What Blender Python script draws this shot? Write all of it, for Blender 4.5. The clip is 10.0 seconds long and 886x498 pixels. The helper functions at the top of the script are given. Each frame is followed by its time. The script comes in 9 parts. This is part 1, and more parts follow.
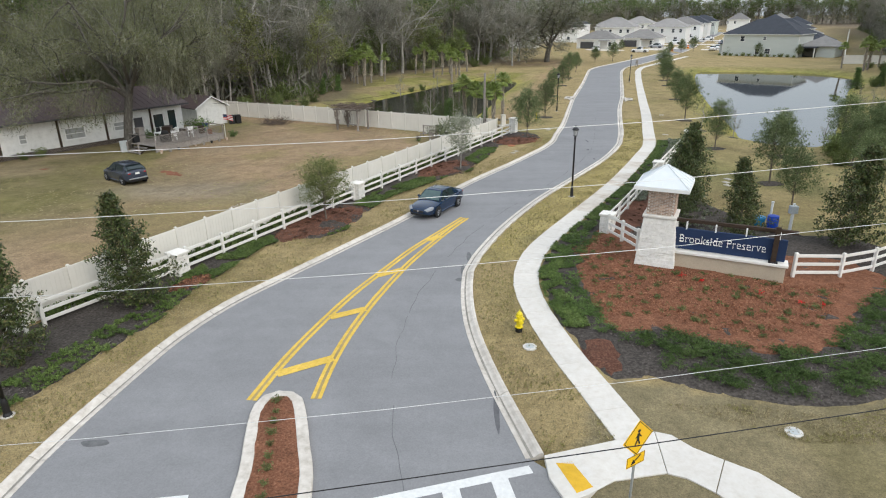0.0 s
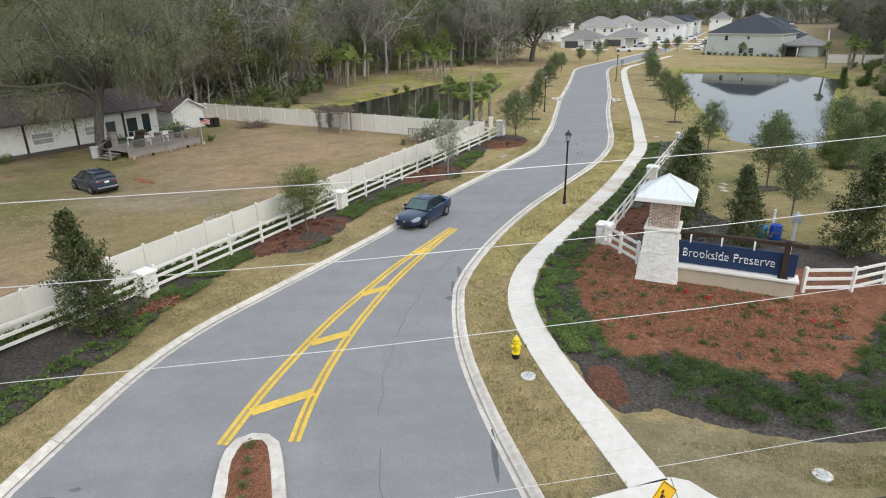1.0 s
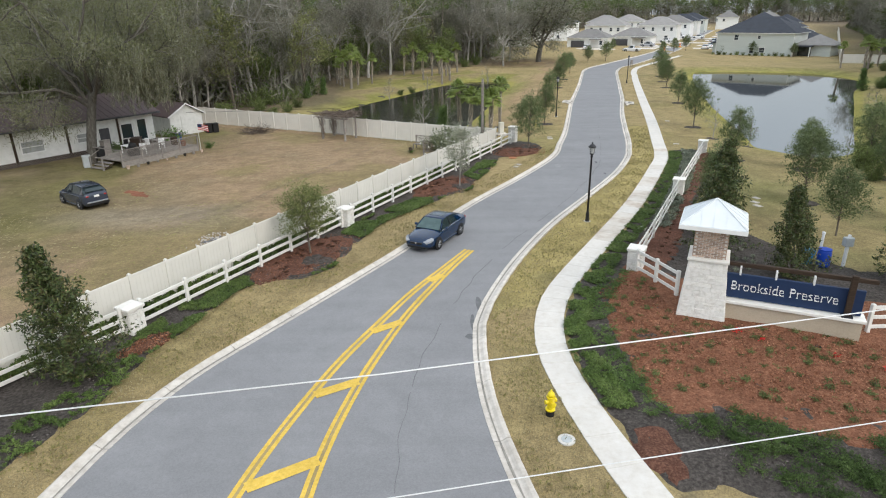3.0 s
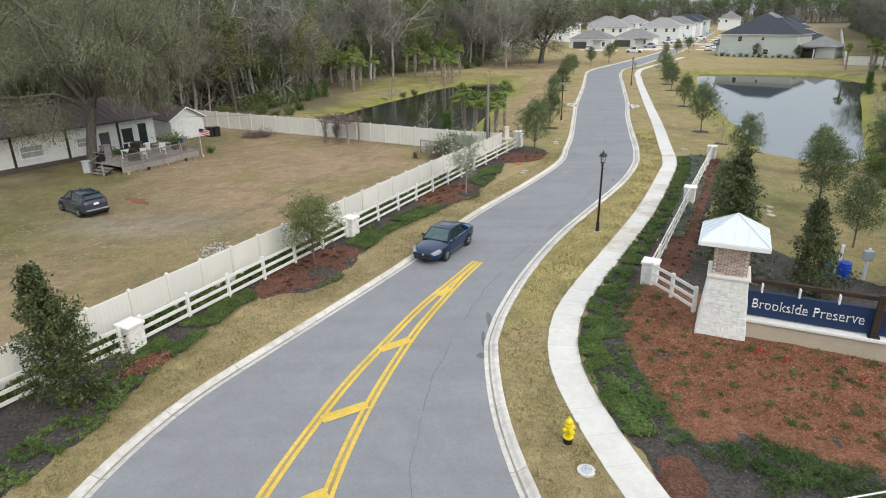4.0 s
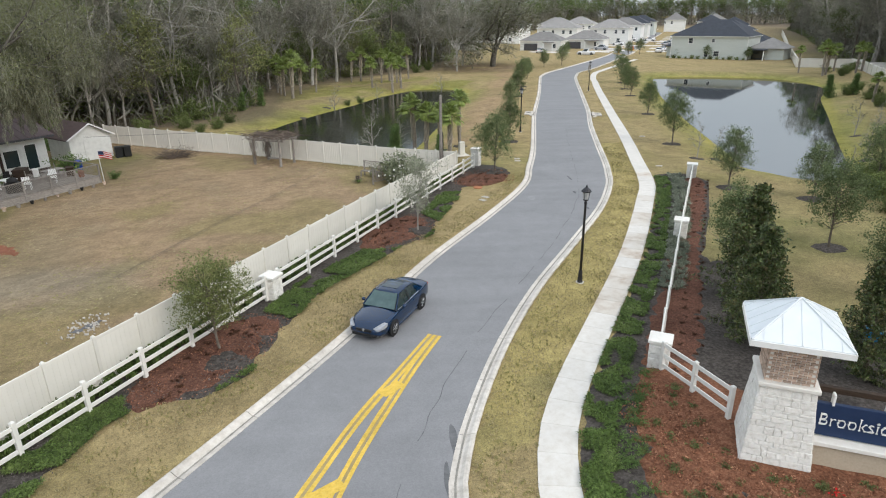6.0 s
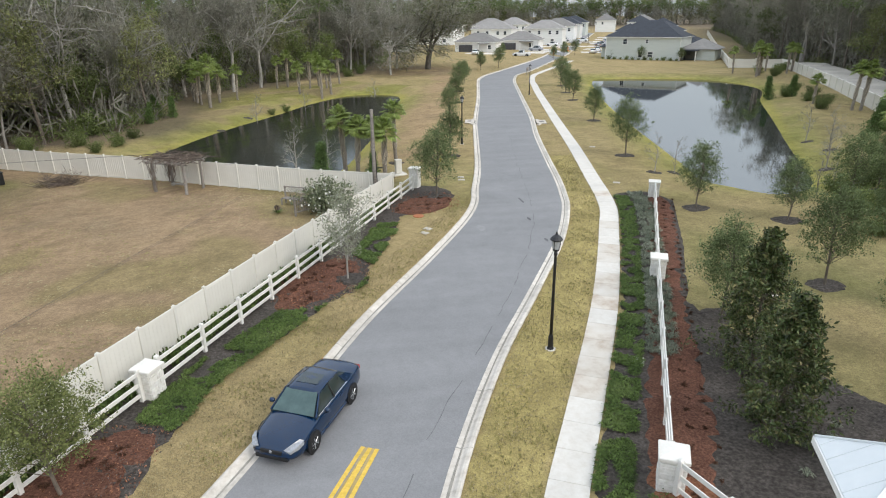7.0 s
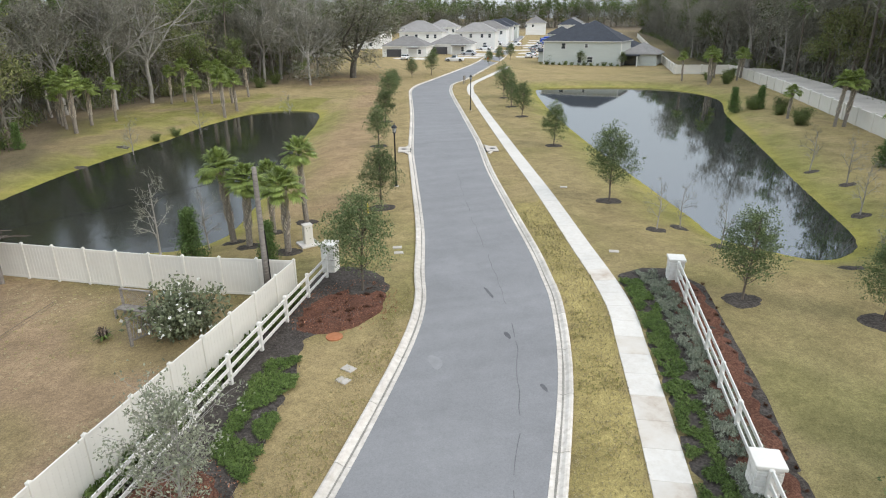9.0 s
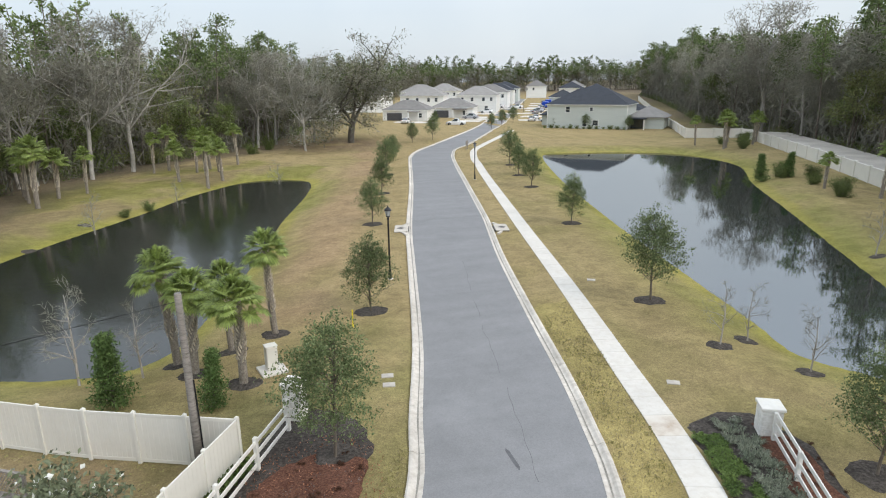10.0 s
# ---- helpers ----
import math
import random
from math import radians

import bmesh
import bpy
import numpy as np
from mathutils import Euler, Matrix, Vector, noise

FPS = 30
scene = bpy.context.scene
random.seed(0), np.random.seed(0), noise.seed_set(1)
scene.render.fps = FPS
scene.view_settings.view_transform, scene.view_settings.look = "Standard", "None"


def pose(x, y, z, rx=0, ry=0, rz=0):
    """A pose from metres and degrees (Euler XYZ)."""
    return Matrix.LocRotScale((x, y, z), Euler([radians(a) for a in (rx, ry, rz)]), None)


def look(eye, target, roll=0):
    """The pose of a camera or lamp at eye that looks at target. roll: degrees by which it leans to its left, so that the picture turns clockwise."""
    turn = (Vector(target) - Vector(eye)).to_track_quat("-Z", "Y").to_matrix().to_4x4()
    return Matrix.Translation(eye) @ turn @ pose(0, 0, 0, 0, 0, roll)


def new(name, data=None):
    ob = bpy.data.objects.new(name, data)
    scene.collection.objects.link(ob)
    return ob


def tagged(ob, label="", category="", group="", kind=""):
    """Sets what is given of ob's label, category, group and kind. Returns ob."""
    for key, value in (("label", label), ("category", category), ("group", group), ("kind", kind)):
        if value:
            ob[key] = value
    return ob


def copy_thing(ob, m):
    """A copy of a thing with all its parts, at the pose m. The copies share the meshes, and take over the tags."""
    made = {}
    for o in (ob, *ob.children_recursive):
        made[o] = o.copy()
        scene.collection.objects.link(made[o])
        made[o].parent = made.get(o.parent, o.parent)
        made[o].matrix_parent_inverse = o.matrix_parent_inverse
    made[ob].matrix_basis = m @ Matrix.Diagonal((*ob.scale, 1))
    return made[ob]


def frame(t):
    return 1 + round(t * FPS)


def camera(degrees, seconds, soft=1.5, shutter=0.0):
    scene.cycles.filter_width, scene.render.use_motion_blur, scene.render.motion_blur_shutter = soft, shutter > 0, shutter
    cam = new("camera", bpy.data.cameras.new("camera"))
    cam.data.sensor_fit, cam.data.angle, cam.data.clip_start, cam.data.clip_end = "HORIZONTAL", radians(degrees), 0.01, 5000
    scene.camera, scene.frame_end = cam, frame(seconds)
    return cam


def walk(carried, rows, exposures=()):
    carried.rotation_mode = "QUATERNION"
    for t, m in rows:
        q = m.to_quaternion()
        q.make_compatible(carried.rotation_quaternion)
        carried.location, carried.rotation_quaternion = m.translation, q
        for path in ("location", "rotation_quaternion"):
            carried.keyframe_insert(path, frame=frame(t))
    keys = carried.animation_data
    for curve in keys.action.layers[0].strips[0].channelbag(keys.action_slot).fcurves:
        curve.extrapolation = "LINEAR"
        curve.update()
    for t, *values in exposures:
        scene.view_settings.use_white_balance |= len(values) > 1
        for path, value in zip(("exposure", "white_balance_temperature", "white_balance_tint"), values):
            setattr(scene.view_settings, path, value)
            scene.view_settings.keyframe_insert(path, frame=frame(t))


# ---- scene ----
cam = camera(71.6, 10.0, soft=1.1)
PATH = [
    (0, (1.197, -1.264, 11.084), (1.137, 0.607, 10.380), -0.8),
    (0.5, (1.069, -0.26, 11.107), (1.039, 1.611, 10.401), -0.8),
    (1, (0.995, 0.691, 11.129), (0.983, 2.562, 10.422), -0.8),
    (1.5, (0.846, 1.659, 11.173), (0.832, 3.529, 10.464), -0.8),
    (2, (0.717, 2.511, 11.211), (0.7, 4.381, 10.501), -0.9),
    (2.5, (0.558, 3.297, 11.251), (0.539, 5.166, 10.540), -0.9),
    (4, (-0.023, 4.623, 11.648), (-0.044, 6.492, 10.937), -0.8),
    (4.5, (-0.113, 5.932, 11.674), (-0.137, 7.801, 10.963), -0.8),
    (5, (-0.162, 7.596, 11.670), (-0.158, 9.465, 10.960), -0.8),
    (5.2, (-0.138, 8.362, 11.670), (-0.093, 10.230, 10.956), -0.8),
    (6.3, (0.538, 13.863, 11.679), (0.687, 15.727, 10.970), -0.8),
    (6.5, (0.692, 15.124, 11.684), (0.867, 16.985, 10.973), -0.9),
    (7, (1.065, 18.542, 11.754), (1.383, 20.384, 11.043), -0.7),
    (7.5, (1.548, 21.982, 11.790), (1.977, 23.802, 11.079), -0.5),
    (8, (2.203, 25.56, 11.857), (2.717, 27.357, 11.145), -0.5),
    (8.5, (2.947, 29.145, 11.876), (3.473, 30.94, 11.165), -0.5),
    (9, (3.934, 33.01, 11.858), (4.458, 34.805, 11.150), -0.5),
    (9.5, (5.013, 36.902, 11.876), (5.536, 38.703, 11.180), -0.6),
    (10, (6.127, 40.82, 11.940), (6.665, 42.672, 11.410), -0.7),
]
walk(cam, [(t, look(eye, target, roll)) for t, eye, target, roll in PATH], [(0, 0.31), (2.5, 0.35), (5, 0.41), (6.4, 0.33), (6.9, 0.42), (8, 0.45), (10, 0.41)])

# ---- sky and sun: thin bright overcast ----
SUN_EL, SUN_AZ = 40.0, 140.0
world = bpy.data.worlds.new("overcast_sky")
scene.world = world
world.use_nodes = True
wn, wl = world.node_tree.nodes, world.node_tree.links
wn.clear()
w_out = wn.new("ShaderNodeOutputWorld")
w_bg = wn.new("ShaderNodeBackground")
w_sky = wn.new("ShaderNodeTexSky")
w_sky.sky_type = "NISHITA"
w_sky.sun_disc = False
w_sky.sun_elevation, w_sky.sun_rotation = radians(SUN_EL), radians(SUN_AZ)
w_sky.air_density, w_sky.dust_density, w_sky.ozone_density = 1.0, 3.0, 1.0
w_mix = wn.new("ShaderNodeMix")
w_mix.data_type = "RGBA"
w_mix.inputs[0].default_value = 0.66
w_cl = wn.new("ShaderNodeTexNoise")
w_cl.inputs["Scale"].default_value, w_cl.inputs["Detail"].default_value = 2.2, 5.0
w_ramp = wn.new("ShaderNodeValToRGB")
w_ramp.color_ramp.elements[0].position, w_ramp.color_ramp.elements[0].color = 0.3, (7.0, 7.85, 8.75, 1)
w_ramp.color_ramp.elements[1].position, w_ramp.color_ramp.elements[1].color = 0.7, (8.8, 9.35, 9.85, 1)
wl.new(w_cl.outputs["Fac"], w_ramp.inputs["Fac"])
wl.new(w_sky.outputs["Color"], w_mix.inputs[6])
wl.new(w_ramp.outputs["Color"], w_mix.inputs[7])
# an overcast sky is brightest overhead
w_tc = wn.new("ShaderNodeTexCoord")
w_sep = wn.new("ShaderNodeSeparateXYZ")
w_map = wn.new("ShaderNodeMapRange")
w_map.inputs["From Min"].default_value, w_map.inputs["From Max"].default_value = 0.10, 0.45
w_map.inputs["To Min"].default_value, w_map.inputs["To Max"].default_value = 1.28, 2.0
w_dim = wn.new("ShaderNodeMix")
w_dim.data_type, w_dim.blend_type = "RGBA", "MULTIPLY"
w_dim.inputs[0].default_value = 1.0
wl.new(w_tc.outputs["Generated"], w_sep.inputs[0])
wl.new(w_sep.outputs["Z"], w_map.inputs["Value"])
wl.new(w_mix.outputs[2], w_dim.inputs[6])
wl.new(w_map.outputs[0], w_dim.inputs[7])
wl.new(w_dim.outputs[2], w_bg.inputs["Color"])
w_bg.inputs["Strength"].default_value = 0.073
wl.new(w_bg.outputs[0], w_out.inputs["Surface"])
sun_data = bpy.data.lights.new("sun", "SUN")
sun_data.energy, sun_data.angle, sun_data.color = 0.8, radians(26), (1.0, 0.97, 0.92)
sun = new("sun", sun_data)
az = radians(SUN_AZ)
sun.matrix_world = look((0, 0, 60), (-60 * math.sin(az) / math.tan(radians(SUN_EL)), -60 * math.cos(az) / math.tan(radians(SUN_EL)), 0))

# ---- materials ----
def material(name, cols, scale=3.0, rough=0.85, bump=0.3, bump_scale=None, metal=0.0, broad=0.25, island=0.0, per_object=0.0, spec=0.3, stretch=(1, 1, 1), attribute="", voronoi=False, dist=0.02, mid=0.0, thin=0.0, wash=0.0, streak=0.0):
    """Colours in a ramp over fine noise, varied by a broad noise, with relief."""
    m = bpy.data.materials.new(name)
    m.use_nodes = True
    n, l = m.node_tree.nodes, m.node_tree.links
    b = n["Principled BSDF"]
    b.inputs["Roughness"].default_value = rough
    b.inputs["Metallic"].default_value = metal
    b.inputs["Specular IOR Level"].default_value = spec
    tc = n.new("ShaderNodeTexCoord")
    mp = n.new("ShaderNodeMapping")
    mp.inputs["Scale"].default_value = stretch
    l.new(tc.outputs["Object"], mp.inputs["Vector"])
    fine = n.new("ShaderNodeTexVoronoi" if voronoi else "ShaderNodeTexNoise")
    fine.inputs["Scale"].default_value = scale
    if not voronoi:
        fine.inputs["Detail"].default_value = 6.0
        fine.inputs["Roughness"].default_value = 0.65
    l.new(mp.outputs[0], fine.inputs["Vector"])
    ramp = n.new("ShaderNodeValToRGB")
    while len(ramp.color_ramp.elements) < len(cols):
        ramp.color_ramp.elements.new(0.5)
    for i, c in enumerate(cols):
        e = ramp.color_ramp.elements[i]
        e.position = (0.0 + i / max(1, len(cols) - 1)) if voronoi else 0.28 + 0.44 * i / max(1, len(cols) - 1)
        e.color = (*c, 1)
    if voronoi:
        sep = n.new("ShaderNodeSeparateColor")
        l.new(fine.outputs["Color"], sep.inputs[0])
        l.new(sep.outputs[0], ramp.inputs["Fac"])
    else:
        l.new(fine.outputs["Fac"], ramp.inputs["Fac"])
    colour = ramp.outputs["Color"]

    def times(col, fac_out, low, high):
        mr = n.new("ShaderNodeMapRange")
        mr.inputs["From Min"].default_value, mr.inputs["From Max"].default_value = 0.0, 1.0
        mr.inputs["To Min"].default_value, mr.inputs["To Max"].default_value = low, high
        l.new(fac_out, mr.inputs["Value"])
        mx = n.new("ShaderNodeMix")
        mx.data_type, mx.blend_type = "RGBA", "MULTIPLY"
        mx.inputs[0].default_value = 1.0
        l.new(col, mx.inputs[6])
        l.new(mr.outputs[0], mx.inputs[7])
        return mx.outputs[2]

    if attribute:
        at = n.new("ShaderNodeAttribute")
        at.attribute_name = attribute
        mx = n.new("ShaderNodeMix")
        mx.data_type, mx.blend_type = "RGBA", "MULTIPLY"
        mx.inputs[0].default_value = 1.0
        l.new(colour, mx.inputs[6])
        l.new(at.outputs["Color"], mx.inputs[7])
        colour = mx.outputs[2]
    if broad:
        wide = n.new("ShaderNodeTexNoise")
        wide.inputs["Scale"].default_value = scale * 0.07
        wide.inputs["Detail"].default_value = 4.0
        l.new(mp.outputs[0], wide.inputs["Vector"])
        colour = times(colour, wide.outputs["Fac"], 1 - broad * 1.6, 1 + broad * 1.6)
    if mid:
        mn = n.new("ShaderNodeTexNoise")
        mn.inputs["Scale"].default_value = scale * 0.3
        mn.inputs["Detail"].default_value = 5.0
        mn.inputs["Roughness"].default_value = 0.7
        l.new(mp.outputs[0], mn.inputs["Vector"])
        colour = times(colour, mn.outputs["Fac"], 1 - mid * 1.8, 1 + mid * 1.8)
    if wash:
        wn2 = n.new("ShaderNodeTexNoise")
        wn2.inputs["Scale"].default_value = 0.22
        wn2.inputs["Detail"].default_value = 7.0
        wn2.inputs["Roughness"].default_value = 0.6
        wn2.inputs["Distortion"].default_value = 1.2
        l.new(tc.outputs["Object"], wn2.inputs["Vector"])
        colour = times(colour, wn2.outputs["Fac"], 1 - wash * 2, 1 + wash * 2)
    if streak:
        # long wheel tracks that follow the road
        turned = n.new("ShaderNodeMapping")
        turned.inputs["Rotation"].default_value = (0, 0, radians(-64))
        turned.inputs["Scale"].default_value = (0.035, 0.75, 1)
        sn = n.new("ShaderNodeTexNoise")
        sn.inputs["Scale"].default_value, sn.inputs["Detail"].default_value = 1.0, 4.0
        l.new(tc.outputs["Object"], turned.inputs["Vector"])
        l.new(turned.outputs[0], sn.inputs["Vector"])
        colour = times(colour, sn.outputs["Fac"], 1 - streak * 2, 1 + streak * 2)
    if island:
        geo = n.new("ShaderNodeNewGeometry")
        colour = times(colour, geo.outputs["Random Per Island"], 1 - island, 1 + island)
    if per_object:
        info = n.new("ShaderNodeObjectInfo")
        colour = times(colour, info.outputs["Random"], 1 - per_object, 1 + per_object)
    l.new(colour, b.inputs["Base Color"])
    if thin:
        tl = n.new("ShaderNodeBsdfTranslucent")
        l.new(colour, tl.inputs["Color"])
        mixer = n.new("ShaderNodeMixShader")
        mixer.inputs[0].default_value = thin
        l.new(b.outputs[0], mixer.inputs[1])
        l.new(tl.outputs[0], mixer.inputs[2])
        l.new(mixer.outputs[0], n["Material Output"].inputs["Surface"])
    if bump:
        rel = n.new("ShaderNodeTexNoise")
        rel.inputs["Scale"].default_value = bump_scale or scale * 3
        rel.inputs["Detail"].default_value = 5.0
        l.new(mp.outputs[0], rel.inputs["Vector"])
        bp = n.new("ShaderNodeBump")
        bp.inputs["Strength"].default_value = bump
        bp.inputs["Distance"].default_value = dist
        l.new(rel.outputs["Fac"], bp.inputs["Height"])
        l.new(bp.outputs[0], b.inputs["Normal"])
    return m


M = {}
M["turf"] = material("turf", [(0.58, 0.57, 0.55), (1.0, 1.0, 1.0), (1.38, 1.34, 1.2)], scale=24, rough=0.95, bump=0.9, bump_scale=40, broad=0.18, attribute="turf", spec=0.1, dist=0.05, mid=0.3, wash=0.12)
M["asphalt"] = material("asphalt", [(0.195, 0.194, 0.197), (0.225, 0.224, 0.227), (0.255, 0.254, 0.255)], scale=22, rough=0.82, bump=0.2, bump_scale=140, broad=0.06, spec=0.35, dist=0.005, mid=0.05, wash=0.09, streak=0.085)
M["tar"] = material("tar", [(0.095, 0.095, 0.098), (0.17, 0.17, 0.17)], scale=5, rough=0.75, bump=0.2, broad=0.2)
M["old_patch"] = material("old_patch", [(0.085, 0.085, 0.09), (0.14, 0.14, 0.145)], scale=3, rough=0.85, bump=0.2)
M["pale_patch"] = material("pale_patch", [(0.24, 0.24, 0.24), (0.3, 0.3, 0.3)], scale=3, rough=0.85, bump=0.2)
M["concrete"] = material("concrete", [(0.565, 0.525, 0.465), (0.62, 0.588, 0.535), (0.655, 0.63, 0.585)], scale=5, rough=0.88, bump=0.2, bump_scale=60, broad=0.09, per_object=0.02, dist=0.004, mid=0.04)
M["kerb"] = material("kerb_concrete", [(0.44, 0.395, 0.335), (0.57, 0.525, 0.465), (0.66, 0.62, 0.56)], scale=4, rough=0.9, bump=0.25, bump_scale=50, broad=0.18, per_object=0.09, dist=0.005, mid=0.08)
M["stained"] = material("stained_concrete", [(0.40, 0.31, 0.235), (0.585, 0.535, 0.465), (0.65, 0.62, 0.57)], scale=0.8, rough=0.88, bump=0.25, bump_scale=60, broad=0.22, per_object=0.05, dist=0.005)
M["yellow_paint"] = material("yellow_paint", [(0.52, 0.34, 0.06), (0.66, 0.44, 0.07), (0.70, 0.50, 0.13)], scale=10, rough=0.7, bump=0.15, broad=0.15, mid=0.12)
M["white_paint"] = material("white_road_paint", [(0.60, 0.60, 0.58), (0.74, 0.74, 0.72)], scale=9, rough=0.7, bump=0.15, broad=0.1)
M["pad_yellow"] = material("pad_yellow", [(0.62, 0.36, 0.02), (0.75, 0.45, 0.03)], scale=6, rough=0.6, bump=0.1)
# a darker version of red_mulch, for the fence strip and the smaller patches
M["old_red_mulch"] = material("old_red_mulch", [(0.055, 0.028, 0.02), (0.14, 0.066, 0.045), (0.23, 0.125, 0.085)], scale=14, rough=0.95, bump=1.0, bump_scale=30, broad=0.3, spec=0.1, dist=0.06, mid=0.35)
M["red_mulch"] = material("red_mulch", [(0.09, 0.040, 0.024), (0.225, 0.100, 0.058), (0.33, 0.175, 0.108)], scale=14, rough=0.95, bump=1.0, bump_scale=30, broad=0.25, spec=0.1, dist=0.06, mid=0.35)
M["bark_chip"] = material("bark_chip", [(0.13, 0.058, 0.034), (0.29, 0.135, 0.078), (0.44, 0.25, 0.16)], scale=3, rough=0.95, bump=0.0, broad=0.2, island=0.5, spec=0.1)
M["grey_chip"] = material("grey_chip", [(0.06, 0.05, 0.046), (0.13, 0.112, 0.105), (0.22, 0.195, 0.185)], scale=3, rough=0.95, bump=0.0, broad=0.2, island=0.5, spec=0.1)
M["worn_paint"] = material("worn_yellow_paint", [(0.28, 0.225, 0.13), (0.42, 0.31, 0.11)], scale=6, rough=0.8, bump=0.15, broad=0.3)
M["bush_leaf"] = material("bush_leaf", [(0.11, 0.13, 0.07), (0.18, 0.205, 0.12), (0.28, 0.30, 0.20)], scale=1.5, rough=0.6, bump=0.0, island=0.45, broad=0.25, spec=0.25, thin=0.25)
M["grey_mulch"] = material("grey_mulch", [(0.030, 0.026, 0.022), (0.078, 0.068, 0.060), (0.135, 0.121, 0.108)], scale=9, rough=0.95, bump=1.0, bump_scale=26, broad=0.25, spec=0.1, dist=0.06, mid=0.3)
M["vinyl"] = material("ivory_vinyl", [(0.68, 0.655, 0.59), (0.74, 0.715, 0.65)], scale=1.2, rough=0.5, bump=0.05, broad=0.12, per_object=0.05, spec=0.4)
M["white_vinyl"] = material("white_vinyl", [(0.72, 0.70, 0.65), (0.78, 0.765, 0.72)], scale=2, rough=0.5, bump=0.05, broad=0.1, per_object=0.04, spec=0.4)
M["stone"] = material("white_stone", [(0.62, 0.59, 0.53), (0.76, 0.74, 0.69), (0.82, 0.80, 0.76)], scale=7, rough=0.9, bump=0.9, bump_scale=13, broad=0.12, per_object=0.06, dist=0.035)
M["mortar"] = material("mortar", [(0.68, 0.655, 0.61), (0.76, 0.74, 0.70)], scale=12, rough=0.95, bump=0.4)
M["brick"] = material("pale_brick", [(0.30, 0.19, 0.14), (0.50, 0.38, 0.30), (0.66, 0.58, 0.51)], scale=2.2, rough=0.9, bump=0.4, bump_scale=30, per_object=0.34, broad=0.2)
M["cast"] = material("cast_stone", [(0.70, 0.67, 0.61), (0.78, 0.76, 0.71)], scale=5, rough=0.85, bump=0.2, broad=0.1)
M["stucco"] = material("tan_stucco", [(0.42, 0.35, 0.26), (0.50, 0.42, 0.32)], scale=20, rough=0.92, bump=0.4, bump_scale=90, broad=0.1, dist=0.005)
M["metal_roof"] = material("pale_metal_roof", [(0.64, 0.675, 0.69), (0.71, 0.74, 0.75)], scale=1.5, rough=0.5, bump=0.03, broad=0.08, metal=0.1, spec=0.5)
M["navy"] = material("navy_sign_paint", [(0.012, 0.028, 0.075), (0.018, 0.038, 0.095)], scale=2, rough=0.55, bump=0.04, broad=0.1)
M["sign_white"] = material("sign_white", [(0.78, 0.78, 0.76), (0.82, 0.82, 0.8)], scale=4, rough=0.5, bump=0.0, broad=0.05)
M["timber"] = material("dark_timber", [(0.025, 0.016, 0.010), (0.06, 0.038, 0.024)], scale=4, rough=0.75, bump=0.4, stretch=(1, 1, 6), broad=0.2)
M["weathered"] = material("weathered_wood", [(0.13, 0.115, 0.10), (0.26, 0.235, 0.21), (0.34, 0.31, 0.28)], scale=5, rough=0.9, bump=0.4, stretch=(1, 1, 4), broad=0.2, per_object=0.12)
M["black_metal"] = material("black_metal", [(0.008, 0.008, 0.009), (0.016, 0.016, 0.018)], scale=8, rough=0.45, bump=0.05, broad=0.1, spec=0.5)
M["galvanised"] = material("galvanised", [(0.36, 0.38, 0.39), (0.48, 0.50, 0.51)], scale=10, rough=0.45, bump=0.05, metal=0.6, broad=0.1)
M["cable_white"] = material("bare_cable", [(0.62, 0.62, 0.61), (0.72, 0.72, 0.71)], scale=10, rough=0.45, bump=0.0, metal=0.3, broad=0.1)
M["grey_plastic"] = material("grey_plastic", [(0.38, 0.41, 0.41), (0.45, 0.48, 0.48)], scale=5, rough=0.5, bump=0.05, broad=0.08)
M["gutter_dirt"] = material("gutter_dirt", [(0.20, 0.185, 0.16), (0.34, 0.32, 0.28)], scale=3, rough=0.9, bump=0.2, broad=0.3)
M["cover"] = material("cover_concrete", [(0.52, 0.50, 0.45), (0.62, 0.60, 0.56)], scale=8, rough=0.85, bump=0.2, broad=0.15)
M["iron"] = material("cast_iron", [(0.07, 0.065, 0.06), (0.14, 0.13, 0.12)], scale=14, rough=0.7, bump=0.4, metal=0.3, broad=0.2)
M["rust_lid"] = material("rusty_lid", [(0.33, 0.12, 0.05), (0.42, 0.18, 0.09)], scale=6, rough=0.85, bump=0.3, broad=0.2)
M["hydrant"] = material("hydrant_yellow", [(0.72, 0.55, 0.01), (0.80, 0.64, 0.02)], scale=6, rough=0.4, bump=0.05, broad=0.1, spec=0.5)
M["sign_yellow"] = material("sign_yellow", [(0.85, 0.50, 0.01), (0.88, 0.53, 0.015)], scale=3, rough=0.4, bump=0.0, broad=0.04)
M["black"] = material("matt_black", [(0.012, 0.012, 0.012), (0.02, 0.02, 0.02)], scale=5, rough=0.6, bump=0.05, broad=0.1)
M["rubber"] = material("rubber", [(0.015, 0.015, 0.016), (0.03, 0.03, 0.03)], scale=20, rough=0.85, bump=0.1)
M["alloy"] = material("alloy", [(0.45, 0.46, 0.47), (0.55, 0.56, 0.57)], scale=8, rough=0.35, bump=0.0, metal=0.8, broad=0.05)
M["chrome"] = material("chrome", [(0.6, 0.6, 0.6), (0.7, 0.7, 0.7)], scale=8, rough=0.15, bump=0.0, metal=1.0, broad=0)
M["headlight"] = material("headlight", [(0.20, 0.21, 0.23), (0.36, 0.38, 0.41)], scale=12, rough=0.08, bump=0.0, broad=0, spec=0.8)
M["red_lens"] = material("red_lens", [(0.25, 0.01, 0.01), (0.35, 0.02, 0.02)], scale=6, rough=0.15, bump=0.0, broad=0, spec=0.6)
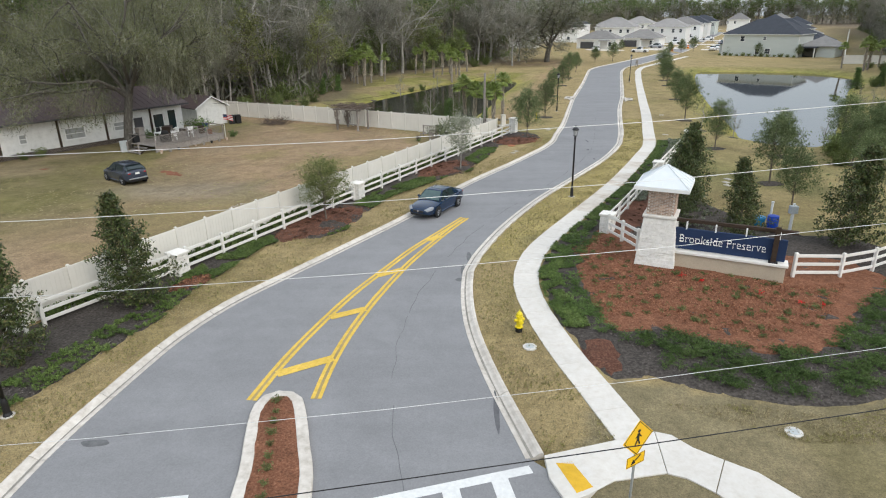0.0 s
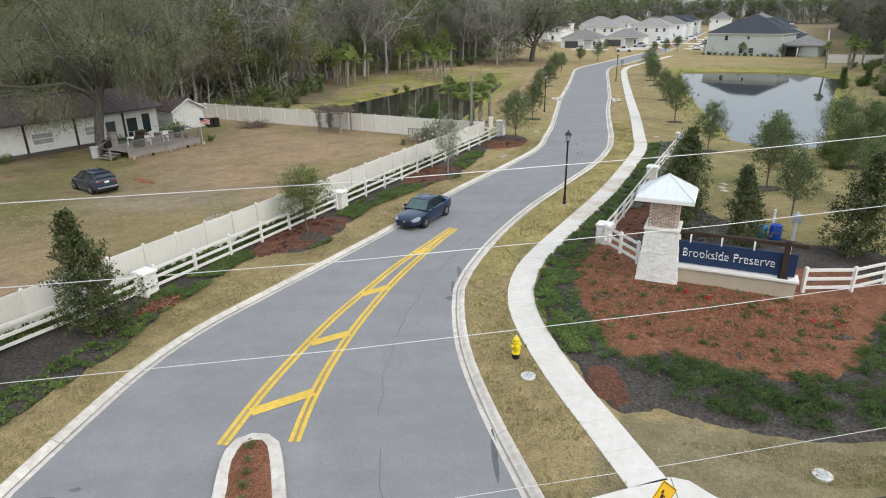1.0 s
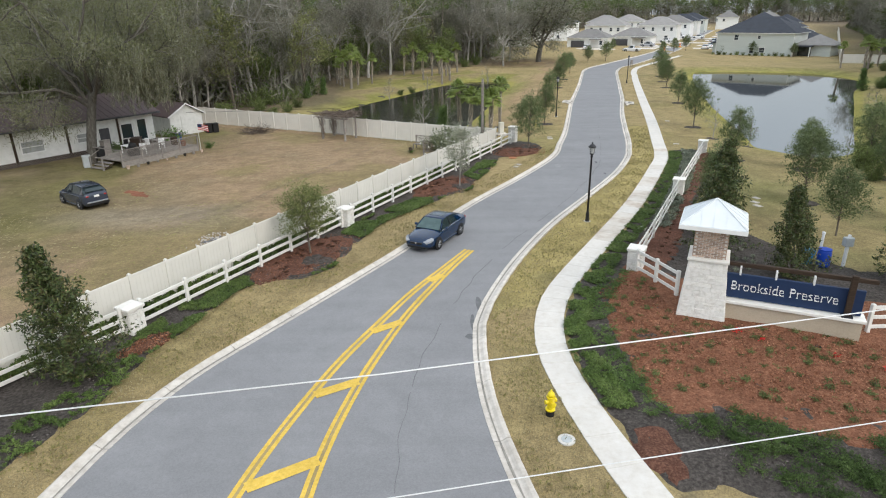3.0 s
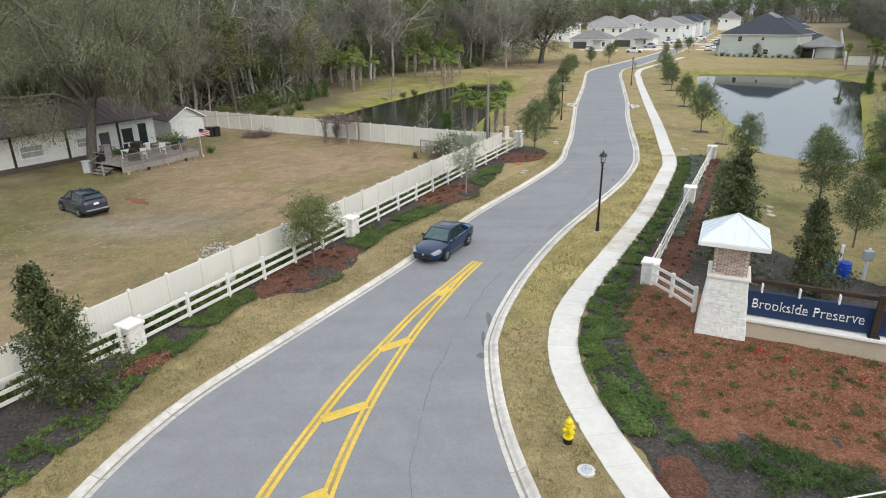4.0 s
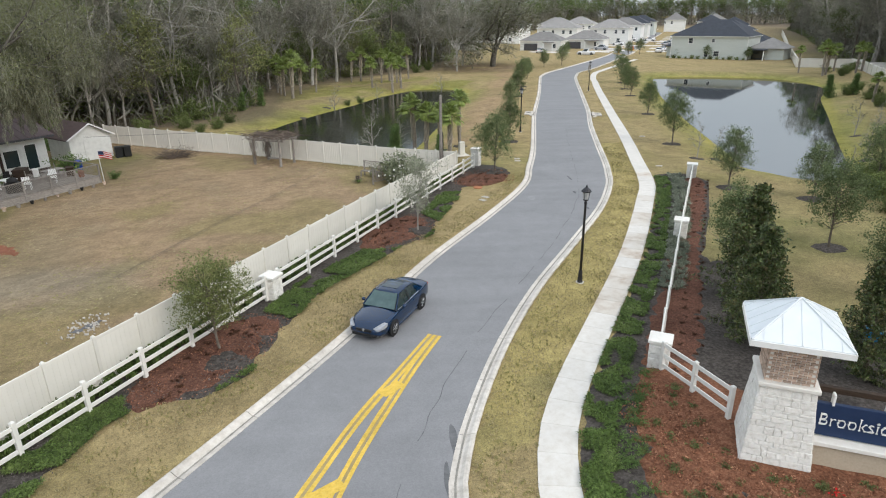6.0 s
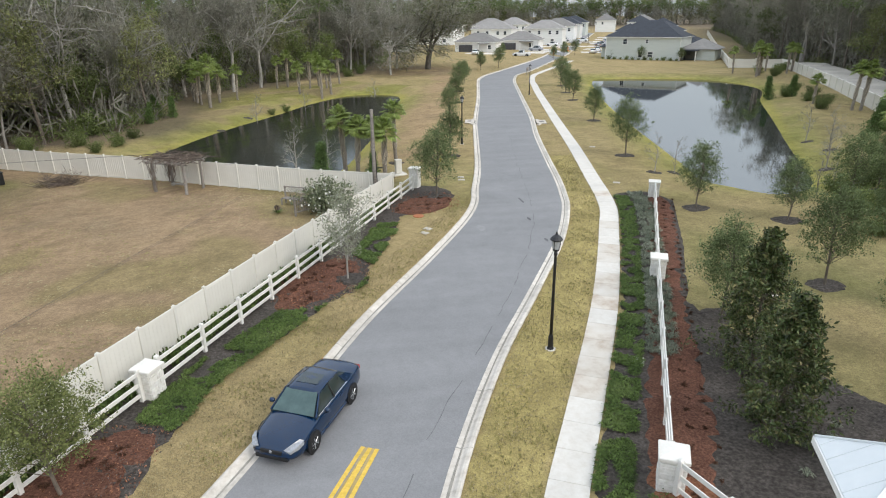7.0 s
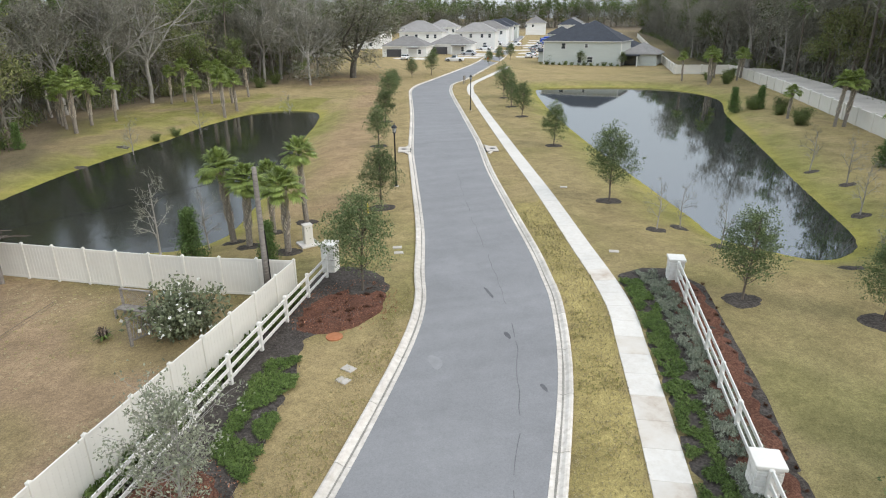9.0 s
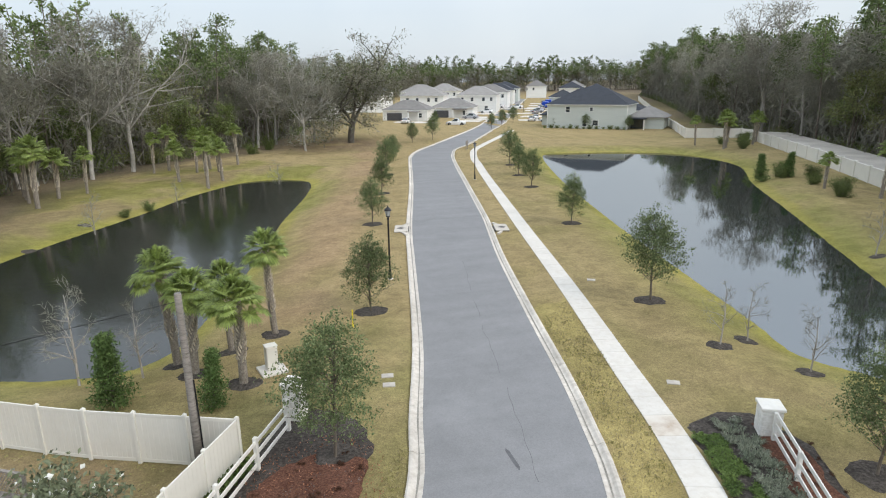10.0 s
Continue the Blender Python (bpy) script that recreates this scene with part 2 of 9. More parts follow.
M["water"] = material("pond_water", [(0.016, 0.021, 0.021), (0.024, 0.030, 0.029)], scale=0.4, rough=0.03, bump=0.03, bump_scale=1.4, broad=0.1, spec=0.8, dist=0.05)
M["water"].node_tree.nodes["Principled BSDF"].inputs["IOR"].default_value = 2.4
M["rippled"] = material("rippled_pond_water", [(0.016, 0.019, 0.015), (0.024, 0.027, 0.022)], scale=0.4, rough=0.06, bump=0.2, bump_scale=2.0, broad=0.1, spec=0.6, dist=0.05)
M["rippled"].node_tree.nodes["Principled BSDF"].inputs["IOR"].default_value = 1.36
M["bark"] = material("bark", [(0.08, 0.065, 0.05), (0.15, 0.125, 0.10), (0.22, 0.19, 0.16)], scale=9, rough=0.95, bump=0.8, stretch=(1, 1, 0.3), broad=0.2, per_object=0.15)
M["dark_bark"] = material("dark_bark", [(0.055, 0.050, 0.042), (0.10, 0.092, 0.078), (0.17, 0.16, 0.14)], scale=9, rough=0.95, bump=0.8, stretch=(1, 1, 0.3), broad=0.2)
M["fern_leaf"] = material("fern_and_moss_leaf", [(0.12, 0.135, 0.06), (0.19, 0.205, 0.10), (0.27, 0.28, 0.16)], scale=0.35, rough=0.85, bump=0.0, island=0.4, broad=0.35, spec=0.1, thin=0.3)
M["grey_bark"] = material("grey_bark", [(0.18, 0.16, 0.14), (0.30, 0.275, 0.245), (0.42, 0.395, 0.36)], scale=6, rough=0.95, bump=0.6, stretch=(1, 1, 0.3), broad=0.2, per_object=0.25)
M["twigs"] = material("twigs", [(0.19, 0.182, 0.145), (0.285, 0.275, 0.222), (0.39, 0.378, 0.318)], scale=1.5, rough=0.95, bump=0.0, broad=0.2, per_object=0.25, spec=0.1, thin=0.25)
M["mossy_twig"] = material("mossy_twigs", [(0.16, 0.163, 0.115), (0.26, 0.262, 0.19), (0.39, 0.39, 0.305)], scale=0.5, rough=0.95, bump=0.0, broad=0.3, spec=0.1, thin=0.25)
M["pale_bark"] = material("pale_bark", [(0.25, 0.235, 0.21), (0.38, 0.36, 0.325), (0.49, 0.47, 0.435)], scale=5, rough=0.95, bump=0.5, stretch=(1, 1, 0.3), broad=0.2, per_object=0.15)
M["palm_bark"] = material("palm_bark", [(0.13, 0.11, 0.09), (0.25, 0.22, 0.185), (0.36, 0.33, 0.285)], scale=12, rough=0.95, bump=0.8, broad=0.2)
M["palm_boot"] = material("palm_boot", [(0.26, 0.215, 0.16), (0.46, 0.40, 0.32), (0.60, 0.54, 0.45)], scale=9, rough=0.95, bump=0.5, broad=0.2, island=0.3)
M["palm_leaf"] = material("palm_leaf", [(0.17, 0.225, 0.055), (0.27, 0.34, 0.095), (0.38, 0.44, 0.17)], scale=2, rough=0.5, bump=0.1, island=0.35, broad=0.2, spec=0.3, thin=0.4)
M["oak_leaf"] = material("oak_leaf", [(0.088, 0.125, 0.052), (0.15, 0.192, 0.085), (0.23, 0.268, 0.13)], scale=1.5, rough=0.65, bump=0.0, island=0.4, broad=0.25, per_object=0.15, spec=0.2, thin=0.35)
M["ball_leaf"] = material("olive_oak_leaf", [(0.115, 0.14, 0.048), (0.185, 0.21, 0.075), (0.27, 0.285, 0.115)], scale=1.5, rough=0.6, bump=0.0, island=0.45, broad=0.25, spec=0.25, thin=0.3)
M["sage_leaf"] = material("sage_leaf", [(0.19, 0.21, 0.14), (0.29, 0.31, 0.22), (0.41, 0.42, 0.32)], scale=1.5, rough=0.7, bump=0.0, island=0.4, broad=0.2, spec=0.2, thin=0.3)
M["magnolia_leaf"] = material("magnolia_leaf", [(0.030, 0.050, 0.015), (0.070, 0.098, 0.030), (0.19, 0.145, 0.070)], scale=4, rough=0.4, bump=0.0, island=0.65, broad=0.25, spec=0.32, thin=0.1)
M["pine_leaf"] = material("pine_needles", [(0.085, 0.123, 0.044), (0.132, 0.176, 0.065), (0.19, 0.231, 0.097)], scale=0.6, rough=0.7, bump=0.0, island=0.4, broad=0.3, per_object=0.25, spec=0.15, thin=0.35)
M["wood_leaf"] = material("woodland_leaf", [(0.094, 0.125, 0.043), (0.15, 0.187, 0.066), (0.222, 0.253, 0.10)], scale=0.5, rough=0.7, bump=0.0, island=0.4, broad=0.3, per_object=0.3, spec=0.15, thin=0.35)
M["olive_leaf"] = material("olive_leaf", [(0.132, 0.145, 0.058), (0.20, 0.211, 0.09), (0.265, 0.27, 0.125)], scale=0.5, rough=0.8, bump=0.0, island=0.4, broad=0.3, per_object=0.3, spec=0.15, thin=0.35)
M["moss"] = material("grey_moss", [(0.14, 0.145, 0.10), (0.215, 0.22, 0.155), (0.30, 0.30, 0.23)], scale=1.5, rough=0.95, bump=0.0, island=0.35, broad=0.25, spec=0.1, thin=0.2)
M["juniper"] = material("juniper", [(0.06, 0.105, 0.032), (0.115, 0.18, 0.055), (0.19, 0.26, 0.09)], scale=1.5, rough=0.7, bump=0.0, island=0.45, broad=0.3, per_object=0.2, spec=0.2, thin=0.2)
M["bedding_leaf"] = material("bedding_leaf", [(0.10, 0.118, 0.045), (0.165, 0.185, 0.072), (0.235, 0.245, 0.11)], scale=1.5, rough=0.7, bump=0.0, island=0.4, broad=0.3, per_object=0.2, spec=0.2, thin=0.2)
M["rust_leaf"] = material("rust_leaf", [(0.05, 0.026, 0.017), (0.095, 0.048, 0.028), (0.13, 0.085, 0.042)], scale=1.5, rough=0.7, bump=0.0, island=0.4, broad=0.3, per_object=0.2, spec=0.2, thin=0.2)
M["curtained"] = material("curtained_window", [(0.30, 0.31, 0.30), (0.42, 0.43, 0.42)], scale=2, rough=0.25, bump=0.0, broad=0.15)
M["groundcover"] = material("groundcover_leaf", [(0.052, 0.084, 0.021), (0.096, 0.145, 0.036), (0.158, 0.208, 0.064)], scale=0.8, rough=0.6, bump=0.0, island=0.5, broad=0.4, spec=0.2, thin=0.25)
M["grey_tuft"] = material("grey_tuft", [(0.115, 0.135, 0.092), (0.19, 0.21, 0.15), (0.27, 0.28, 0.215)], scale=1, rough=0.8, bump=0.0, island=0.45, broad=0.3)
M["dry_tuft"] = material("dry_grass", [(0.22, 0.18, 0.095), (0.34, 0.285, 0.155), (0.44, 0.37, 0.22)], scale=0.4, rough=0.9, bump=0.0, island=0.4, broad=0.3)
M["olive_tuft"] = material("olive_grass", [(0.22, 0.205, 0.08), (0.29, 0.265, 0.105), (0.36, 0.32, 0.15)], scale=0.4, rough=0.9, bump=0.0, island=0.35, broad=0.3, spec=0.15, thin=0.2)
M["shingle_dark"] = material("dark_shingle", [(0.035, 0.04, 0.05), (0.06, 0.066, 0.078)], scale=12, rough=0.9, bump=0.4, broad=0.15)
M["shingle_grey"] = material("grey_shingle", [(0.20, 0.19, 0.18), (0.28, 0.27, 0.255)], scale=12, rough=0.9, bump=0.4, broad=0.15, per_object=0.2)
M["house_green"] = material("pale_green_siding", [(0.52, 0.555, 0.52), (0.58, 0.61, 0.575)], scale=3, rough=0.8, bump=0.2, broad=0.06, stretch=(1, 1, 6))
M["house_white"] = material("white_siding", [(0.72, 0.72, 0.70), (0.80, 0.80, 0.78)], scale=3, rough=0.8, bump=0.2, broad=0.08, stretch=(1, 1, 6), per_object=0.08)
M["house_trim"] = material("white_trim", [(0.74, 0.74, 0.72), (0.80, 0.80, 0.78)], scale=3, rough=0.6, bump=0.0, broad=0.05)
M["brown_roof"] = material("brown_metal_roof", [(0.075, 0.052, 0.050), (0.115, 0.082, 0.078)], scale=2, rough=0.55, bump=0.1, broad=0.2, stretch=(3, 0.6, 1))
M["old_white"] = material("old_white_siding", [(0.58, 0.58, 0.55), (0.70, 0.70, 0.67), (0.76, 0.76, 0.73)], scale=2, rough=0.8, bump=0.2, broad=0.15)
M["door_dark"] = material("dark_door", [(0.06, 0.06, 0.065), (0.10, 0.10, 0.105)], scale=3, rough=0.6, bump=0.1)
M["blue_plastic"] = material("blue_plastic", [(0.008, 0.045, 0.33), (0.012, 0.06, 0.40)], scale=3, rough=0.4, bump=0.0, broad=0.1)
M["cyan_plastic"] = material("cyan_plastic", [(0.01, 0.17, 0.36), (0.015, 0.22, 0.42)], scale=3, rough=0.4, bump=0.0, broad=0.1)
M["red_dirt"] = material("red_dirt", [(0.19, 0.072, 0.04), (0.29, 0.12, 0.07)], scale=5, rough=0.95, bump=0.6, broad=0.3)
M["sand"] = material("pale_sand", [(0.40, 0.36, 0.31), (0.52, 0.49, 0.44)], scale=4, rough=0.95, bump=0.5, broad=0.25)
M["brush"] = material("dry_brush", [(0.10, 0.075, 0.06), (0.20, 0.16, 0.13)], scale=3, rough=0.95, bump=0.0, island=0.4)
M["white_flower"] = material("white_flower", [(0.75, 0.75, 0.70), (0.82, 0.82, 0.78)], scale=3, rough=0.7, bump=0.0, island=0.15)
M["red_flower"] = material("red_flower", [(0.55, 0.02, 0.02), (0.65, 0.04, 0.03)], scale=3, rough=0.7, bump=0.0)
M["flag_red"] = material("flag_red", [(0.45, 0.03, 0.04), (0.5, 0.05, 0.05)], scale=3, rough=0.8, bump=0.0)
M["orange"] = material("orange_plastic", [(0.75, 0.16, 0.01), (0.8, 0.2, 0.02)], scale=3, rough=0.6, bump=0.0)


def car_paint(name, base, rough=0.25):
    m = material(name, [base, tuple(c * 1.15 for c in base)], scale=40, rough=rough, bump=0.0, broad=0.05, spec=0.4)
    b = m.node_tree.nodes["Principled BSDF"]
    b.inputs["Coat Weight"].default_value, b.inputs["Coat Roughness"].default_value = 0.45, 0.06
    return m


M["blue_paint"] = car_paint("blue_car_paint", (0.001, 0.016, 0.050), 0.10)
M["grey_paint"] = car_paint("grey_car_paint", (0.032, 0.040, 0.060), 0.14)
M["white_car"] = car_paint("white_car_paint", (0.72, 0.72, 0.72))
M["silver_car"] = car_paint("silver_car_paint", (0.35, 0.36, 0.38))
M["glass"] = material("dark_glass", [(0.018, 0.03, 0.032), (0.028, 0.042, 0.045)], scale=1.5, rough=0.06, bump=0.0, broad=0.1, spec=0.6)
M["screen_glass"] = material("tinted_windscreen", [(0.03, 0.065, 0.066), (0.065, 0.115, 0.11)], scale=2.5, rough=0.03, bump=0.0, broad=0.15, spec=0.7)
M["window"] = material("window_glass", [(0.03, 0.04, 0.05), (0.05, 0.06, 0.07)], scale=1.5, rough=0.08, bump=0.0, broad=0.1, spec=0.6)
M["lamp_glass"] = material("frosted_lamp_glass", [(0.30, 0.31, 0.31), (0.42, 0.43, 0.43)], scale=6, rough=0.25, bump=0.0, broad=0.05, spec=0.5)


# ---- mesh helpers ----
def tris(name, v, f, mats, index=None):
    me = bpy.data.meshes.new(name)
    me.from_pydata(np.asarray(v, float).tolist(), [], np.asarray(f, int).tolist() if len(f) else [])
    for m in (mats if isinstance(mats, (list, tuple)) else [mats]):
        me.materials.append(m)
    if index is not None:
        me.polygons.foreach_set("material_index", np.asarray(index, np.int32))
    me.update()
    return me


class Shape:
    """Collects vertices and faces of one mesh."""

    def __init__(self):
        self.v, self.f, self.n = [], [], 0

    def add(self, v, f):
        self.v.extend([tuple(p) for p in v])
        self.f.extend([tuple(i + self.n for i in q) for q in f])
        self.n += len(v)
        return self

    def box(self, x0, y0, z0, x1, y1, z1, m=None, bev=0.0):
        c = min(bev, (x1 - x0) / 3, (y1 - y0) / 3, (z1 - z0) / 3)
        if c <= 0:
            v = [(x, y, z) for z in (z0, z1) for x, y in ((x0, y0), (x1, y0), (x1, y1), (x0, y1))]
            f = [(3, 2, 1, 0), (4, 5, 6, 7), (0, 1, 5, 4), (1, 2, 6, 5), (2, 3, 7, 6), (3, 0, 4, 7)]
        else:
            rings = []
            for z, k in ((z0, c), (z0 + c, 0), (z1 - c, 0), (z1, c)):
                a, b_, d, e = x0 + k, y0 + k, x1 - k, y1 - k
                q = c if k == 0 else c * 0.5
                rings.append([(a + q, b_, z), (d - q, b_, z), (d, b_ + q, z), (d, e - q, z), (d - q, e, z), (a + q, e, z), (a, e - q, z), (a, b_ + q, z)])
            v = [p for r in rings for p in r]
            f = [tuple(range(7, -1, -1)), tuple(range(24, 32))]
            for r in range(3):
                for i in range(8):
                    j = (i + 1) % 8
                    f.append((r * 8 + i, r * 8 + j, r * 8 + 8 + j, r * 8 + 8 + i))
        if m is not None:
            v = [tuple(m @ Vector(p)) for p in v]
        return self.add(v, f)

    def lathe(self, prof, sides=16, m=None, cap=True):
        v, f = [], []
        for r, z in prof:
            for i in range(sides):
                a = 2 * math.pi * i / sides
                v.append((r * math.cos(a), r * math.sin(a), z))
        for k in range(len(prof) - 1):
            for i in range(sides):
                j = (i + 1) % sides
                f.append((k * sides + i, k * sides + j, (k + 1) * sides + j, (k + 1) * sides + i))
        if cap:
            f.append(tuple(range(sides - 1, -1, -1)))
            f.append(tuple(range((len(prof) - 1) * sides, len(prof) * sides)))
        if m is not None:
            v = [tuple(m @ Vector(p)) for p in v]
        return self.add(v, f)

    def tube(self, pts, radii, sides=5):
        pts = [Vector(p) for p in pts]
        v, f = [], []
        for k, p in enumerate(pts):
            d = (pts[min(k + 1, len(pts) - 1)] - pts[max(k - 1, 0)]).normalized()
            u = d.orthogonal().normalized()
            w = d.cross(u)
            r = radii[k] if isinstance(radii, (list, tuple)) else radii
            for i in range(sides):
                a = 2 * math.pi * i / sides
                v.append(p + u * (r * math.cos(a)) + w * (r * math.sin(a)))
        for k in range(len(pts) - 1):
            for i in range(sides):
                j = (i + 1) % sides
                f.append((k * sides + i, k * sides + j, (k + 1) * sides + j, (k + 1) * sides + i))
        f.append(tuple(range(sides - 1, -1, -1)))
        f.append(tuple(range((len(pts) - 1) * sides, len(pts) * sides)))
        return self.add([tuple(p) for p in v], f)

    def mesh(self, name, mat, smooth=False):
        me = bpy.data.meshes.new(name)
        me.from_pydata(self.v, [], self.f)
        me.materials.append(mat)
        if smooth:
            me.polygons.foreach_set("use_smooth", [True] * len(me.polygons))
        me.update()
        return me


def part(name, shape, mat, parent, label="", smooth=False, at=None):
    me = shape.mesh(name, mat, smooth) if isinstance(shape, Shape) else shape
    ob = new(name, me)
    ob.parent = parent
    if at is not None:
        ob.matrix_basis = at
    return tagged(ob, label) if label else ob


def thing(name, m, label, category, group="", kind="", data=None):
    ob = new(name, data)
    ob.matrix_basis = m
    if data is None:
        ob.empty_display_size = 0.2
    return tagged(ob, label, category, group, kind)


def spline(pts, step=1.0):
    """Catmull-Rom through the points, at even steps."""
    p = [np.array(q, float) for q in pts]
    p = [2 * p[0] - p[1]] + p + [2 * p[-1] - p[-2]]
    out = []
    for i in range(1, len(p) - 2):
        n = max(2, int(np.linalg.norm(p[i + 1] - p[i]) / step))
        for k in range(n):
            t = k / n
            out.append(0.5 * (2 * p[i] + (p[i + 1] - p[i - 1]) * t + (2 * p[i - 1] - 5 * p[i] + 4 * p[i + 1] - p[i + 2]) * t * t + (3 * p[i] - p[i - 1] - 3 * p[i + 1] + p[i + 2]) * t ** 3))
    out.append(p[-2])
    out = np.array(out)
    d = np.r_[0, np.cumsum(np.linalg.norm(np.diff(out, axis=0), axis=1))]
    s = np.linspace(0, d[-1], max(2, int(round(d[-1] / step)) + 1))
    return np.stack([np.interp(s, d, out[:, 0]), np.interp(s, d, out[:, 1])], 1)


def side(line, off):
    """The line moved to its right by off metres."""
    t = np.gradient(line, axis=0)
    t /= np.linalg.norm(t, axis=1)[:, None]
    return line + off * np.stack([t[:, 1], -t[:, 0]], 1)


def inside(poly, x, y):
    """Whether the points lie in the polygon."""
    poly = np.asarray(poly, float)
    c = np.zeros(np.shape(x), bool)
    j = len(poly) - 1
    for i in range(len(poly)):
        xi, yi, xj, yj = *poly[i], *poly[j]
        hit = ((yi > y) != (yj > y)) & (x < (xj - xi) * (y - yi) / (yj - yi + 1e-12) + xi)
        c ^= hit
        j = i
    return c


def distance(line, x, y):
    """Distance of points to a polyline."""
    line = np.asarray(line, float)
    best = np.full(np.shape(x), 1e9)
    for a, b in zip(line[:-1], line[1:]):
        d = b - a
        t = np.clip(((x - a[0]) * d[0] + (y - a[1]) * d[1]) / (d @ d + 1e-12), 0, 1)
        best = np.minimum(best, np.hypot(x - a[0] - t * d[0], y - a[1] - t * d[1]))
    return best


def heading(a, b):
    return math.degrees(math.atan2(b[1] - a[1], b[0] - a[0]))

# ---- plan: lines of the road, walks, beds and ponds ----
KERB_L = spline([(-10.6, 3), (-10.6, 10.9), (-10.5, 13.1), (-10.2, 15.6), (-9.7, 18.8), (-8.7, 21.8), (-7.1, 24.8), (-5.1, 28.4), (-2.1, 34), (1.3, 41.2), (5.2, 48), (8.2, 53.6), (9.6, 57), (10.4, 60.3), (12.2, 67.2), (15.2, 81), (17.2, 90), (22.2, 110), (27.2, 131.5), (29, 138.6), (32, 146), (36.7, 154), (46, 170), (58, 191), (72, 218), (100, 275), (150, 375)], 1.0)
KERB_R = spline([(3.4, 12.3), (2.4, 16.4), (1.8, 20), (1.7, 23.8), (2.1, 26.6), (3.9, 31.7), (6.5, 37.2), (9.6, 42.6), (13.3, 49.2), (15.7, 54.7), (16.7, 58), (17.6, 61.4), (19.4, 69.3), (21.7, 79), (24, 87.5), (25.2, 92), (29.5, 110), (34.4, 130.5), (37.2, 140), (39.8, 146.5), (44.7, 154), (54.5, 172), (62, 186), (76, 212), (104, 270), (154, 370)], 1.0)
WALK_L = spline([(5.45, 12.9), (4.9, 15.1), (4.1, 18.3), (3.5, 22.1), (3.55, 24.5), (4.2, 27.3), (5.6, 30.3), (7.9, 34.5), (11.3, 40.8), (14, 46.4), (16.4, 51.7), (17.35, 53.8), (18.4, 57.2), (19.5, 61.5), (22.4, 72.6), (26.4, 89), (33, 115.5), (35.8, 126), (37.3, 132), (40.9, 142.5), (45, 150), (53, 163), (64, 181)], 1.0)
BED_L = spline([(-15.6, 8), (-13.5, 12), (-12.4, 14.6), (-11.4, 17.8), (-10.7, 20), (-10.4, 23), (-9.6, 25.8), (-9.0, 28.3), (-8.0, 29.4), (-6.3, 29.8), (-5.1, 31.3), (-4.7, 33.5), (-3.5, 37.5), (-2.4, 39.2), (-1, 41.2), (0.6, 43.6), (1.9, 44.7), (2.3, 46.6), (3.2, 49.2), (4.2, 52.2), (4.7, 54.6), (6.1, 55.8), (8.1, 57.1), (9, 59), (8.8, 60.6), (8.1, 61.7), (6.6, 62.4)], 0.5)
VINYL = [(-21.5, 9), (-14.9, 21.2), (-11.2, 28.6), (-5.4, 40), (-1.6, 47.6), (4.65, 59.0)]
VINYL_FAR = [(4.65, 59.0), (-0.7, 61.3), (-12.8, 68.0), (-20.7, 71.7), (-29.2, 76.2)]
RAIL_L = [(-20.3, 9.5), (-15.2, 19.2), (-11.9, 24.8), (-5.55, 37.4), (6.4, 61.2)]
RAIL_R = [(9.0, 30.2), (15.5, 43.0), (22.0, 55.6)]
POND_L = spline([(-16.1, 82.5), (-12.3, 94), (-6.0, 107.5), (-2, 117), (4.5, 125.8), (11.3, 123.4), (10.8, 114), (7.2, 98.5), (5.4, 88), (2.3, 75), (1.0, 71), (-0.6, 69.6), (-3, 69.4), (-7, 70.7), (-12, 73.5), (-15.6, 77.5), (-16.1, 82.5)], 1.0)
POND_R = spline([(54.3, 139.8), (67, 136.8), (74.5, 130), (73.6, 116.4), (63.6, 102), (55, 88), (45.6, 72.9), (40.8, 65), (37.5, 59.6), (35, 57.4), (32.2, 57.1), (30.7, 59.4), (29.5, 61.7), (30.6, 65.6), (32.2, 72.2), (35.6, 86), (38, 95), (42.3, 110), (48, 127), (52, 137), (54.3, 139.8)], 1.0)
BED_R = [(6.0, 15.9), (7.3, 16.1), (8.3, 15.5), (9.5, 14.9), (11.0, 14.5), (12.5, 14.3), (13.9, 14.8), (16.5, 16.2), (19.5, 19.5), (21.8, 24), (22.6, 27.4), (21.8, 29.5), (19.3, 30.0), (18.3, 31.2), (17.4, 32.8), (16.9, 34.4), (16.6, 36.0), (16.1, 37.6), (15.5, 39.0), (15.75, 40.4), (17.2, 43.2), (19.0, 46.6), (22.9, 54.6), (22.5, 57), (21.4, 57.4)]
WATER_Z = -0.75


def rise(x, y):
    """The land climbs gently towards the far houses."""
    return np.clip((np.asarray(y, float) - 200) * 0.018, 0, 4.5)


def height(x, y):
    """The lie of the land: a low mound at the entrance sign, and two pond basins."""
    x, y = np.asarray(x, float), np.asarray(y, float)
    z = 0.06 + rise(x, y) + 0.42 * np.exp(-(((x - 12.5) / 5.5) ** 2 + ((y - 25.5) / 5.0) ** 2) ** 1.5)
    for pond in (POND_L, POND_R):
        m = (x > pond[:, 0].min() - 7) & (x < pond[:, 0].max() + 7) & (y > pond[:, 1].min() - 7) & (y < pond[:, 1].max() + 7)
        if np.any(m):
            xm, ym = (x[m], y[m]) if x.ndim else (x, y)
            d = distance(pond, xm, ym) * np.where(inside(pond, xm, ym), -1, 1)
            t = np.clip((4.5 - d) / 4.5, 0, 1)
            low = 0.06 - (0.06 - WATER_Z) * t ** 1.3 + np.where(d < 0, np.maximum(d, -3) * 0.4, 0)
            if x.ndim:
                z[m] = np.where(d < 4.5, np.minimum(z[m], low), z[m])
            elif d < 4.5:
                z = np.minimum(z, low)
    return z


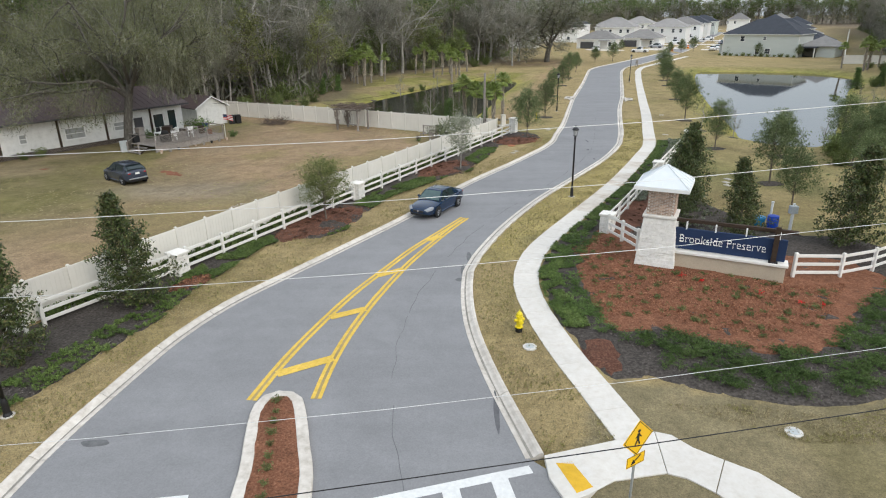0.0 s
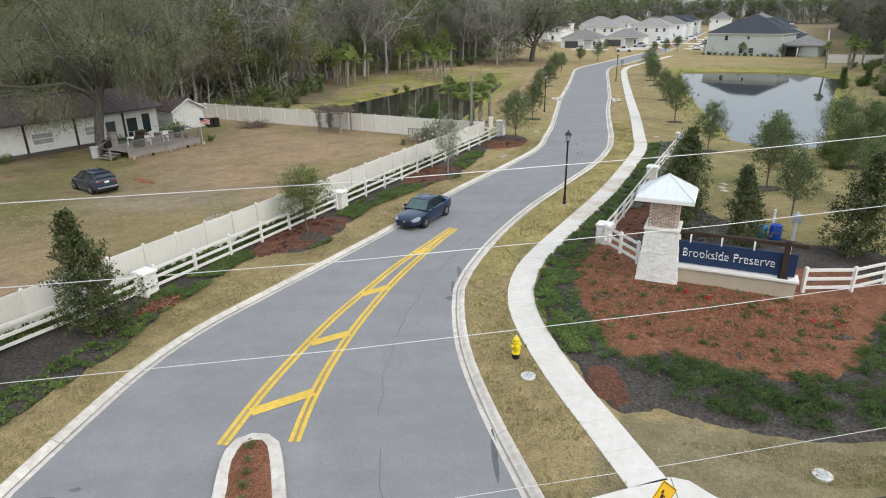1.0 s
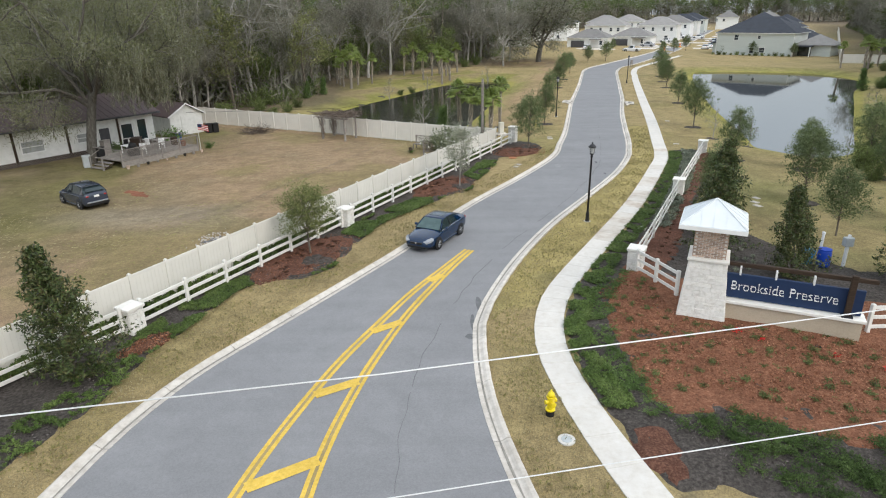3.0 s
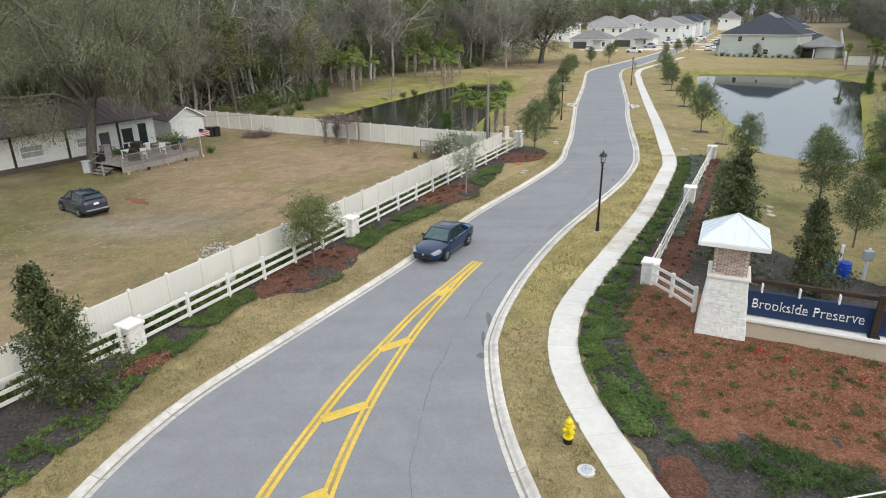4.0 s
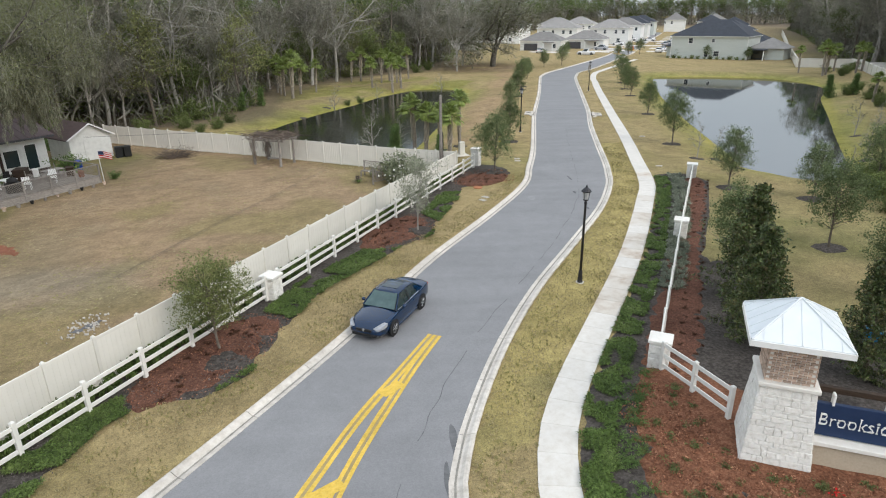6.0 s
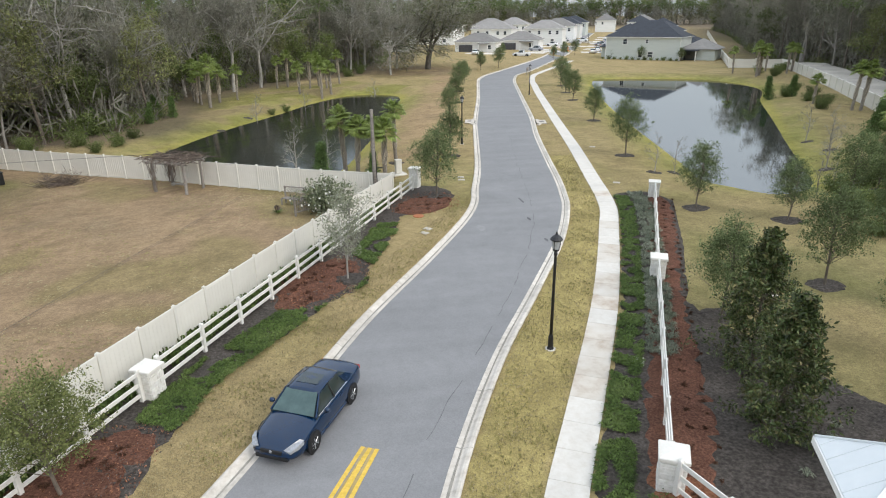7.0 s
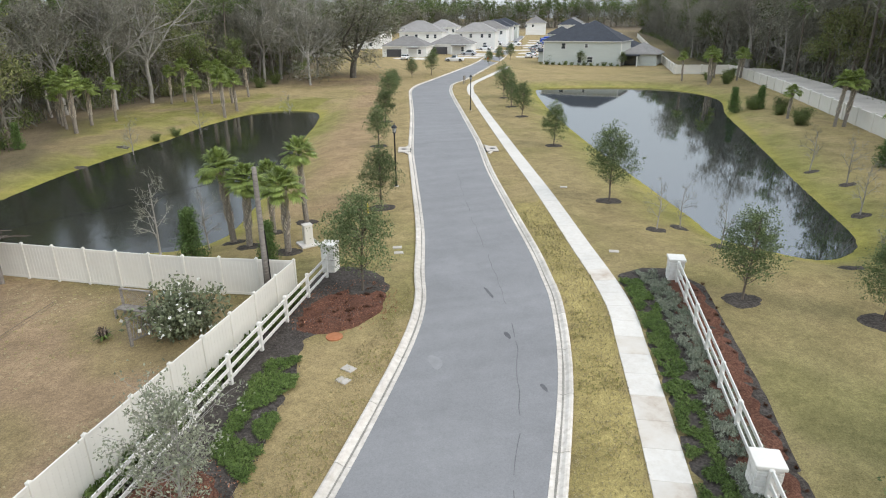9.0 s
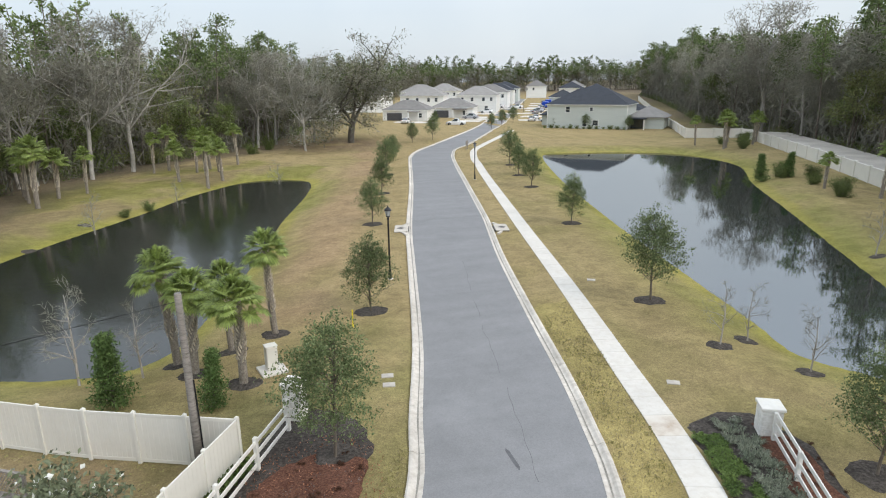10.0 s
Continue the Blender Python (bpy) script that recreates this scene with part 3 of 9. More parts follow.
def ground_z(x, y):
    return float(height(np.array([float(x)]), np.array([float(y)]))[0])


ROAD_POLY = np.vstack([[(-60, -60), (-10.6, -60)], KERB_L, KERB_R[::-1], [(3.6, 11.6), (4.6, 10.4), (4.6, -60)]])[1:]

# ---- ground ----
def axis(lo, hi, step, far):
    a = list(np.arange(lo, hi + 1e-6, step))
    d = step
    while a[-1] < far:
        d *= 1.35
        a.append(a[-1] + d)
    d = step
    while a[0] > -far:
        d *= 1.35
        a.insert(0, a[0] - d)
    return np.array(a)


gx, gy = axis(-40, 76, 0.45, 1800), axis(6, 150, 0.45, 1800)
X, Y = np.meshgrid(gx, gy)
Z = height(X.ravel(), Y.ravel()).reshape(X.shape)
Z += np.random.uniform(-0.012, 0.012, Z.shape)
nearm = (X > -45) & (X < 160) & (Y > 0) & (Y < 380)
xin, yin = X[nearm], Y[nearm]
d_edge = np.minimum(distance(KERB_L, xin, yin), distance(KERB_R, xin, yin))
in_road = inside(ROAD_POLY, xin, yin)
Z[nearm] = np.where(in_road, Z[nearm] - 0.3 * np.clip(d_edge / 0.4, 0, 1), Z[nearm])
TURF = dict(gold=(0.33, 0.258, 0.132), brown=(0.318, 0.228, 0.142), green=(0.175, 0.175, 0.06), bank=(0.225, 0.23, 0.062), floor=(0.15, 0.12, 0.085), olive=(0.235, 0.20, 0.095), straw=(0.225, 0.19, 0.112))
col = np.zeros(X.shape + (3,))
xr, yr = X.ravel(), Y.ravel()
soft_noise = np.array([noise.noise(Vector((a * 0.13, b * 0.13, 0.3))) + 0.6 * noise.noise(Vector((a * 0.4, b * 0.4, 2.3))) for a, b in zip(xr, yr)]).reshape(X.shape)


def blend(mask, c):
    global col
    col = col * (1 - mask[..., None]) + np.array(c) * mask[..., None]


def edge(d, w):
    return np.clip(0.5 - d / w, 0, 1)


col[:] = TURF["gold"]
d_l = distance(VINYL, X, Y)
left_yard = inside([(-80, -20), (-21.5, 9)] + VINYL[1:] + VINYL_FAR[1:] + [(-60, 90), (-80, 60)], X, Y)
blend(left_yard.astype(float), TURF["brown"])
blend(np.where(left_yard, np.clip(soft_noise * 1.7 - 0.25, 0, 0.5) * np.clip((-14 - X) / 8, 0.4, 1), 0), TURF["green"])
blend(np.where(left_yard, np.clip(1.5 - np.hypot(X + 31, Y - 39) / 11, 0, 1) * 0.85, 0), (0.15, 0.14, 0.06))
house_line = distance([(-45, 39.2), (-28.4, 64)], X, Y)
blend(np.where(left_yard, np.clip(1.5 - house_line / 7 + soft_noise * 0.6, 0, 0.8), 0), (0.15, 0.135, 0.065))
blend(np.where(left_yard, np.clip(1.2 - np.hypot((X + 18) / 6, (Y - 40) / 3) + soft_noise * 0.5, 0, 0.7), 0), (0.27, 0.23, 0.17))
blend(np.where(left_yard, np.clip(-soft_noise * 1.2 - 0.2, 0, 0.5), 0), (0.30, 0.235, 0.155))
right_lawn = inside([(8, 28), (60, 10), (120, 60), (110, 160), (40, 142)] + [tuple(p) for p in side(WALK_L, 1.2)[::-6]], X, Y)
blend(right_lawn.astype(float) * np.clip(0.32 + soft_noise * 0.5, 0.05, 0.7), TURF["olive"])
# shade among the right-hand trees, put into the turf colour
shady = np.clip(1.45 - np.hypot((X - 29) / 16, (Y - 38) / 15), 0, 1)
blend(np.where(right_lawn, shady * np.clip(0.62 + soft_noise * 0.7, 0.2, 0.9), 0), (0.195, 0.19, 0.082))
for pond in (POND_L, POND_R):
    d = distance(pond, X, Y)
    blend(np.where(d < 7, edge(d - 3.8 + soft_noise * 2.4, 3.0), 0) * np.clip(0.55 + soft_noise * 0.7, 0.15, 0.85), TURF["bank"])
far_bank = inside([(-16, 82), (-12.3, 94), (-6, 107.5), (-2, 117), (4.5, 126), (11.3, 124), (15, 131), (5, 143), (-9.5, 139), (-16.5, 129), (-19, 118), (-18, 104), (-20, 90)], X, Y)
blend(far_bank * np.clip(0.42 + soft_noise * 1.1, 0.05, 0.85), (0.205, 0.205, 0.052))
blend(far_bank * np.clip(-soft_noise * 1.3 - 0.1, 0, 0.5), (0.20, 0.155, 0.09))
for pond in (POND_L, POND_R):
    d = distance(pond, X, Y)
    blend(np.where(d < 3, edge(d - 0.8 + soft_noise * 0.9, 0.9), 0) * 0.6, (0.30, 0.28, 0.06))
strip_path = distance([(6.5, 74), (9.0, 84), (13.0, 100), (17.5, 118), (21.5, 134), (24, 150)], X, Y)
blend(edge(strip_path - 2.2 + soft_noise * 1.2, 2.5) * 0.8, (0.335, 0.235, 0.14))
corner_green = np.clip(1.5 - np.hypot((X - 2.5) / 8, (Y - 65) / 5.5), 0, 1)
blend(corner_green * np.clip(0.5 + soft_noise * 0.9, 0, 0.75), (0.185, 0.18, 0.07))
verge_green = np.clip(1.4 - np.hypot((X - 8.5) / 4, (Y - 64) / 13), 0, 1)
blend(verge_green * np.clip(0.3 + soft_noise * 1.2, 0, 0.6), (0.24, 0.225, 0.09))
litter = np.hypot((X - 19) / 13, (Y - 164) / 16)
blend(np.clip(1.6 - litter * 1.3, 0, 1) * np.clip(0.8 + soft_noise, 0, 1), (0.21, 0.15, 0.105))
mid_verge = inside([tuple(p) for p in KERB_R[14:62]] + [tuple(p) for p in WALK_L[14:62][::-1]], X, Y)
blend(mid_verge.astype(float) * 0.75, (0.385, 0.32, 0.125))
blend(np.where(mid_verge & (Y < 30), np.clip(0.35 + soft_noise * 1.2, 0, 0.7), 0), (0.19, 0.175, 0.085))
straw = inside([(3, 5), (4.8, 14), (6, 16), (12, 14.5), (17, 16), (40, 22), (40, 5)], X, Y)
blend(straw.astype(float), TURF["straw"])
blend(np.clip(soft_noise * 1.1 - 0.1, 0, 0.28), (0.21, 0.185, 0.07))
near_col = (X > -60) & (X < 130) & (Y > 4) & (Y < 220)
fleck = np.zeros(X.shape)
fleck[near_col] = [noise.noise(Vector((a * 0.75, b * 0.75, 7.7))) + 0.7 * noise.noise(Vector((a * 1.7, b * 1.7, 4.1))) for a, b in zip(X[near_col], Y[near_col])]
col *= (1 + 0.22 * np.clip(fleck, -0.9, 0.9))[..., None]
blend(np.clip(fleck * 0.9 - 0.35, 0, 0.3), (0.20, 0.15, 0.09))
WOODS_L = [(-220, 20), (-95, 48), (-62, 60), (-46, 68), (-37, 78), (-30, 84), (-22, 91), (-20, 100), (-21.5, 110), (-22, 121), (-17, 132), (-9.5, 143), (2, 157), (13, 182), (20, 215), (-10, 300), (-200, 330)]
FRONT_EDGE = WOODS_L[1:-2]
WOODS_R = [(58, 58), (67.5, 75), (85.4, 105), (103, 138), (105, 150), (127, 195), (180, 287), (205, 340), (260, 420), (500, 420), (500, -80), (60, -60)]
WOODS_B = [(-200, 330), (-20, 300), (30, 330), (130, 430), (260, 420), (500, 420), (500, 900), (-200, 900)]
dl = distance(WOODS_L, X, Y)
for w in (WOODS_L, WOODS_R, WOODS_B):
    blend(inside(w, X + soft_noise * 3, Y).astype(float), TURF["floor"])
wall_gap = inside([(91, 148.6), (101, 144), (106, 148), (127, 195), (205, 340), (178, 297)], X, Y)
blend(wall_gap * 0.8, (0.13, 0.115, 0.06))
blend(np.clip(1.3 - distance(FRONT_EDGE, X, Y) / 5.5 + soft_noise * 0.6, 0, 0.8), TURF["floor"])
gv = np.stack([xr, yr, Z.ravel()], 1)
ny, nx = X.shape
q = np.arange(nx * (ny - 1)).reshape(ny - 1, nx)[:, :-1].ravel()
gf = np.stack([q, q + 1, q + 1 + nx, q + nx], 1)
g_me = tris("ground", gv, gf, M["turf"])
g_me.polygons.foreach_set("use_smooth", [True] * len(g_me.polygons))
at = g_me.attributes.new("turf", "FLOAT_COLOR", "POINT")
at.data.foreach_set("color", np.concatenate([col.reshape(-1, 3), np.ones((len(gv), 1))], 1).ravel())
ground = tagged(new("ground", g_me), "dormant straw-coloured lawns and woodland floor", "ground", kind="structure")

for pond, text in ((POND_L, "dark still pond below grassy banks"), (POND_R, "still pond reflecting the pale sky")):
    c = pond.mean(0)
    ring = [(*(c + (p - c) * 1.04), WATER_Z) for p in pond[:-1]]
    s = Shape().add(ring + [(p[0], p[1], WATER_Z - 0.05) for p in ring], [tuple(range(len(ring) - 1, -1, -1))])
    s.f = []
    s.f.append(tuple(range(len(ring))) if np.sum(pond[:-1, 0] * np.roll(pond[:-1, 1], -1) - np.roll(pond[:-1, 0], -1) * pond[:-1, 1]) > 0 else tuple(range(len(ring) - 1, -1, -1)))
    s.v = s.v[:len(ring)]
    tagged(new("water", s.mesh("water", M["rippled" if pond is POND_L else "water"])), text, "water", kind="structure")


# ---- flat sheets over the ground ----
from mathutils.geometry import delaunay_2d_cdt


def sheet(name, outline, mat, lift=0.03, step=0.5, rough=0.01, wob=0.0, seed=1, follow=True, base=0.0):
    """A sheet over a polygon, lying on the ground, as a mesh."""
    rng = random.Random(seed)
    out = np.asarray(outline, float)
    if wob:
        out = np.array([p + np.array([noise.noise(Vector((p[0] * 1.3, p[1] * 1.3, seed))), noise.noise(Vector((p[0] * 1.3, p[1] * 1.3, seed + 9.5)))]) * wob for p in out])
    xs, ys = np.meshgrid(np.arange(out[:, 0].min(), out[:, 0].max(), step), np.arange(out[:, 1].min(), out[:, 1].max(), step))
    keep = inside(out, xs, ys) & (distance(np.vstack([out, out[:1]]), xs, ys) > step * 0.3)
    inner = np.stack([xs[keep], ys[keep]], 1)
    pts = [Vector(p) for p in np.vstack([out, inner])]
    n = len(out)
    v, _, f, *_ = delaunay_2d_cdt(pts, [(i, (i + 1) % n) for i in range(n)], [], 1, 1e-4)
    v = np.array([(p[0], p[1]) for p in v])
    z = (height(v[:, 0], v[:, 1]) if follow else base + rise(v[:, 0], v[:, 1])) + lift
    z += np.array([rng.uniform(-rough, rough) for _ in v])
    rim = distance(np.vstack([out, out[:1]]), v[:, 0], v[:, 1]) < 1e-3
    if follow:
        z = np.where(rim, z - lift - 0.03, z)
    return tris(name, np.c_[v, z], f, mat)


def ribbon(a, b, za, zb, name, mat):
    """A strip between two lines of equal length."""
    n = len(a)
    za, zb = np.broadcast_to(za, n), np.broadcast_to(zb, n)
    v = np.vstack([np.c_[a, za], np.c_[b, zb]])
    f = [(i, n + i, n + i + 1, i + 1) for i in range(n - 1)]
    return tris(name, v, f, mat)


# road surface: a crowned sheet of asphalt, reaching back past the crossing
road_l, road_r = side(KERB_L, 0.42), side(KERB_R, -0.42)
poly = np.vstack([[(-75, -60), (-75, 2), (-16, 2), (-11.3, 5)], road_l, road_r[::-1], [(3.7, 11.5), (4.0, 9.8), (9, 6), (80, 2), (80, -60)]])
road_me = sheet("road", poly, M["asphalt"], lift=0.0, step=2.5, rough=0.0, follow=False, base=0.02)
road = tagged(new("road", road_me), "worn grey asphalt entrance road", "road", kind="structure")


def along(line, s):
    d = np.r_[0, np.cumsum(np.linalg.norm(np.diff(line, axis=0), axis=1))]
    return np.array([np.interp(s, d, line[:, 0]), np.interp(s, d, line[:, 1])])


def stripe(pts, width, mat, name, parent, z=0.026, step=0.8, jag=0.0, label=""):
    c = spline(pts, step)
    w = np.full(len(c), width / 2)
    if jag:
        w = w * (1 + jag * np.array([noise.noise(Vector((p[0] * 2.1, p[1] * 2.1, 4.2))) for p in c]))
        c = c + np.array([[noise.noise(Vector((p[0] * 0.9, p[1] * 0.9, 1.2))), 0] for p in c]) * jag * 0.25
    t = np.gradient(c, axis=0)
    t /= np.linalg.norm(t, axis=1)[:, None]
    nrm = np.stack([t[:, 1], -t[:, 0]], 1) * w[:, None]
    return part(name, ribbon(c - nrm, c + nrm, z, z, name, mat), mat, parent, label)


CHEV_L = [(-5.35, 14.8), (-4.95, 17.2), (-4.35, 19.7), (-3.5, 22.6), (-2.35, 25.6), (-1.3, 28.2), (0.0, 30.8), (1.3, 33.4)]
CHEV_R = [(-3.35, 14.9), (-3.3, 16.6), (-3.1, 18.6), (-2.65, 21.2), (-2.05, 23.7), (-1.3, 26.3), (-0.35, 28.9), (0.6, 31.3), (1.5, 33.3)]
for line, paint_z in ((CHEV_L, 0.026), (CHEV_R, 0.030)):
    c = spline(line, 0.5)
    stripe(c, 0.10, M["worn_paint"], "worn_line", road, z=paint_z - 0.002, step=0.5, jag=0.4, label="worn faded paint between the lines")
    for off in (-0.11, 0.11):
        stripe(side(c, off), 0.125, M["yellow_paint"], "yellow_line", road, z=paint_z, step=0.5, label="yellow painted line" if off < 0 else "")
for a, b in (((-4.98, 16.3), (-3.28, 17.35)), ((-4.02, 20.45), (-2.72, 21.22)), ((-2.66, 24.65), (-1.55, 25.45)), ((-0.6, 29.45), (0.06, 30.1))):
    stripe([a, b], 0.42, M["yellow_paint"], "yellow_bar", road, z=0.034, step=0.4)
# zebra crossing
for a, b, w in (((-1.0, 10.55), (3.0, 11.78), 0.3), ((-9.6, 10.0), (-5.6, 10.6), 0.3), ((-1.2, 7.7), (3.6, 8.9), 0.3)):
    stripe([a, b], w, M["white_paint"], "white_line", road, step=0.6)
for k in range(4):
    x = 2.15 - 1.25 * k
    y = 11.4 - 0.37 * k
    stripe([(x, y), (x + 0.55, y - 2.6)], 0.45, M["white_paint"], "white_bar", road, z=0.030, step=0.6)
# joints, cracks and stains
SEAM = spline([(0.2, 9), (-0.7, 13), (-1.1, 17), (-0.9, 21), (0.1, 25.5), (1.6, 30), (3.4, 34), (6, 38.6), (8.6, 43.4), (11.2, 49), (13, 54), (14.4, 60), (16.5, 70), (19.3, 82)], 0.3)
i, rng_s = 0, random.Random(12)
while i < len(SEAM) - 8:
    j = min(len(SEAM) - 1, i + rng_s.randint(5, 22))
    stripe(SEAM[i:j], rng_s.uniform(0.014, 0.034), M["tar"], "crack", road, z=0.0235, step=0.3, jag=0.5)
    i = j + rng_s.randint(0, 5)
for px, py, rx, ry, key in ((-9.1, 12.7, 0.42, 0.17, "tar"), (-8.5, 13.1, 0.16, 0.08, "tar"), (1.56, 27.0, 0.12, 0.7, "tar"), (1.25, 25.3, 0.09, 0.8, "tar"), (1.1, 24.2, 0.17, 0.2, "tar"), (9.1, 51.9, 0.22, 0.5, "pale_patch"), (12.4, 53.0, 0.10, 0.3, "old_patch"), (12.2, 49.2, 0.08, 0.25, "old_patch"), (13.1, 57, 0.08, 0.6, "old_patch"), (2.24, 14.3, 0.08, 1.0, "old_patch")):
    ring = [(px + rx * (1 + 0.35 * noise.noise(Vector((math.cos(a) * 1.5, math.sin(a) * 1.5, px)))) * math.cos(a), py + ry * (1 + 0.35 * noise.noise(Vector((math.cos(a), math.sin(a), py)))) * math.sin(a)) for a in np.linspace(0, 2 * math.pi, 22)[:-1]]
    part("stain", sheet("stain", ring, M[key], lift=0.0, step=0.4, rough=0, follow=False, base=0.0245), M[key], road)

# kerbs: rolled concrete, in cast lengths
def kerb_run(line, sign, name, text, length=3, upto=10000):
    thing_ob = thing(name, Matrix.Identity(4), text, "kerb", kind="structure")
    prof = [(0.0, -0.15), (0.0, 0.10), (0.06, 0.125), (0.14, 0.11), (0.24, 0.045), (0.34, 0.015), (0.52, 0.032), (0.52, -0.15)]
    i = 0
    while i < len(line) - 1 and i < upto:
        j = min(i + length, len(line) - 1)
        rows = []
        for k in range(i, j + 1):
            t = line[min(k + 1, len(line) - 1)] - line[max(k - 1, 0)]
            t /= np.linalg.norm(t)
            nrm = np.array([t[1], -t[0]]) * sign
            p = line[k] + t * (0.012 if k == i else -0.012 if k == j else 0)
            lift = float(rise(p[0], p[1]))
            rows.append([(*(p + nrm * d), z + lift) for d, z in prof])
        m = len(prof)
        v = [p for r in rows for p in r]
        f = [(r * m + a, r * m + a + 1, (r + 1) * m + a + 1, (r + 1) * m + a) for r in range(len(rows) - 1) for a in range(m - 1)]
        if sign < 0:
            f = [q[::-1] for q in f]
        f += [tuple(range(m)), tuple(range((len(rows) - 1) * m, len(rows) * m))]
        part("kerb_length", Shape().add(v, f), M["kerb"], thing_ob)
        i = j
    return thing_ob


kw = kerb_run(KERB_L, 1, "kerb_west", "weathered white concrete rolled kerb")
ke = kerb_run(KERB_R, -1, "kerb_east", "weathered white concrete rolled kerb")
for ko, line, sg in ((kw, KERB_L, 1), (ke, KERB_R, -1)):
    fine = spline(line[:175], 0.5)
    mid_l, wid_l = side(fine, 0.335 * sg), np.array([0.03 + 0.028 * noise.noise(Vector((p[0] * 0.5, p[1] * 0.5, 8.1))) for p in fine])
    t = np.gradient(mid_l, axis=0)
    t /= np.linalg.norm(t, axis=1)[:, None]
    nr = np.stack([t[:, 1], -t[:, 0]], 1) * wid_l[:, None]
    part("dirt_line", ribbon(mid_l - nr, mid_l + nr, 0.028, 0.028, "dirt_line", M["gutter_dirt"]), None, ko, "dark dirt along the gutter")


# sidewalk slabs
def slab_mesh(a0, b0, a1, b1, z0, z1):
    q = [np.array(p, float) for p in (a0, b0, b1, a1)]
    c = sum(q) / 4
    r = []
    for zz, k in ((z0, 0.0), (z1 - 0.008, 0.0), (z1, 0.008)):
        r += [(*(p + (c - p) / np.linalg.norm(c - p) * k), zz + (ground_z(*p) - 0.06)) for p in q]
    f = [(8, 9, 10, 11)] + [(o + i, o + (i + 1) % 4, o + 4 + (i + 1) % 4, o + 4 + i) for o in (0, 4) for i in range(4)]
    return Shape().add(r, f)


sidewalk = thing("sidewalk", Matrix.Identity(4), "pale concrete sidewalk in jointed slabs", "sidewalk", kind="structure")
wl_line = spline(WALK_L, 1.35)
wr_line = side(wl_line, 1.12)
for i in range(len(wl_line) - 1):
    t = (wl_line[i + 1] - wl_line[i]) / np.linalg.norm(wl_line[i + 1] - wl_line[i])
    key = "stained" if 32 < wl_line[i][1] < 57 and random.random() < 0.6 else "concrete"
    part("slab", slab_mesh(wl_line[i] + t * 0.004, wr_line[i] + t * 0.004, wl_line[i + 1] - t * 0.004, wr_line[i + 1] - t * 0.004, -0.05, 0.095), M[key], sidewalk)
apron_a = [(3.40, 12.25), (5.42, 12.90), (6.62, 13.30), (6.45, 11.60), (5.95, 11.50), (5.05, 11.30), (4.25, 10.78), (3.72, 10.55), (3.42, 11.40)]
apron_b = [(6.64, 13.29), (7.05, 13.15), (7.45, 12.62), (8.10, 12.12), (7.42, 10.92), (6.90, 11.42), (6.47, 11.59)]
apron_c = [(8.12, 12.11), (8.78, 11.65), (9.45, 10.72), (10.1, 9.6), (11.6, 7.6), (10.0, 7.2), (8.6, 9.0), (7.90, 10.25), (7.44, 10.91)]
for outline in (apron_a, apron_b, apron_c):
    n_ = len(outline)
    mid_c = np.mean(outline, 0)
    edge_v = [(x, y, -0.05) for x, y in outline] + [(x, y, 0.087) for x, y in outline] + [(x + (mid_c[0] - x) * 0.008, y + (mid_c[1] - y) * 0.008, 0.095) for x, y in outline]
    edge_f = [tuple(range(3 * n_ - 1, 2 * n_ - 1, -1))] + [(o + i, o + n_ + i, o + n_ + (i + 1) % n_, o + (i + 1) % n_) for o in (0, n_) for i in range(n_)]
    part("slab", Shape().add(edge_v, edge_f), M["concrete"], sidewalk)
pad = part("tactile_pad", slab_mesh((3.66, 11.95), (4.12, 11.92), (4.02, 10.85), (4.46, 11.07), 0.0, 0.10), M["pad_yellow"], sidewalk, "yellow tactile paving pad")
dome = Shape()
for i in range(7):
    for j in range(14):
        u, w = (i + 0.5) / 7, (j + 0.5) / 14
        p = np.array((3.66, 11.95)) + u * np.array((0.45, 0.08)) + w * np.array((0.35, -1.0))
        dome.lathe([(0.014, 0), (0.009, 0.006)], 6, pose(p[0], p[1], 0.0995))
part("domes", dome, M["pad_yellow"], pad)

# planting beds
bed_out = [tuple(p) for p in BED_L] + [(5.2, 60.6)] + [(x + 0.12, y) for x, y in VINYL[::-1]][:-1] + [(-21.5, 9)]
bed_left = tagged(new("planting_bed", sheet("planting_bed", bed_out, M["grey_mulch"], lift=0.05, step=0.5, rough=0.025, seed=3)), "dark shredded mulch bed along the white fence", "planting bed", kind="structure")
wr = side(spline(WALK_L, 0.6), 1.14)
wr = [tuple(p) for p in wr if 15.6 < p[1] < 57.4]
bed_right = tagged(new("planting_bed", sheet("planting_bed", wr + BED_R[::-1], M["grey_mulch"], lift=0.05, step=0.45, rough=0.025, seed=4)), "dark mulch bed around the entrance sign", "planting bed", kind="structure")
RED_R = [(6.5, 25.6), (6.3, 23.5), (6.35, 21.6), (6.4, 19.6), (7.2, 18.8), (8.4, 19.2), (10.1, 18.2), (11.7, 17.4), (13.8, 17.6), (15.8, 19.4), (17.6, 21.4), (19.8, 23.2), (19.4, 26.2), (16, 26.5), (12, 27.5), (10.4, 29.0), (10.3, 30.2), (9.3, 30.8), (8.6, 31), (7.2, 28)]
RED_STRIP = [(10.2, 29.6), (11.8, 32.2), (13.3, 35.3), (15.4, 40.1), (18.9, 46.8), (22.5, 54.2), (22.0, 56.5), (21.2, 55.4), (15.1, 43.6), (11.8, 37), (8.7, 31.0)]
tagged(new("mulch", sheet("mulch", spline(RED_STRIP + RED_STRIP[:1], 0.5)[:-1], M["old_red_mulch"], lift=0.08, step=0.4, rough=0.03, wob=0.2, seed=15)), "darker red-brown bark mulch along the fence", "mulch", kind="structure")
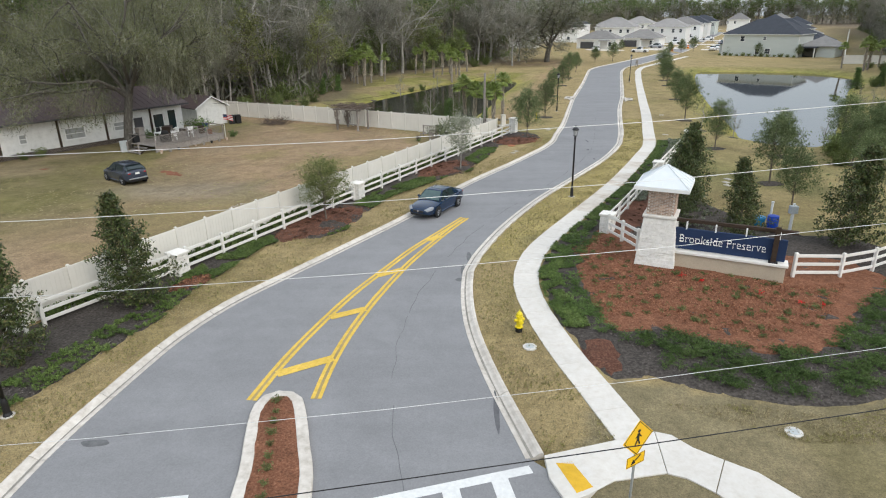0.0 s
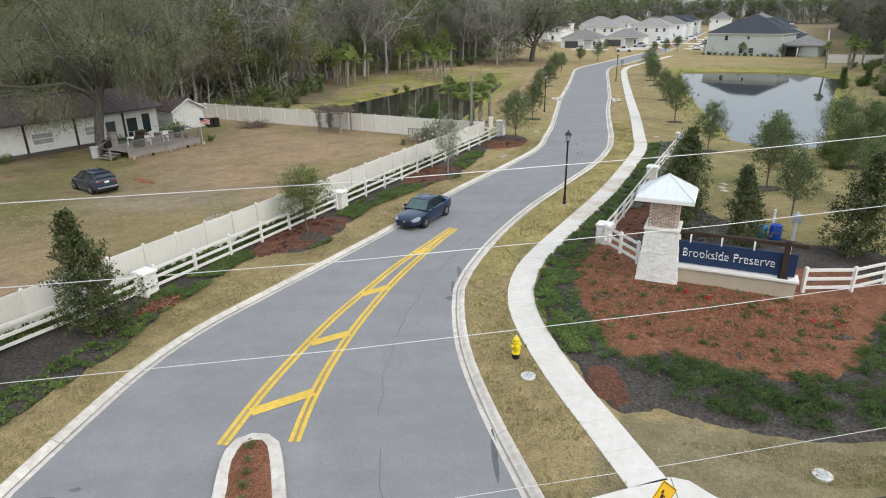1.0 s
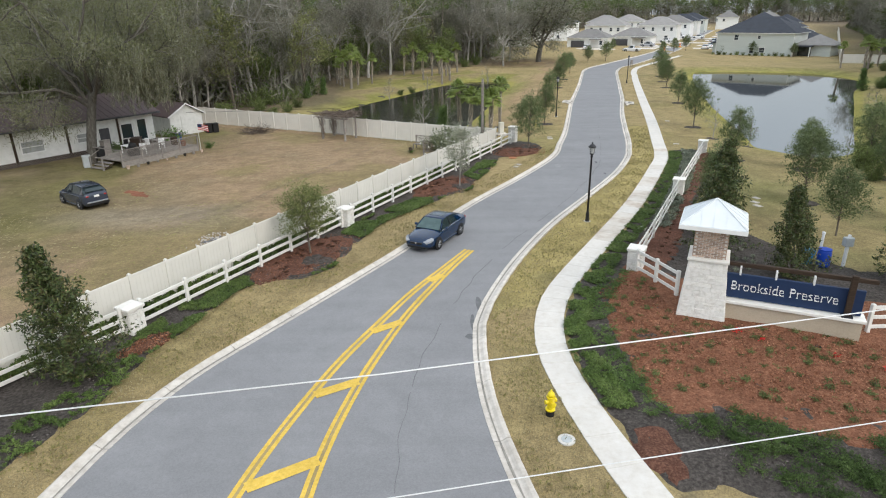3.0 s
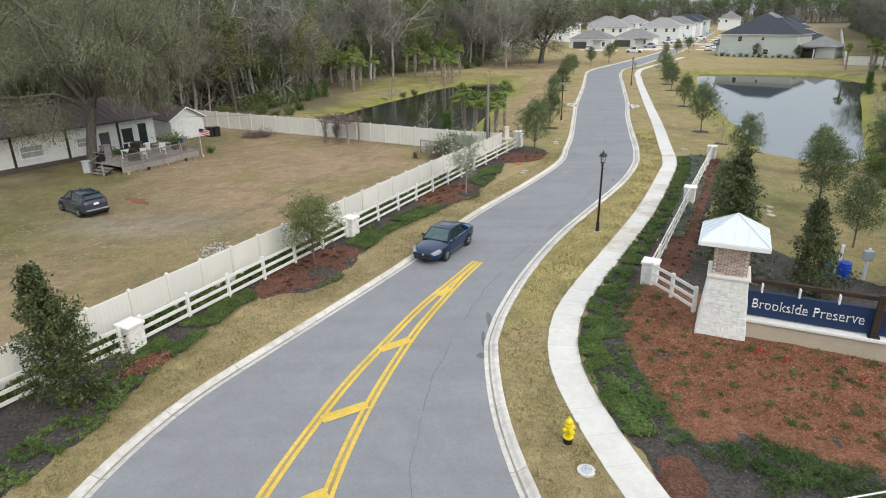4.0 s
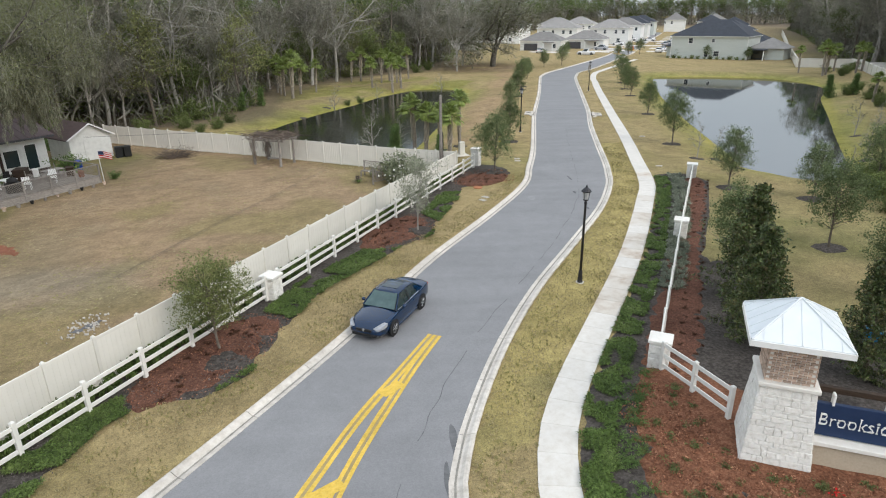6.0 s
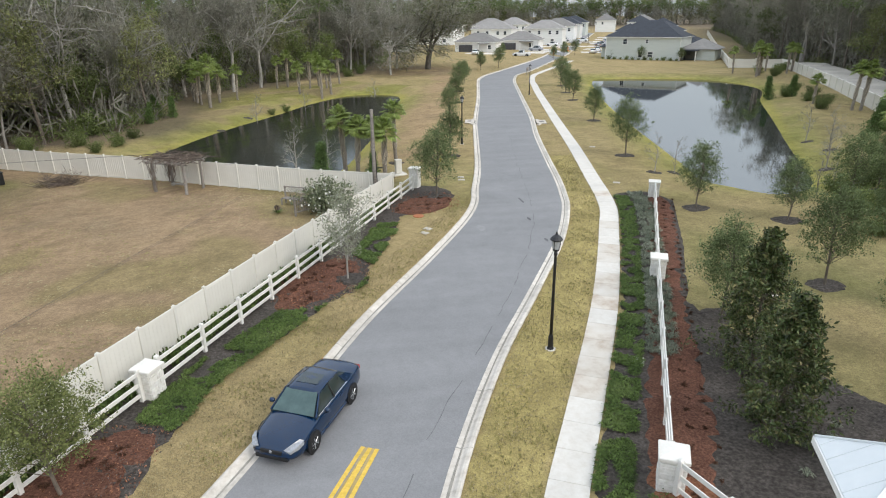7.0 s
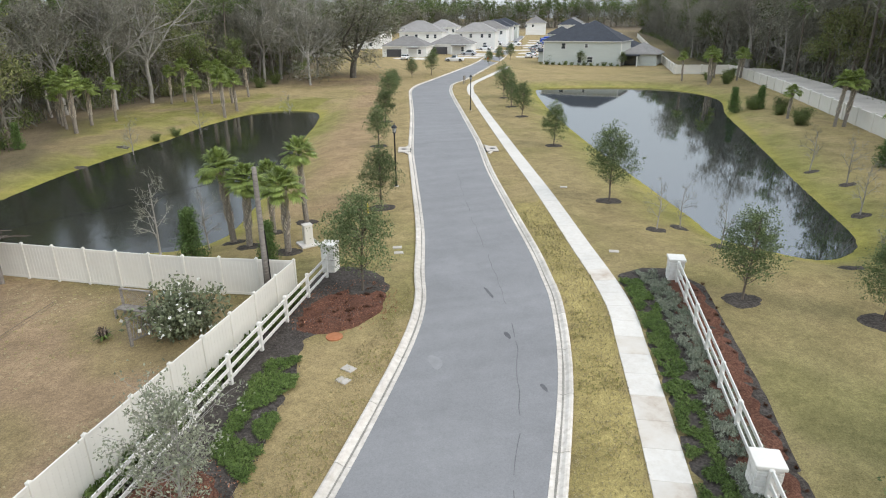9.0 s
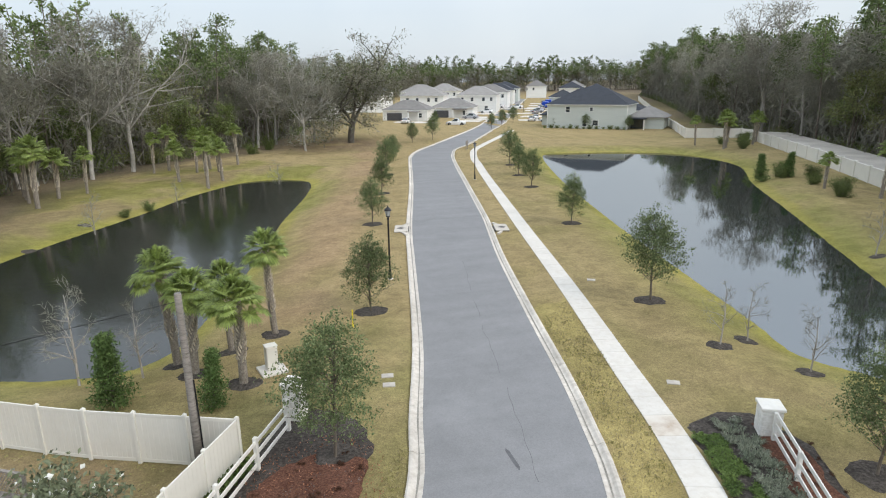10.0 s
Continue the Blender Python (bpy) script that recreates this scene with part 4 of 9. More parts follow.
tagged(new("mulch", sheet("mulch", spline(RED_R + RED_R[:1], 0.5)[:-1], M["red_mulch"], lift=0.085, step=0.4, rough=0.03, wob=0.25, seed=5)), "reddish bark mulch", "mulch", kind="structure")
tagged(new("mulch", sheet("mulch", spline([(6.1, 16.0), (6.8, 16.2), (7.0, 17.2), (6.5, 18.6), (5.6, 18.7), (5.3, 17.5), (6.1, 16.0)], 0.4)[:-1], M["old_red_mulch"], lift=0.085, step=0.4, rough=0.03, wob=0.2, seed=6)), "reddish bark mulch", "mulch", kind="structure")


def blob(cx, cy, rx, ry, turn=0.0, n=28, rough=0.15, seed=0.0):
    c, s = math.cos(radians(turn)), math.sin(radians(turn))
    out = []
    for a in np.linspace(0, 2 * math.pi, n + 1)[:-1]:
        k = 1 + rough * noise.noise(Vector((math.cos(a) * 1.6, math.sin(a) * 1.6, seed + cx)))
        u, w = rx * k * math.cos(a), ry * k * math.sin(a)
        out.append((cx + u * c - w * s, cy + u * s + w * c))
    return out


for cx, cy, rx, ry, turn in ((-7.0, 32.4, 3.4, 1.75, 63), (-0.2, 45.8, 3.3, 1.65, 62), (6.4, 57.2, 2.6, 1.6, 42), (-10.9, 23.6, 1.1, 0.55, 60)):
    tagged(new("mulch", sheet("mulch", blob(cx, cy, rx, ry, turn), M["old_red_mulch"], lift=0.085, step=0.35, rough=0.03, seed=int(cx * 7 + 99))), "darker red-brown bark mulch", "mulch", kind="structure")
for cx, cy, r in ((-6.2, 31.9, 0.95), (1.3, 45.6, 0.95), (7.6, 58.8, 0.9)):
    tagged(new("mulch", sheet("mulch", blob(cx, cy, r, r * 0.85), M["grey_mulch"], lift=0.12, step=0.3, rough=0.03, seed=int(cx * 5 + 77))), "dark mulch ring round a young tree", "mulch", kind="structure")

# median nose at the crossing
med_out = [(-4.2, 5), (-4.5, 10.6), (-4.9, 12.8), (-5.15, 14.2), (-5.0, 14.9), (-4.5, 15.2), (-3.95, 15.05), (-3.6, 14.5), (-3.0, 12.6), (-2.5, 10.6), (-2.0, 5)]
med_line = spline(med_out, 0.5)
median = thing("median", Matrix.Identity(4), "narrow traffic island with a concrete kerb and red mulch", "traffic island", kind="structure")
prof = [(0.0, -0.1), (0.0, 0.13), (0.03, 0.16), (0.30, 0.165), (0.34, 0.15), (0.34, 0.0)]
rows = []
for k in range(len(med_line)):
    t = med_line[min(k + 1, len(med_line) - 1)] - med_line[max(k - 1, 0)]
    t /= np.linalg.norm(t)
    nr = np.array([t[1], -t[0]])
    rows.append([(*(med_line[k] + nr * d), z) for d, z in prof])
m = len(prof)
part("kerb_length", Shape().add([p for r in rows for p in r], [(r * m + a, r * m + a + 1, (r + 1) * m + a + 1, (r + 1) * m + a) for r in range(len(rows) - 1) for a in range(m - 1)]), M["kerb"], median)
part("mulch", sheet("mulch", side(med_line, 0.32), M["red_mulch"], lift=0.0, step=0.3, rough=0.02, follow=False, base=0.15), M["red_mulch"], median, "reddish bark mulch")

# ---- fences ----
def polyline_points(pts, spacing):
    line = np.array(pts, float)
    d = np.r_[0, np.cumsum(np.linalg.norm(np.diff(line, axis=0), axis=1))]
    n = max(1, int(round(d[-1] / spacing)))
    s = np.linspace(0, d[-1], n + 1)
    return np.stack([np.interp(s, d, line[:, 0]), np.interp(s, d, line[:, 1])], 1)


def vinyl_fence(pts, text, tall=1.8, spacing=1.75):
    p = polyline_points(pts, spacing)
    fence = thing("vinyl_fence", pose(*p[0], 0), text, "fence")
    post = Shape().box(-0.062, -0.062, -0.1, 0.062, 0.062, tall + 0.04, bev=0.008)
    post.lathe([(0.085, tall + 0.04), (0.085, tall + 0.065), (0.01, tall + 0.12)], 4, pose(0, 0, 0, 0, 0, 45))
    post_me = post.mesh("post", M["vinyl"])
    span = float(np.linalg.norm(p[1] - p[0]))
    rail = Shape().box(0.06, -0.025, -0.06, span - 0.06, 0.025, 0.06, bev=0.006).mesh("rail", M["vinyl"])
    # tongue-and-groove infill as one ribbed sheet
    n = 9
    w = (span - 0.124) / n
    cut = []
    for i in range(n):
        a = 0.062 + i * w
        cut += [(a, 0.006), (a + 0.008, 0.014), (a + w - 0.008, 0.014)]
    cut.append((span - 0.062, 0.006))
    ring = [(x, -y) for x, y in cut] + [(x, y) for x, y in cut[::-1]]
    k = len(ring)
    pan = Shape().add([(x, y, z) for z in (0.12, tall - 0.1) for x, y in ring], [(i, (i + 1) % k, k + (i + 1) % k, k + i) for i in range(k)] + [tuple(range(k, 2 * k))])
    pan_me = pan.mesh("panel", M["vinyl"])
    for i, a in enumerate(p):
        z = ground_z(*a) - 0.02
        o = a - p[0]
        h = heading(p[i], p[i + 1]) if i < len(p) - 1 else heading(p[i - 1], p[i])
        part("post", post_me, None, fence, at=pose(o[0], o[1], z, 0, 0, h))
        if i < len(p) - 1:
            part("panel", pan_me, None, fence, at=pose(o[0], o[1], z, 0, 0, h))
            part("rail", rail, None, fence, at=pose(o[0], o[1], z + tall - 0.05, 0, 0, h))
            part("rail", rail, None, fence, at=pose(o[0], o[1], z + 0.12, 0, 0, h))
    return fence


vinyl_fence(VINYL, "tall ivory vinyl privacy fence beside the road bed")
vinyl_fence(VINYL_FAR, "tall ivory vinyl privacy fence closing the yard")


def rail_fence(pts, text, tall=1.2, spacing=2.4, base=None):
    p = polyline_points(pts, spacing)
    fence = thing("rail_fence", pose(*p[0], 0), text, "fence")
    post = Shape().box(-0.065, -0.065, -0.15, 0.065, 0.065, tall, bev=0.008)
    post.lathe([(0.09, tall), (0.09, tall + 0.02), (0.01, tall + 0.06)], 4, pose(0, 0, 0, 0, 0, 45))
    post_me = post.mesh("post", M["white_vinyl"])
    for i, a in enumerate(p):
        z = ground_z(*a)
        o = a - p[0]
        h = heading(p[i], p[i + 1]) if i < len(p) - 1 else heading(p[i - 1], p[i])
        part("post", post_me, None, fence, at=pose(o[0], o[1], z, 0, 0, h))
        if i < len(p) - 1:
            span = float(np.linalg.norm(p[i + 1] - a))
            z2 = ground_z(*p[i + 1])
            for zr in (0.28, 0.66, 1.04):
                s = Shape()
                s.box(0.05, -0.022, -0.07, span - 0.05, 0.022, 0.07, bev=0.008)
                s.v = [(x, y, zz + (z2 - z) * x / span) for x, y, zz in s.v]
                part("rail", s, M["white_vinyl"], fence, at=pose(o[0], o[1], z + zr, 0, 0, h))
    return fence


for i, (a, b) in enumerate(zip(RAIL_L[:-1], RAIL_L[1:])):
    if i == 0:
        continue
    t = (np.array(b) - np.array(a)) / np.linalg.norm(np.array(b) - np.array(a))
    rail_fence([tuple(np.array(a) + t * 0.45), tuple(np.array(b) - t * 0.45)], "white three-rail vinyl fence in the mulch bed")
rail_fence([(-20.3, 9.5), (-15.3, 19.0)], "white three-rail vinyl fence in the mulch bed")
for a, b in ((RAIL_R[0], RAIL_R[1]), (RAIL_R[1], RAIL_R[2])):
    t = (np.array(b) - np.array(a)) / np.linalg.norm(np.array(b) - np.array(a))
    rail_fence([tuple(np.array(a) + t * 0.42), tuple(np.array(b) - t * 0.42)], "white three-rail vinyl fence beside the sidewalk bed", tall=1.05)
rail_fence([(8.95, 29.75), (9.65, 26.65)], "white three-rail vinyl fence joining the sign tower", tall=1.15, spacing=1.6)
rail_fence([(15.45, 23.5), (18.0, 23.9), (20.2, 25.1), (23.5, 27.2)], "white three-rail vinyl fence beside the entrance sign", tall=1.15, spacing=2.3)


def stone_course(shape_list, half, z0, z1, rows, rng, top_half=None, mean=0.32):
    """Ashlar stones on the four sides of a shaft, as separate meshes with recessed joints."""
    top_half = top_half or half
    hs = [rng.uniform(0.5, 1.6) for _ in range(rows)]
    lev = [z0 + (z1 - z0) * sum(hs[:r]) / sum(hs) for r in range(rows + 1)]
    for r in range(rows):
        za, zb = lev[r] + 0.003, lev[r + 1] - 0.003
        ka = half + (top_half - half) * (za - z0) / (z1 - z0)
        kb = half + (top_half - half) * (zb - z0) / (z1 - z0)
        for s in range(4):
            cuts = [-1.0]
            while cuts[-1] < 1.0:
                cuts.append(cuts[-1] + mean / ka * rng.uniform(0.4, 2.0))
            cuts[-1] = 1.0
            if len(cuts) > 2 and cuts[-1] - cuts[-2] < 0.15:
                cuts.pop(-2)
            for u0, u1 in zip(cuts[:-1], cuts[1:]):
                d = rng.uniform(0.0, 0.016)
                g = 0.003
                v = []
                for depth, inset in ((-0.05, 0.0), (d, 0.0), (d + 0.012, 0.012)):
                    for (u, k, z) in ((u0, ka, za), (u1, ka, za), (u1, kb, zb), (u0, kb, zb)):
                        x = u * k + (g + inset) * (1 if u == u0 else -1)
                        zz = z + inset * (1 if z == za else -1)
                        v.append((x, -(k + depth), zz))
                v = [tuple(Matrix.Rotation(radians(90 * s), 3, "Z") @ Vector(p)) for p in v]
                f = [(8, 9, 10, 11)] + [(o + i, o + (i + 1) % 4, o + 4 + (i + 1) % 4, o + 4 + i) for o in (0, 4) for i in range(4)]
                shape_list.append(Shape().add(v, f))


def pier(seed, tall):
    rng = random.Random(seed)
    ob = thing("stone_pier", pose(0, 0, 0), "short white limestone fence pier with a cast cap", "pier", "fence piers")
    part("core", Shape().box(-0.318, -0.318, -0.2, 0.318, 0.318, tall - 0.1), M["mortar"], ob)
    st = []
    stone_course(st, 0.32, 0.0, tall - 0.12, 7, rng, mean=0.25)
    for s in st:
        part("stone", s, M["stone"], ob)
    cap = Shape().box(-0.39, -0.39, tall - 0.12, 0.39, 0.39, tall, bev=0.02)
    cap.lathe([(0.50, tall), (0.02, tall + 0.05)], 4, pose(0, 0, 0, 0, 0, 45))
    part("cap", cap, M["cast"], ob, "smooth cast-stone cap")
    return ob


p0 = pier(3, 1.15)
p0.matrix_basis = pose(-11.9, 24.8, 0.05, 0, 0, 63)
for x, y, h in ((-5.55, 37.35, 63), (9.0, 30.15, 62), (15.5, 43.0, 63), (22.0, 55.7, 63)):
    copy_thing(p0, pose(x, y, ground_z(x, y) - 0.01, 0, 0, h))
p1 = pier(8, 1.5)
p1.matrix_basis = pose(6.5, 61.7, 0.05, 0, 0, 62)

# ---- entrance sign ----
SIGN_DIR = -24.5
tower = thing("sign_tower", pose(10.18, 25.36, 0.38, 0, 0, SIGN_DIR), "tapered white stone entrance tower with a pale metal hip roof", "sign tower")
rng = random.Random(21)
core = Shape()
core.lathe([(0.848 * 1.414, -0.2), (0.646 * 1.414, 2.35)], 4, pose(0, 0, 0, 0, 0, 45))
part("core", core, M["mortar"], tower)
st = []
stone_course(st, 0.85, 0.0, 2.32, 15, rng, top_half=0.645, mean=0.27)
for s in st:
    part("stone", s, M["stone"], tower)
ledge = Shape().box(-0.72, -0.72, 2.33, 0.72, 0.72, 2.45, bev=0.02)
part("ledge", ledge, M["cast"], tower, "cast-stone ledge")
part("brick_core", Shape().box(-0.55, -0.55, 2.45, 0.55, 0.55, 3.78), M["mortar"], tower)
brick_me = Shape().box(-0.095, -0.02, 0.0, 0.095, 0.014, 0.054, bev=0.005).mesh("brick", M["brick"])
for r in range(19):
    z = 2.465 + r * 0.068
    for s in range(4):
        for k in range(5):
            x = -0.45 + k * 0.213 + (0.1065 if r % 2 else 0) - 0.03
            if x > 0.50:
                continue
            part("brick", brick_me, None, tower, at=pose(0, 0, z, 0, 0, 90 * s) @ pose(x, -0.56, 0))
roof = Shape()
e, za, zt = 1.11, 3.75, 4.60
roof.add([(-e, -e, za), (e, -e, za), (e, e, za), (-e, e, za), (-e, -e, za + 0.07), (e, -e, za + 0.07), (e, e, za + 0.07), (-e, e, za + 0.07), (0, 0, zt)],
         [(3, 2, 1, 0), (0, 1, 5, 4), (1, 2, 6, 5), (2, 3, 7, 6), (3, 0, 4, 7), (4, 5, 8), (5, 6, 8), (6, 7, 8), (7, 4, 8)])
roof_ob = part("roof", roof, M["metal_roof"], tower, "pale standing-seam metal roof")
for s in range(4):
    rot = Matrix.Rotation(radians(90 * s), 4, "Z")
    for u in (-0.75, -0.38, 0.0, 0.38, 0.75):
        top = 1 - abs(u)
        a = rot @ Vector((u * e, -e, za + 0.075))
        b = rot @ Vector((u * e, -e * (1 - top), za + 0.075 + (zt - za - 0.07) * top))
        part("seam", Shape().tube([a, b], 0.014, 4), M["metal_roof"], roof_ob)
    part("hip_cap", Shape().tube([rot @ Vector((-e, -e, za + 0.08)), Vector((0, 0, zt + 0.01))], 0.025, 5), M["metal_roof"], roof_ob)
    part("fascia", Shape().box(-e - 0.02, -e - 0.03, za - 0.10, e + 0.02, -e + 0.01, za + 0.05, rot), M["house_trim"], tower)
part("soffit", Shape().box(-1.0, -1.0, za - 0.06, 1.0, 1.0, za - 0.005), M["house_trim"], tower)

wall_m = pose(10.84, 24.82, 0.30, 0, 0, SIGN_DIR)
sign = thing("entrance_sign", wall_m, "navy entrance sign with white lettering on a tan stucco plinth", "sign")
part("plinth", Shape().box(-0.1, -0.28, -0.25, 4.36, 0.28, 0.86, bev=0.012), M["stucco"], sign, "tan stucco plinth")
part("coping", Shape().box(-0.12, -0.36, 0.86, 4.44, 0.36, 0.98, bev=0.015), M["cast"], sign, "cream cast-stone coping")
part("board", Shape().box(-0.30, -0.07, 1.02, 4.28, 0.05, 1.98, bev=0.012), M["navy"], sign, "navy blue sign board")
beam = part("beam", Shape().box(-0.3, 0.10, 2.20, 4.62, 0.24, 2.36, bev=0.012), M["timber"], sign, "dark stained timber beam")
for x in (0.32, 1.5, 2.7, 3.95):
    part("bracket", Shape().box(x - 0.03, -0.085, 1.94, x + 0.03, 0.11, 2.26, bev=0.006), M["house_trim"], sign)
part("timber_post", Shape().box(3.75, -0.24, 0.98, 3.95, -0.09, 2.54, bev=0.012), M["timber"], sign, "dark stained timber post")
part("footing", Shape().box(3.67, -0.30, 0.975, 4.03, -0.06, 1.03, bev=0.008), M["black_metal"], sign)
# lettering on the board
font = bpy.data.curves.new("lettering", "FONT")
font.body = "Brookside Preserve"
font.offset = -0.008
font.size, font.extrude, font.align_x, font.align_y = 0.44, 0.012, "LEFT", "CENTER"
font.space_character = 1.06
tmp = bpy.data.objects.new("lettering", font)
scene.collection.objects.link(tmp)
dg = bpy.context.evaluated_depsgraph_get()
t_me = bpy.data.meshes.new_from_object(tmp.evaluated_get(dg))
bpy.data.objects.remove(tmp)
wid = max(v.co.x for v in t_me.vertices) - min(v.co.x for v in t_me.vertices)
# bracketed feet and heads on the stems
serif = Shape()
feet = {}
for pg_ in t_me.polygons:
    ids = list(pg_.vertices)
    for a_, b_ in zip(ids, ids[1:] + ids[:1]):
        va, vb = t_me.vertices[a_].co, t_me.vertices[b_].co
        if abs(va.y - vb.y) < 1e-4 and abs(va.z - vb.z) < 1e-4 and 0.02 < abs(va.x - vb.x) < 0.075 and va.z > 0:
            feet[(round((va.x + vb.x) / 2, 3), round(va.y, 3))] = abs(va.x - vb.x)
for (x_, y_), w_ in feet.items():
    up_ = any(abs(x_ - x2) < 0.02 and y2 < y_ - 0.05 for (x2, y2) in feet)
    y0_, y1_ = (y_ - 0.022, y_) if up_ else (y_, y_ + 0.022)
    serif.box(x_ - w_ * 1.25, y0_, 0.0, x_ + w_ * 1.25, y1_, 0.0125)
t_me.materials.clear()
t_me.materials.append(M["sign_white"])
k = 3.42 / wid
letters = part("lettering", t_me, None, sign, "raised white lettering", at=pose(0.06, -0.083, 1.50, 90, 0, 0) @ Matrix.Diagonal((k, k * 1.3, 1, 1)))

if serif.n:
    part("serif", serif, M["sign_white"], letters)

# boxes and tubs behind the sign
tub = thing("plastic_tub", pose(17.75, 30.3, 0.2), "blue plastic drum standing on the mulch", "tub")
part("body", Shape().lathe([(0.26, 0), (0.29, 0.1), (0.30, 0.4), (0.29, 0.7), (0.26, 0.78)], 20), M["blue_plastic"], tub, smooth=True)
part("lid", Shape().lathe([(0.28, 0.78), (0.28, 0.84), (0.1, 0.87)], 20), M["blue_plastic"], tub)
tub2 = thing("plastic_tub", pose(17.25, 30.75, 0.15), "cyan plastic tub standing on the mulch", "tub")
part("body", Shape().lathe([(0.26, 0), (0.31, 0.6), (0.31, 0.66)], 20), M["cyan_plastic"], tub2, smooth=True)
part("lid", Shape().lathe([(0.32, 0.66), (0.32, 0.70), (0.05, 0.74)], 20), M["cyan_plastic"], tub2)
pipe = thing("vent_pipe", pose(17.9, 30.9, 0.15), "white plastic pipe standing behind the sign", "pipe")
part("pipe", Shape().lathe([(0.06, 0), (0.06, 1.4), (0.075, 1.4), (0.075, 1.5), (0.03, 1.52)], 12), M["house_trim"], pipe)
ubox = thing("utility_box", pose(18.75, 30.35, 0.15), "grey electrical box on a white post", "utility box")
part("post", Shape().box(-0.06, -0.06, 0, 0.06, 0.06, 1.1, bev=0.006), M["house_trim"], ubox)
part("cabinet", Shape().box(-0.20, -0.14, 1.0, 0.20, 0.14, 1.42, bev=0.02), M["grey_plastic"], ubox)
part("cap", Shape().box(-0.05, -0.05, 1.42, 0.05, 0.05, 1.55, bev=0.01), M["house_trim"], ubox)

# ---- street lamps ----
def street_lamp():
    ob = thing("street_lamp", pose(0, 0, 0), "black metal post-top street lamp with a lantern head", "street lamp", "street lamps")
    part("base", Shape().lathe([(0.13, 0), (0.13, 0.05), (0.10, 0.12), (0.095, 0.5), (0.065, 0.62)], 14), M["black_metal"], ob)
    part("pole", Shape().lathe([(0.062, 0.6), (0.052, 3.75), (0.07, 3.78), (0.07, 3.84), (0.045, 3.9)], 14), M["black_metal"], ob, smooth=True)
    head = part("lantern", Shape().lathe([(0.06, 3.9), (0.12, 3.95), (0.13, 4.0)], 8), M["black_metal"], ob)
    part("glass", Shape().lathe([(0.12, 4.0), (0.17, 4.33)], 8), M["lamp_glass"], head, "frosted glass lantern panes")
    part("hood", Shape().lathe([(0.22, 4.33), (0.23, 4.36), (0.15, 4.46), (0.05, 4.53), (0.035, 4.6), (0.0, 4.66)], 12), M["black_metal"], head)
    for i in range(4):
        a = radians(45 + 90 * i)
        part("rib", Shape().tube([(0.125 * math.cos(a), 0.125 * math.sin(a), 4.0), (0.175 * math.cos(a), 0.175 * math.sin(a), 4.34)], 0.012, 4), M["black_metal"], head)
    part("footing", Shape().lathe([(0.2, -0.1), (0.2, 0.02)], 14), M["cover"], ob, "round concrete footing")
    return ob


lamp = street_lamp()
lamp.matrix_basis = pose(8.39, 37.69, 0.06)
for x, y in ((13.1, 76.7), (31.1, 112.3), (-12.45, 13.9), (96, 246)):
    copy_thing(lamp, pose(x, y, 0.06))

# ---- fire hydrant ----
hyd = thing("fire_hydrant", pose(3.34, 19.25, 0.05, 0, 0, 20), "bright yellow fire hydrant with a black base on the verge", "hydrant")
part("foot", Shape().lathe([(0.13, -0.05), (0.13, 0.16), (0.15, 0.16), (0.15, 0.2)], 16), M["black"], hyd, "black base")
part("barrel", Shape().lathe([(0.15, 0.2), (0.15, 0.24), (0.105, 0.25), (0.10, 0.62), (0.14, 0.63), (0.14, 0.67), (0.12, 0.68)], 18), M["hydrant"], hyd)
part("bonnet", Shape().lathe([(0.12, 0.68), (0.11, 0.76), (0.07, 0.82), (0.03, 0.84), (0.03, 0.89), (0.0, 0.9)], 16), M["hydrant"], hyd, smooth=True)
part("pumper_nozzle", Shape().lathe([(0.07, 0), (0.07, 0.15), (0.085, 0.15), (0.085, 0.2), (0.03, 0.21)], 12, pose(0, 0, 0.47, 90, 0, 0)), M["hydrant"], hyd)
for s in (-1, 1):
    part("side_nozzle", Shape().lathe([(0.05, 0), (0.05, 0.14), (0.062, 0.14), (0.062, 0.19), (0.02, 0.2)], 12, pose(0, 0, 0.5, 0, 90 * s, 0)), M["hydrant"], hyd)
for i in range(8):
    a = 2 * math.pi * i / 8
    part("bolt", Shape().lathe([(0.012, 0.67), (0.012, 0.69)], 6, pose(0.128 * math.cos(a), 0.128 * math.sin(a), 0)), M["hydrant"], hyd)

# ---- crossing sign ----
ped = thing("crossing_sign", pose(5.12, 10.2, 0.06, 0, 0, 33), "yellow diamond crosswalk sign with a downward arrow plaque", "road sign")
part("post", Shape().box(-0.03, 0.0, -0.1, 0.03, 0.035, 2.55, bev=0.004), M["galvanised"], ped)


def plate(w, h, cz, turn, th, y, bev):
    s = Shape().box(-w / 2, y, -h / 2, w / 2, y + th, h / 2, pose(0, 0, cz, 0, turn, 0), bev=bev)
    return s


